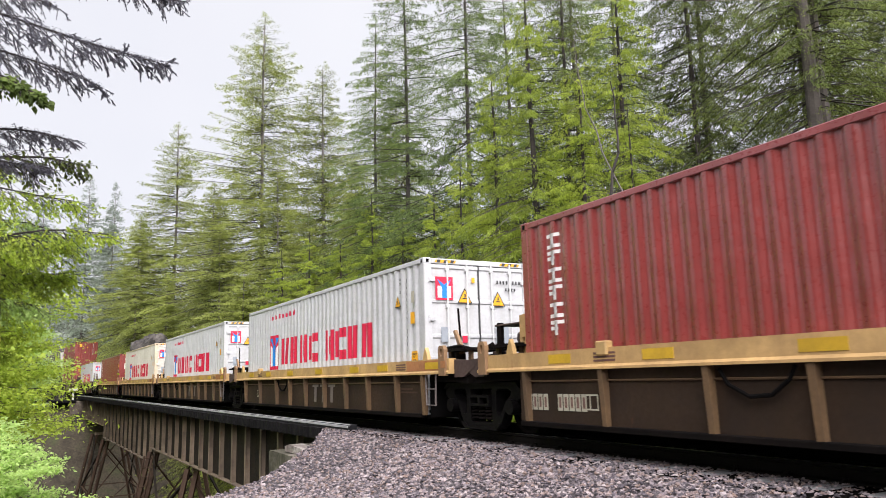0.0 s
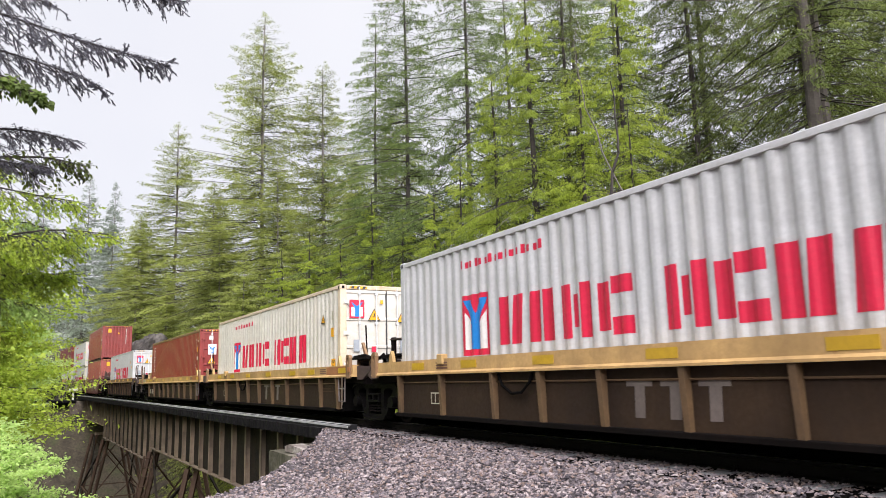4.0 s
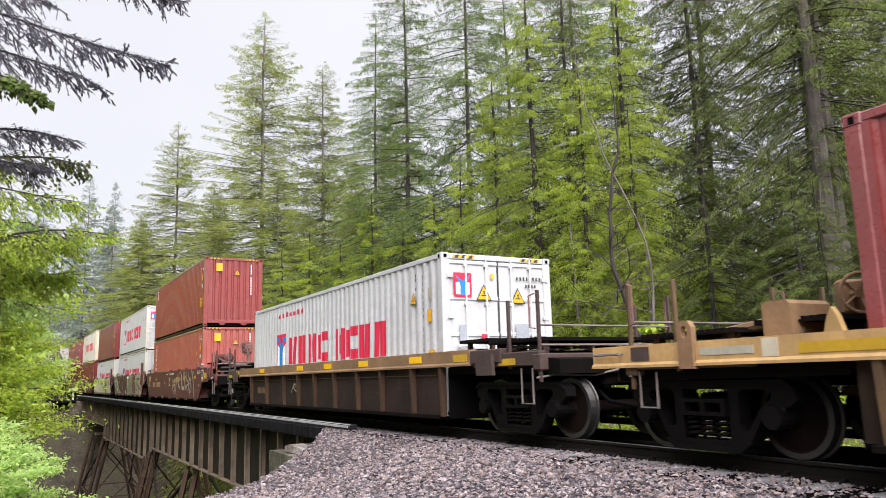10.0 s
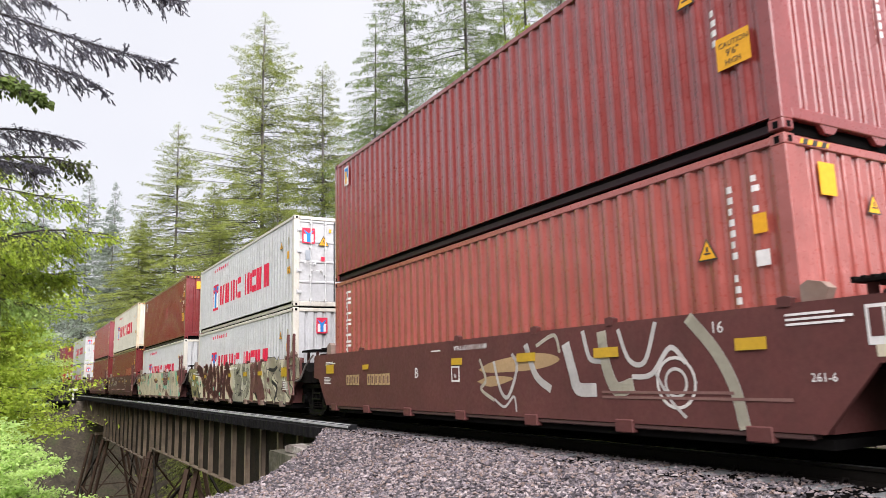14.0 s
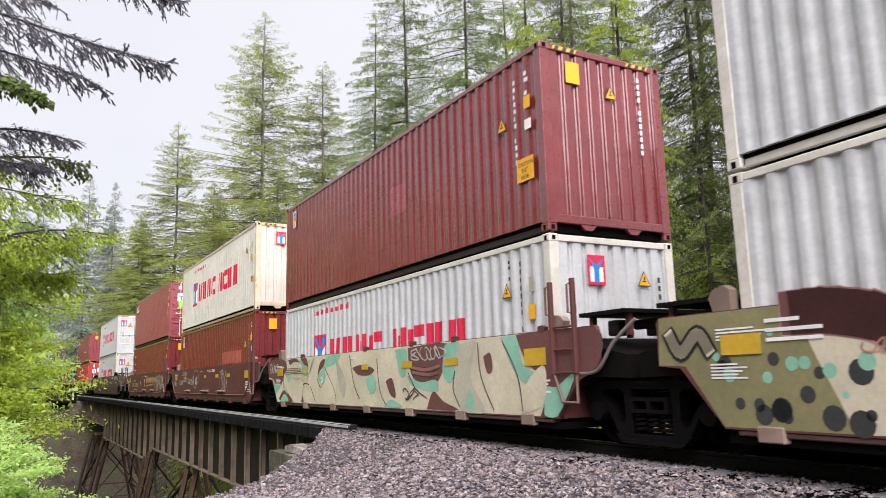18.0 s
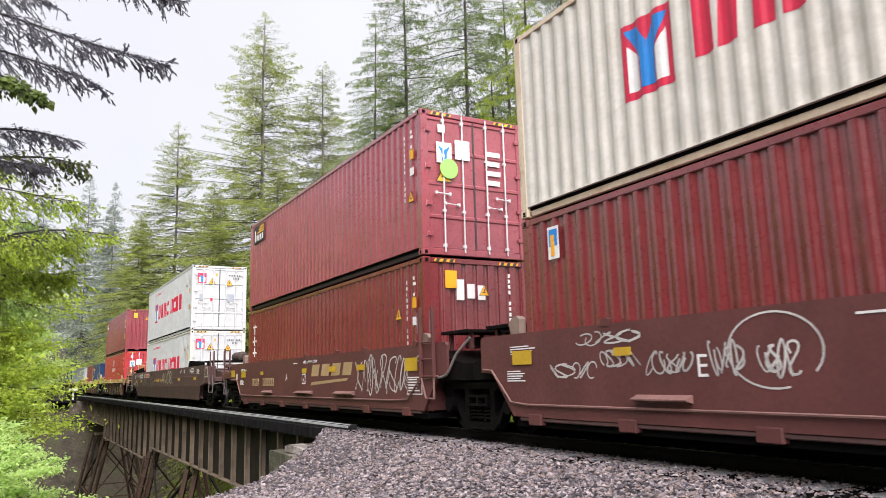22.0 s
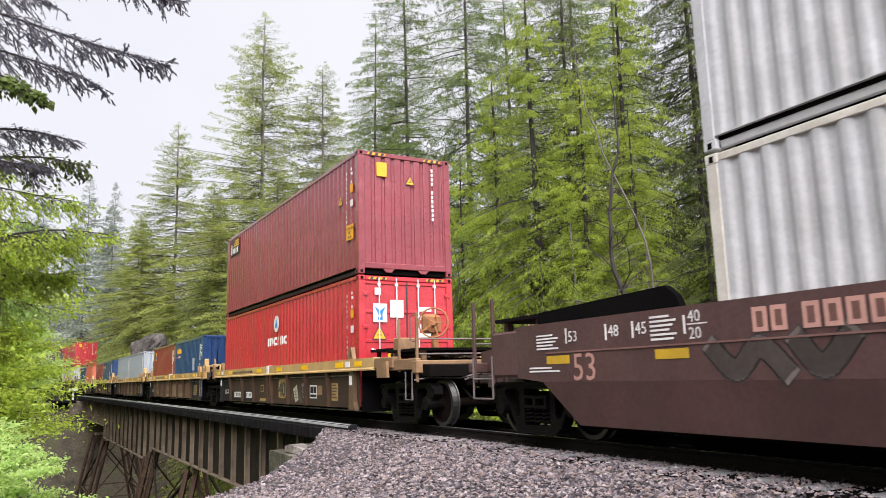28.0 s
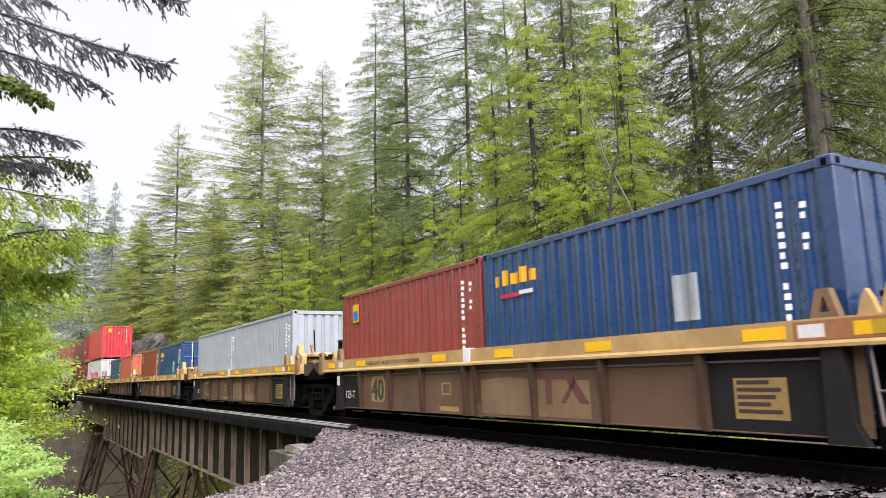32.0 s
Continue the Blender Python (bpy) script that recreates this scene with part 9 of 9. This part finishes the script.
    for k, pts in enumerate(([(-6.1, 1.15), (-5.8, 0.9), (-5.5, 1.12), (-5.2, 0.86)], [(-5.1, 1.18), (-4.85, 0.92), (-4.55, 1.2)], [(-4.15, 1.2), (-4.1, 0.95), (-3.9, 0.86)], [(-3.65, 1.42), (-3.45, 1.15), (-3.2, 0.95), (-2.9, 0.86)], [(-3.6, 1.35), (-3.0, 1.22), (-2.6, 1.3)], [(-2.6, 1.32), (-2.75, 1.05), (-2.35, 0.95), (-2.1, 1.08)])):
        fat(car, pts, 0.20, "sprdust", "signblack", -1.3722 - 0.0003 * k, 0.035)
    for k in range(9):
        mark("painted_mark", Solid().box(-2.0 + 0.3 * k, -1.72 + 0.3 * k, -1.3725, -1.37, 1.04, 1.15), "sprmaroon" if k % 2 else "reflector", car)
    scrawl(car, 0.3, 3.1, 0.9, 1.5, "sprgrey", 123, 0.045, 9, -1.38)
    mark("data_panel", Solid().box(9.78, 10.3, -1.366, -1.36, 1.12, 1.5).box(9.81, 10.27, -1.369, -1.366, 1.16, 1.47, mi=1).box(10.03, 10.05, -1.371, -1.369, 1.16, 1.47), ("sprgrey", "brown2"), car)
    return car


ride(long_car(), off[12])
ride(white_line_box("hc", "white", "doors", "clean white lower container with red markings", "cream"), off[12], 0.31)
ride(white_line_box("hc", "white", "doors", "clean white upper container with red markings"), off[12], 0.31 + 2.93)

# 13 to 17: a set of yellow cars
for n in (13, 14, 15, 16, 17):
    car = yellow_car("yellow well car with bright reflectors and brown panels", 1.34, sill="sillclean", panel="panel3" if n == 13 else "panel4", post="darkpost", ends=("stand" if n == 13 else "joint", "stand" if n == 17 else "joint"), rear_truck=(n == 17),
                     low=0.30, stakes=(4.47, 2.92, 1.45, -0.06, -0.42, -1.94, -3.28, -4.78), pipe_z=0.985)
    part("chord_seam", Solid().box(-0.36, -0.14, -1.382, -1.25, 1.10, 1.355, 0.012), M["signwhite"], car, "pale bracket over the chord's joint")
    for x in (-0.06, -0.42):
        part("post_foot", Solid().prism([(x - 0.05, 0.28), (x + 0.09, 0.28), (x + 0.04, 0.48), (x - 0.04, 0.48)], -1.35, -1.27, "y"), M["darkpost"], car)
    # dark repainted ends with white stencils
    mark("dark_panel", Solid().box(-6.1, -4.80, -1.2745, -1.27, 0.302, 1.07), "primer", car, "dark grey repainted panel")
    if n == 13:
        mark("dark_panel", Solid().box(-4.74, -1.98, -1.2745, -1.27, 0.302, 0.61), "primer", car, "dark grey repainted panel")
        number_bars(car, -4.42, 0.41, 4, 0.18, "signwhite", -1.277, w=0.17, back="primer")
        number_bars(car, -2.92, 0.41, 6, 0.18, "signwhite", -1.277, w=0.13, back="primer")
    else:
        mark("dark_panel", Solid().box(4.51, 6.1, -1.2745, -1.27, 0.302, 1.07), "primer", car, "dark grey repainted panel")
    lettering(car, "125-T", 0.23, -5.74, -1.279, 0.5, "signwhite")
    # worn number on a gold ground
    xn = 0.5 if n == 13 else -4.3
    spray(car, "goldpatch", [(xn, 0.46), (xn + 0.02, 0.9), (xn + 0.3, 0.95), (xn + 0.63, 0.93), (xn + 0.65, 0.5), (xn + 0.4, 0.43)], -1.2745)
    for dx in (0.0, 0.02, 0.04):
        lettering(car, "40", 0.60, xn + 0.005 + dx, -1.2790 - 0.02 * dx, 0.48, "signblack")
    if n > 13:
        spray(car, "tanpatch", [(0.0, 0.31), (0.02, 0.84), (0.7, 0.88), (1.4, 0.84), (2.6, 0.82), (2.62, 0.31)], -1.2725, False)
        b = Solid()
        for pts in ([(1.28, 0.86), (1.98, 0.86), (1.98, 0.96), (1.28, 0.96)], [(1.33, 0.5), (1.45, 0.5), (1.45, 0.86), (1.33, 0.86)], [(1.68, 0.5), (1.82, 0.5), (1.82, 0.86), (1.68, 0.86)], [(2.02, 0.96), (2.2, 0.96), (2.6, 0.52), (2.4, 0.52)], [(2.0, 0.52), (2.1, 0.52), (2.48, 0.94), (2.38, 0.94)]):
            b.prism(pts, -1.2765, -1.2735, "y")
        mark("painted_mark", b, "sprmaroon", car, "faded maroon emblem on the panel")
    mark("placard_frame", Solid().pierced([(-1.28, 0.6), (-0.97, 0.6), (-0.97, 0.81), (-1.28, 0.81)], [[(-1.25, 0.63), (-1.0, 0.63), (-1.0, 0.78), (-1.25, 0.78)]], -1.2745, -1.27), "goldpatch", car)
    mark("gold_plate", Solid().box(-1.37, -0.72, -1.2745, -1.27, 0.33, 0.41), "goldpatch", car)
    lettering(car, "52,900 LBS MAX GROSS WT FOR 20 FT CONTAINER", 0.105, -4.32, -1.376, 1.185, "signblack")
    if n == 13:
        mark("inspection_frame", Solid().box(3.09, 3.59, -1.274, -1.27, 0.46, 0.78).box(3.12, 3.325, -1.277, -1.274, 0.585, 0.75, mi=1).box(3.355, 3.56, -1.277, -1.274, 0.585, 0.75, mi=1).box(3.12, 3.56, -1.277, -1.274, 0.49, 0.555, mi=1), ("signwhite", "primer"), car, "white framed inspection stencil")
        mark("gold_plate", Solid().box(3.64, 3.95, -1.2735, -1.27, 0.55, 0.77), "oldtan", car)
        for k, pts in enumerate(([(1.78, 0.68), (2.08, 0.8), (2.22, 0.40), (1.96, 0.34)], [(2.42, 0.82), (2.66, 0.86), (2.7, 0.76), (2.5, 0.72)])):
            spray(car, "sprdust" if k else "sprgrey", pts, -1.2745 - 0.0003 * k, False)
        for k, pts in enumerate(([(1.86, 0.62), (2.08, 0.64)], [(1.9, 0.54), (2.1, 0.56)], [(1.94, 0.46), (2.12, 0.47)], [(1.97, 0.7), (2.04, 0.42)])):
            b = Solid()
            ribbon(b, pts, 0.018, -1.2756 - 0.0002 * k)
            mark("graffiti_tag", b, "sprdark", car)
        for k, pts in enumerate(([(2.24, 0.62), (2.5, 0.36)], [(2.22, 0.52), (2.38, 0.35)], [(1.66, 0.4), (1.74, 0.55)], [(2.55, 0.72), (2.56, 0.5), (2.68, 0.46)], [(2.48, 0.62), (2.66, 0.6)])):
            b = Solid()
            ribbon(b, pts, 0.03, -1.2752 - 0.0002 * k)
            mark("graffiti_tag", b, "sprdust", car)
    dx0 = 4.60 if n == 13 else 4.82
    mark("data_panel", Solid().box(dx0, dx0 + (0.38 if n == 13 else 0.61), -1.2765, -1.27, 0.42, 0.82), "goldpatch", car, "gold stencil panel with worn dark lines")
    small_lines(car, dx0 + 0.04, 0.76, 0.3 if n == 13 else 0.5, 5, "sprdark", -1.278, 0.07)
    if n == 13:
        stand_end(car, 1, "oldtan", 1.32, False)
        brake_wheel(car, 7.95, -0.35, 2.0, "wornrust", 0.3)
        part("brake_housing", Solid().box(7.62, 7.82, -0.5, -0.1, 1.8, 2.2, 0.07), M["wornrust"], car, "rusty handbrake housing")
        part("step_box", Solid().box(7.35, 7.6, -1.0, -0.6, 1.32, 1.72, 0.02), M["oldtan"], car, "slotted tan step box")
    else:
        for y0 in (-1.25, 1.1):
            part("end_bracket", Solid().prism([(6.35, 1.3), (6.95, 1.3), (6.95, 1.55), (6.75, 1.62), (6.7, 1.82), (6.6, 1.86), (6.45, 1.6)], y0, y0 + 0.15, "y"), M["sillclean"], car, "yellow end bracket")
        for sy in (-1, 1):
            part("block_housing", Solid().box(6.6, 7.3, sy * 0.55, sy * 1.05, 1.32, 1.62, 0.04), M["sillclean"], car)
    if n == 17:
        stand_end(car, -1, "oldtan", 1.32, False)
    ride(car, off[n])
low13 = red_box("hc", "bright", "doors", "bright red lower container with a white round emblem", placard=False)
cir = Solid().lathe([(0.0, -0.004), (0.24, -0.004), (0.24, 0.0)], (from_front(12.192, 6.05), SIDE_Y, 2.24), 32)
cir.prism([(from_front(12.192, 6.17), 2.13), (from_front(12.192, 5.93), 2.13), (from_front(12.192, 6.05), 2.39)], SIDE_Y - 0.008, SIDE_Y - 0.004, "y", 1)
mark("round_emblem", cir, ("signwhite", "logoblue"), low13, "white disc emblem")
word_blocks(low13, 12.192, 6.97, 5.2, 1.62, 1.86, 8, "signwhite", 0.22)
end_plate(low13, 12.192, -0.35, 1.0, 0.34, 0.42, "signyellow")
ride(low13, off[13], 0.32)
ride(red_box("hc", "maroon", "ribs", "maroon upper container with a striped crest", crest="panel"), off[13], 0.32 + 2.93)


def small_box(paint, front, label, tall="st"):
    ob = container(20, tall, paint, front, label)
    L = LEN[20]
    column_bars(ob, L, 0.62, 1.1, 2.3, 12, "signwhite", 0.055)
    column_bars(ob, L, 0.36, 1.75, 2.25, 5, "signwhite", 0.055)
    return ob


for n, (a, b) in {14: ("blue", "red"), 15: ("grey", "grey"), 16: ("blue", "red"), 17: ("orange", "blue")}.items():
    one = small_box(a, "ribs" if n != 16 else "doors", {"blue": "blue twenty-foot container with a pale patch", "grey": "pale grey corrugated twenty-foot container", "orange": "orange-red corrugated twenty-foot container"}[a])
    two = small_box(b, "ribs", {"red": "red-brown twenty-foot container with a small crest", "grey": "pale grey corrugated twenty-foot container", "blue": "plain blue corrugated twenty-foot container"}[b])
    L = LEN[20]
    if a == "blue":
        bb = Solid()
        for i in range(5):
            x = from_front(L, 5.75) + i * 0.23
            daub(bb, L, x, x + 0.16, 2.02, 2.02 + (0.24 if i % 2 else 0.17))
        mark("painted_mark", bb, "signyellow", one, "small yellow blocks over a red and white stripe")
        bb = Solid()
        plate(bb, from_front(L, 5.55), from_front(L, 5.05), 1.82, 1.88)
        mark("painted_mark", bb, "logored", one)
        bb = Solid()
        plate(bb, from_front(L, 5.05), from_front(L, 4.7), 1.84, 1.90)
        mark("painted_mark", bb, "signwhite", one)
        bb = Solid()
        daub(bb, L, from_front(L, 2.05), from_front(L, 1.7), 1.2, 1.72)
        mark("label_plate", bb, "grey", one)
        end_plate(one, L, 0.45, 1.1, 0.36, 0.3, "grey")
        if n == 16:
            end_plate(one, L, 0.1, 1.5, 1.0, 0.9, "signwhite")
    if b == "red":
        bb = Solid()
        plate(bb, from_front(L, 5.4), from_front(L, 5.05), 1.9, 2.3)
        bb.box(from_front(L, 5.35), from_front(L, 5.1), SIDE_Y - 0.008, SIDE_Y - 0.004, 1.95, 2.15, mi=1)
        mark("crest_panel", bb, ("signyellow", "logoblue"), two)
    ride(one, off[n], 0.25, L)
    ride(two, off[n], 0.25, L, 6.134)

# 18 to 20: stacks at the tail
for n, (lo, up) in {18: ("white", "bright"), 19: ("red2", "red2"), 20: ("white", "salmon")}.items():
    car = brown_car(BROWN, end_front="stand", end_rear="stand")
    truck(car, -6.096 - 1.9)
    stand_end(car, 1, "brown", 1.3, n == 18)
    stand_end(car, -1, "brown", 1.3, False)
    ride(car, off[n])
    ride(white_line_box("hc", "white", "ribs", "white lower container with red markings") if lo == "white" else red_box("hc", lo, "ribs", "dark red lower container of a double stack"), off[n], 0.29)
    ride(red_box("hc", up, "ribs", "red upper container of a double stack"), off[n], 0.29 + 2.93)


# ---- loose ballast stones ----
def stone_verts(rng, r):
    v = np.array([(1, 0, 0), (-1, 0, 0), (0, 1, 0), (0, -1, 0), (0, 0, 1), (0, 0, -1)], float)
    v = v * rng.uniform(0.6, 1.25, (6, 1)) + rng.normal(0, 0.16, (6, 3))
    return v * r * np.array([1.0, 0.8, 0.55])


STONE_F = [(0, 2, 4), (2, 1, 4), (1, 3, 4), (3, 0, 4), (2, 0, 5), (1, 2, 5), (3, 1, 5), (0, 3, 5)]
rng = np.random.default_rng(77)
N_ST = 50000
ss = rng.uniform(-3.5, 12.8, N_ST)
oo = rng.uniform(-5.2, 0.6, N_ST)
ss = np.where(rng.random(N_ST) < 0.35, rng.uniform(-1, 6, N_ST), ss)
keep = ss < bank_edge(oo) + 1.6
ss, oo = ss[keep], oo[keep]
SX, SY, SH = line(ss, oo)
SZ = bank_z(ss, oo)
V, F = [], []
for i in range(len(ss)):
    v = stone_verts(rng, rng.uniform(0.019, 0.043) * (0.75 + 0.5 * rng.random()))
    a, c = rng.uniform(0, 6.28), rng.normal(0, 0.5)
    R = np.array([[math.cos(a), -math.sin(a), 0], [math.sin(a), math.cos(a), 0], [0, 0, 1]]) @ np.array([[1, 0, 0], [0, math.cos(c), -math.sin(c)], [0, math.sin(c), math.cos(c)]])
    v = v @ R.T + np.array([SX[i], SY[i], SZ[i] + rng.uniform(-0.005, 0.022)])
    n = 6 * i
    V.append(v)
    F += [(p + n, q + n, r + n) for p, q, r in STONE_F]
me = bpy.data.meshes.new("ballast_stones")
me.from_pydata(np.concatenate(V).tolist(), [], F)
me.materials.append(M["gravel"])
tagged(part("loose_stones", me, None, ballast, "grey and lavender crushed stones"), kind="stuff")
for j in range(8):
    CACHE["stone", j] = Solid().add(stone_verts(rng, 0.042), STONE_F).mesh("stone", M["gravel"])
for i in range(260):
    s, o = rng.uniform(-1.5, 8.5), rng.uniform(-3.6, 0.2)
    if s > bank_edge(o):
        continue
    x, y, h = line(s, o)
    ob = part("stone", CACHE["stone", i % 8], None, ballast)
    ob.matrix_basis = pose(float(x), float(y), float(bank_z(s, o)) + 0.012, rng.uniform(-30, 30), rng.uniform(-30, 30), rng.uniform(0, 360))


# ---- movement ----
def travelled(t):
    """How far the first mark has come along the line by t, measured towards the camera."""
    u = t - 1.0
    return -6.6816 * u + 0.00042 * u * u - 0.0000505 * u ** 3


def motions():
    times = [0.5 * k for k in range(65)]
    for ob, off, length, base in TRAIN:
        rows = []
        for t in times:
            s = travelled(t) + off
            xf, yf, _ = line(s, HALF)
            xr, yr, _ = line(s + length, HALF)
            turn = math.degrees(math.atan2(yf - yr, xf - xr))
            rows.append((t, pose(float(xf + xr) / 2, float(yf + yr) / 2, base, 0, 0, turn)))
        walk(ob, rows)
    # wheels roll on the rails
    spin = [(k / 15.0) for k in range(481)]
    for w, dx in SPINNERS:
        walk(w, [(t, pose(dx, 0, 0.4255, 0, math.degrees((travelled(0.0) - travelled(t)) / 0.4255) % 360, 0)) for t in spin])


motions()
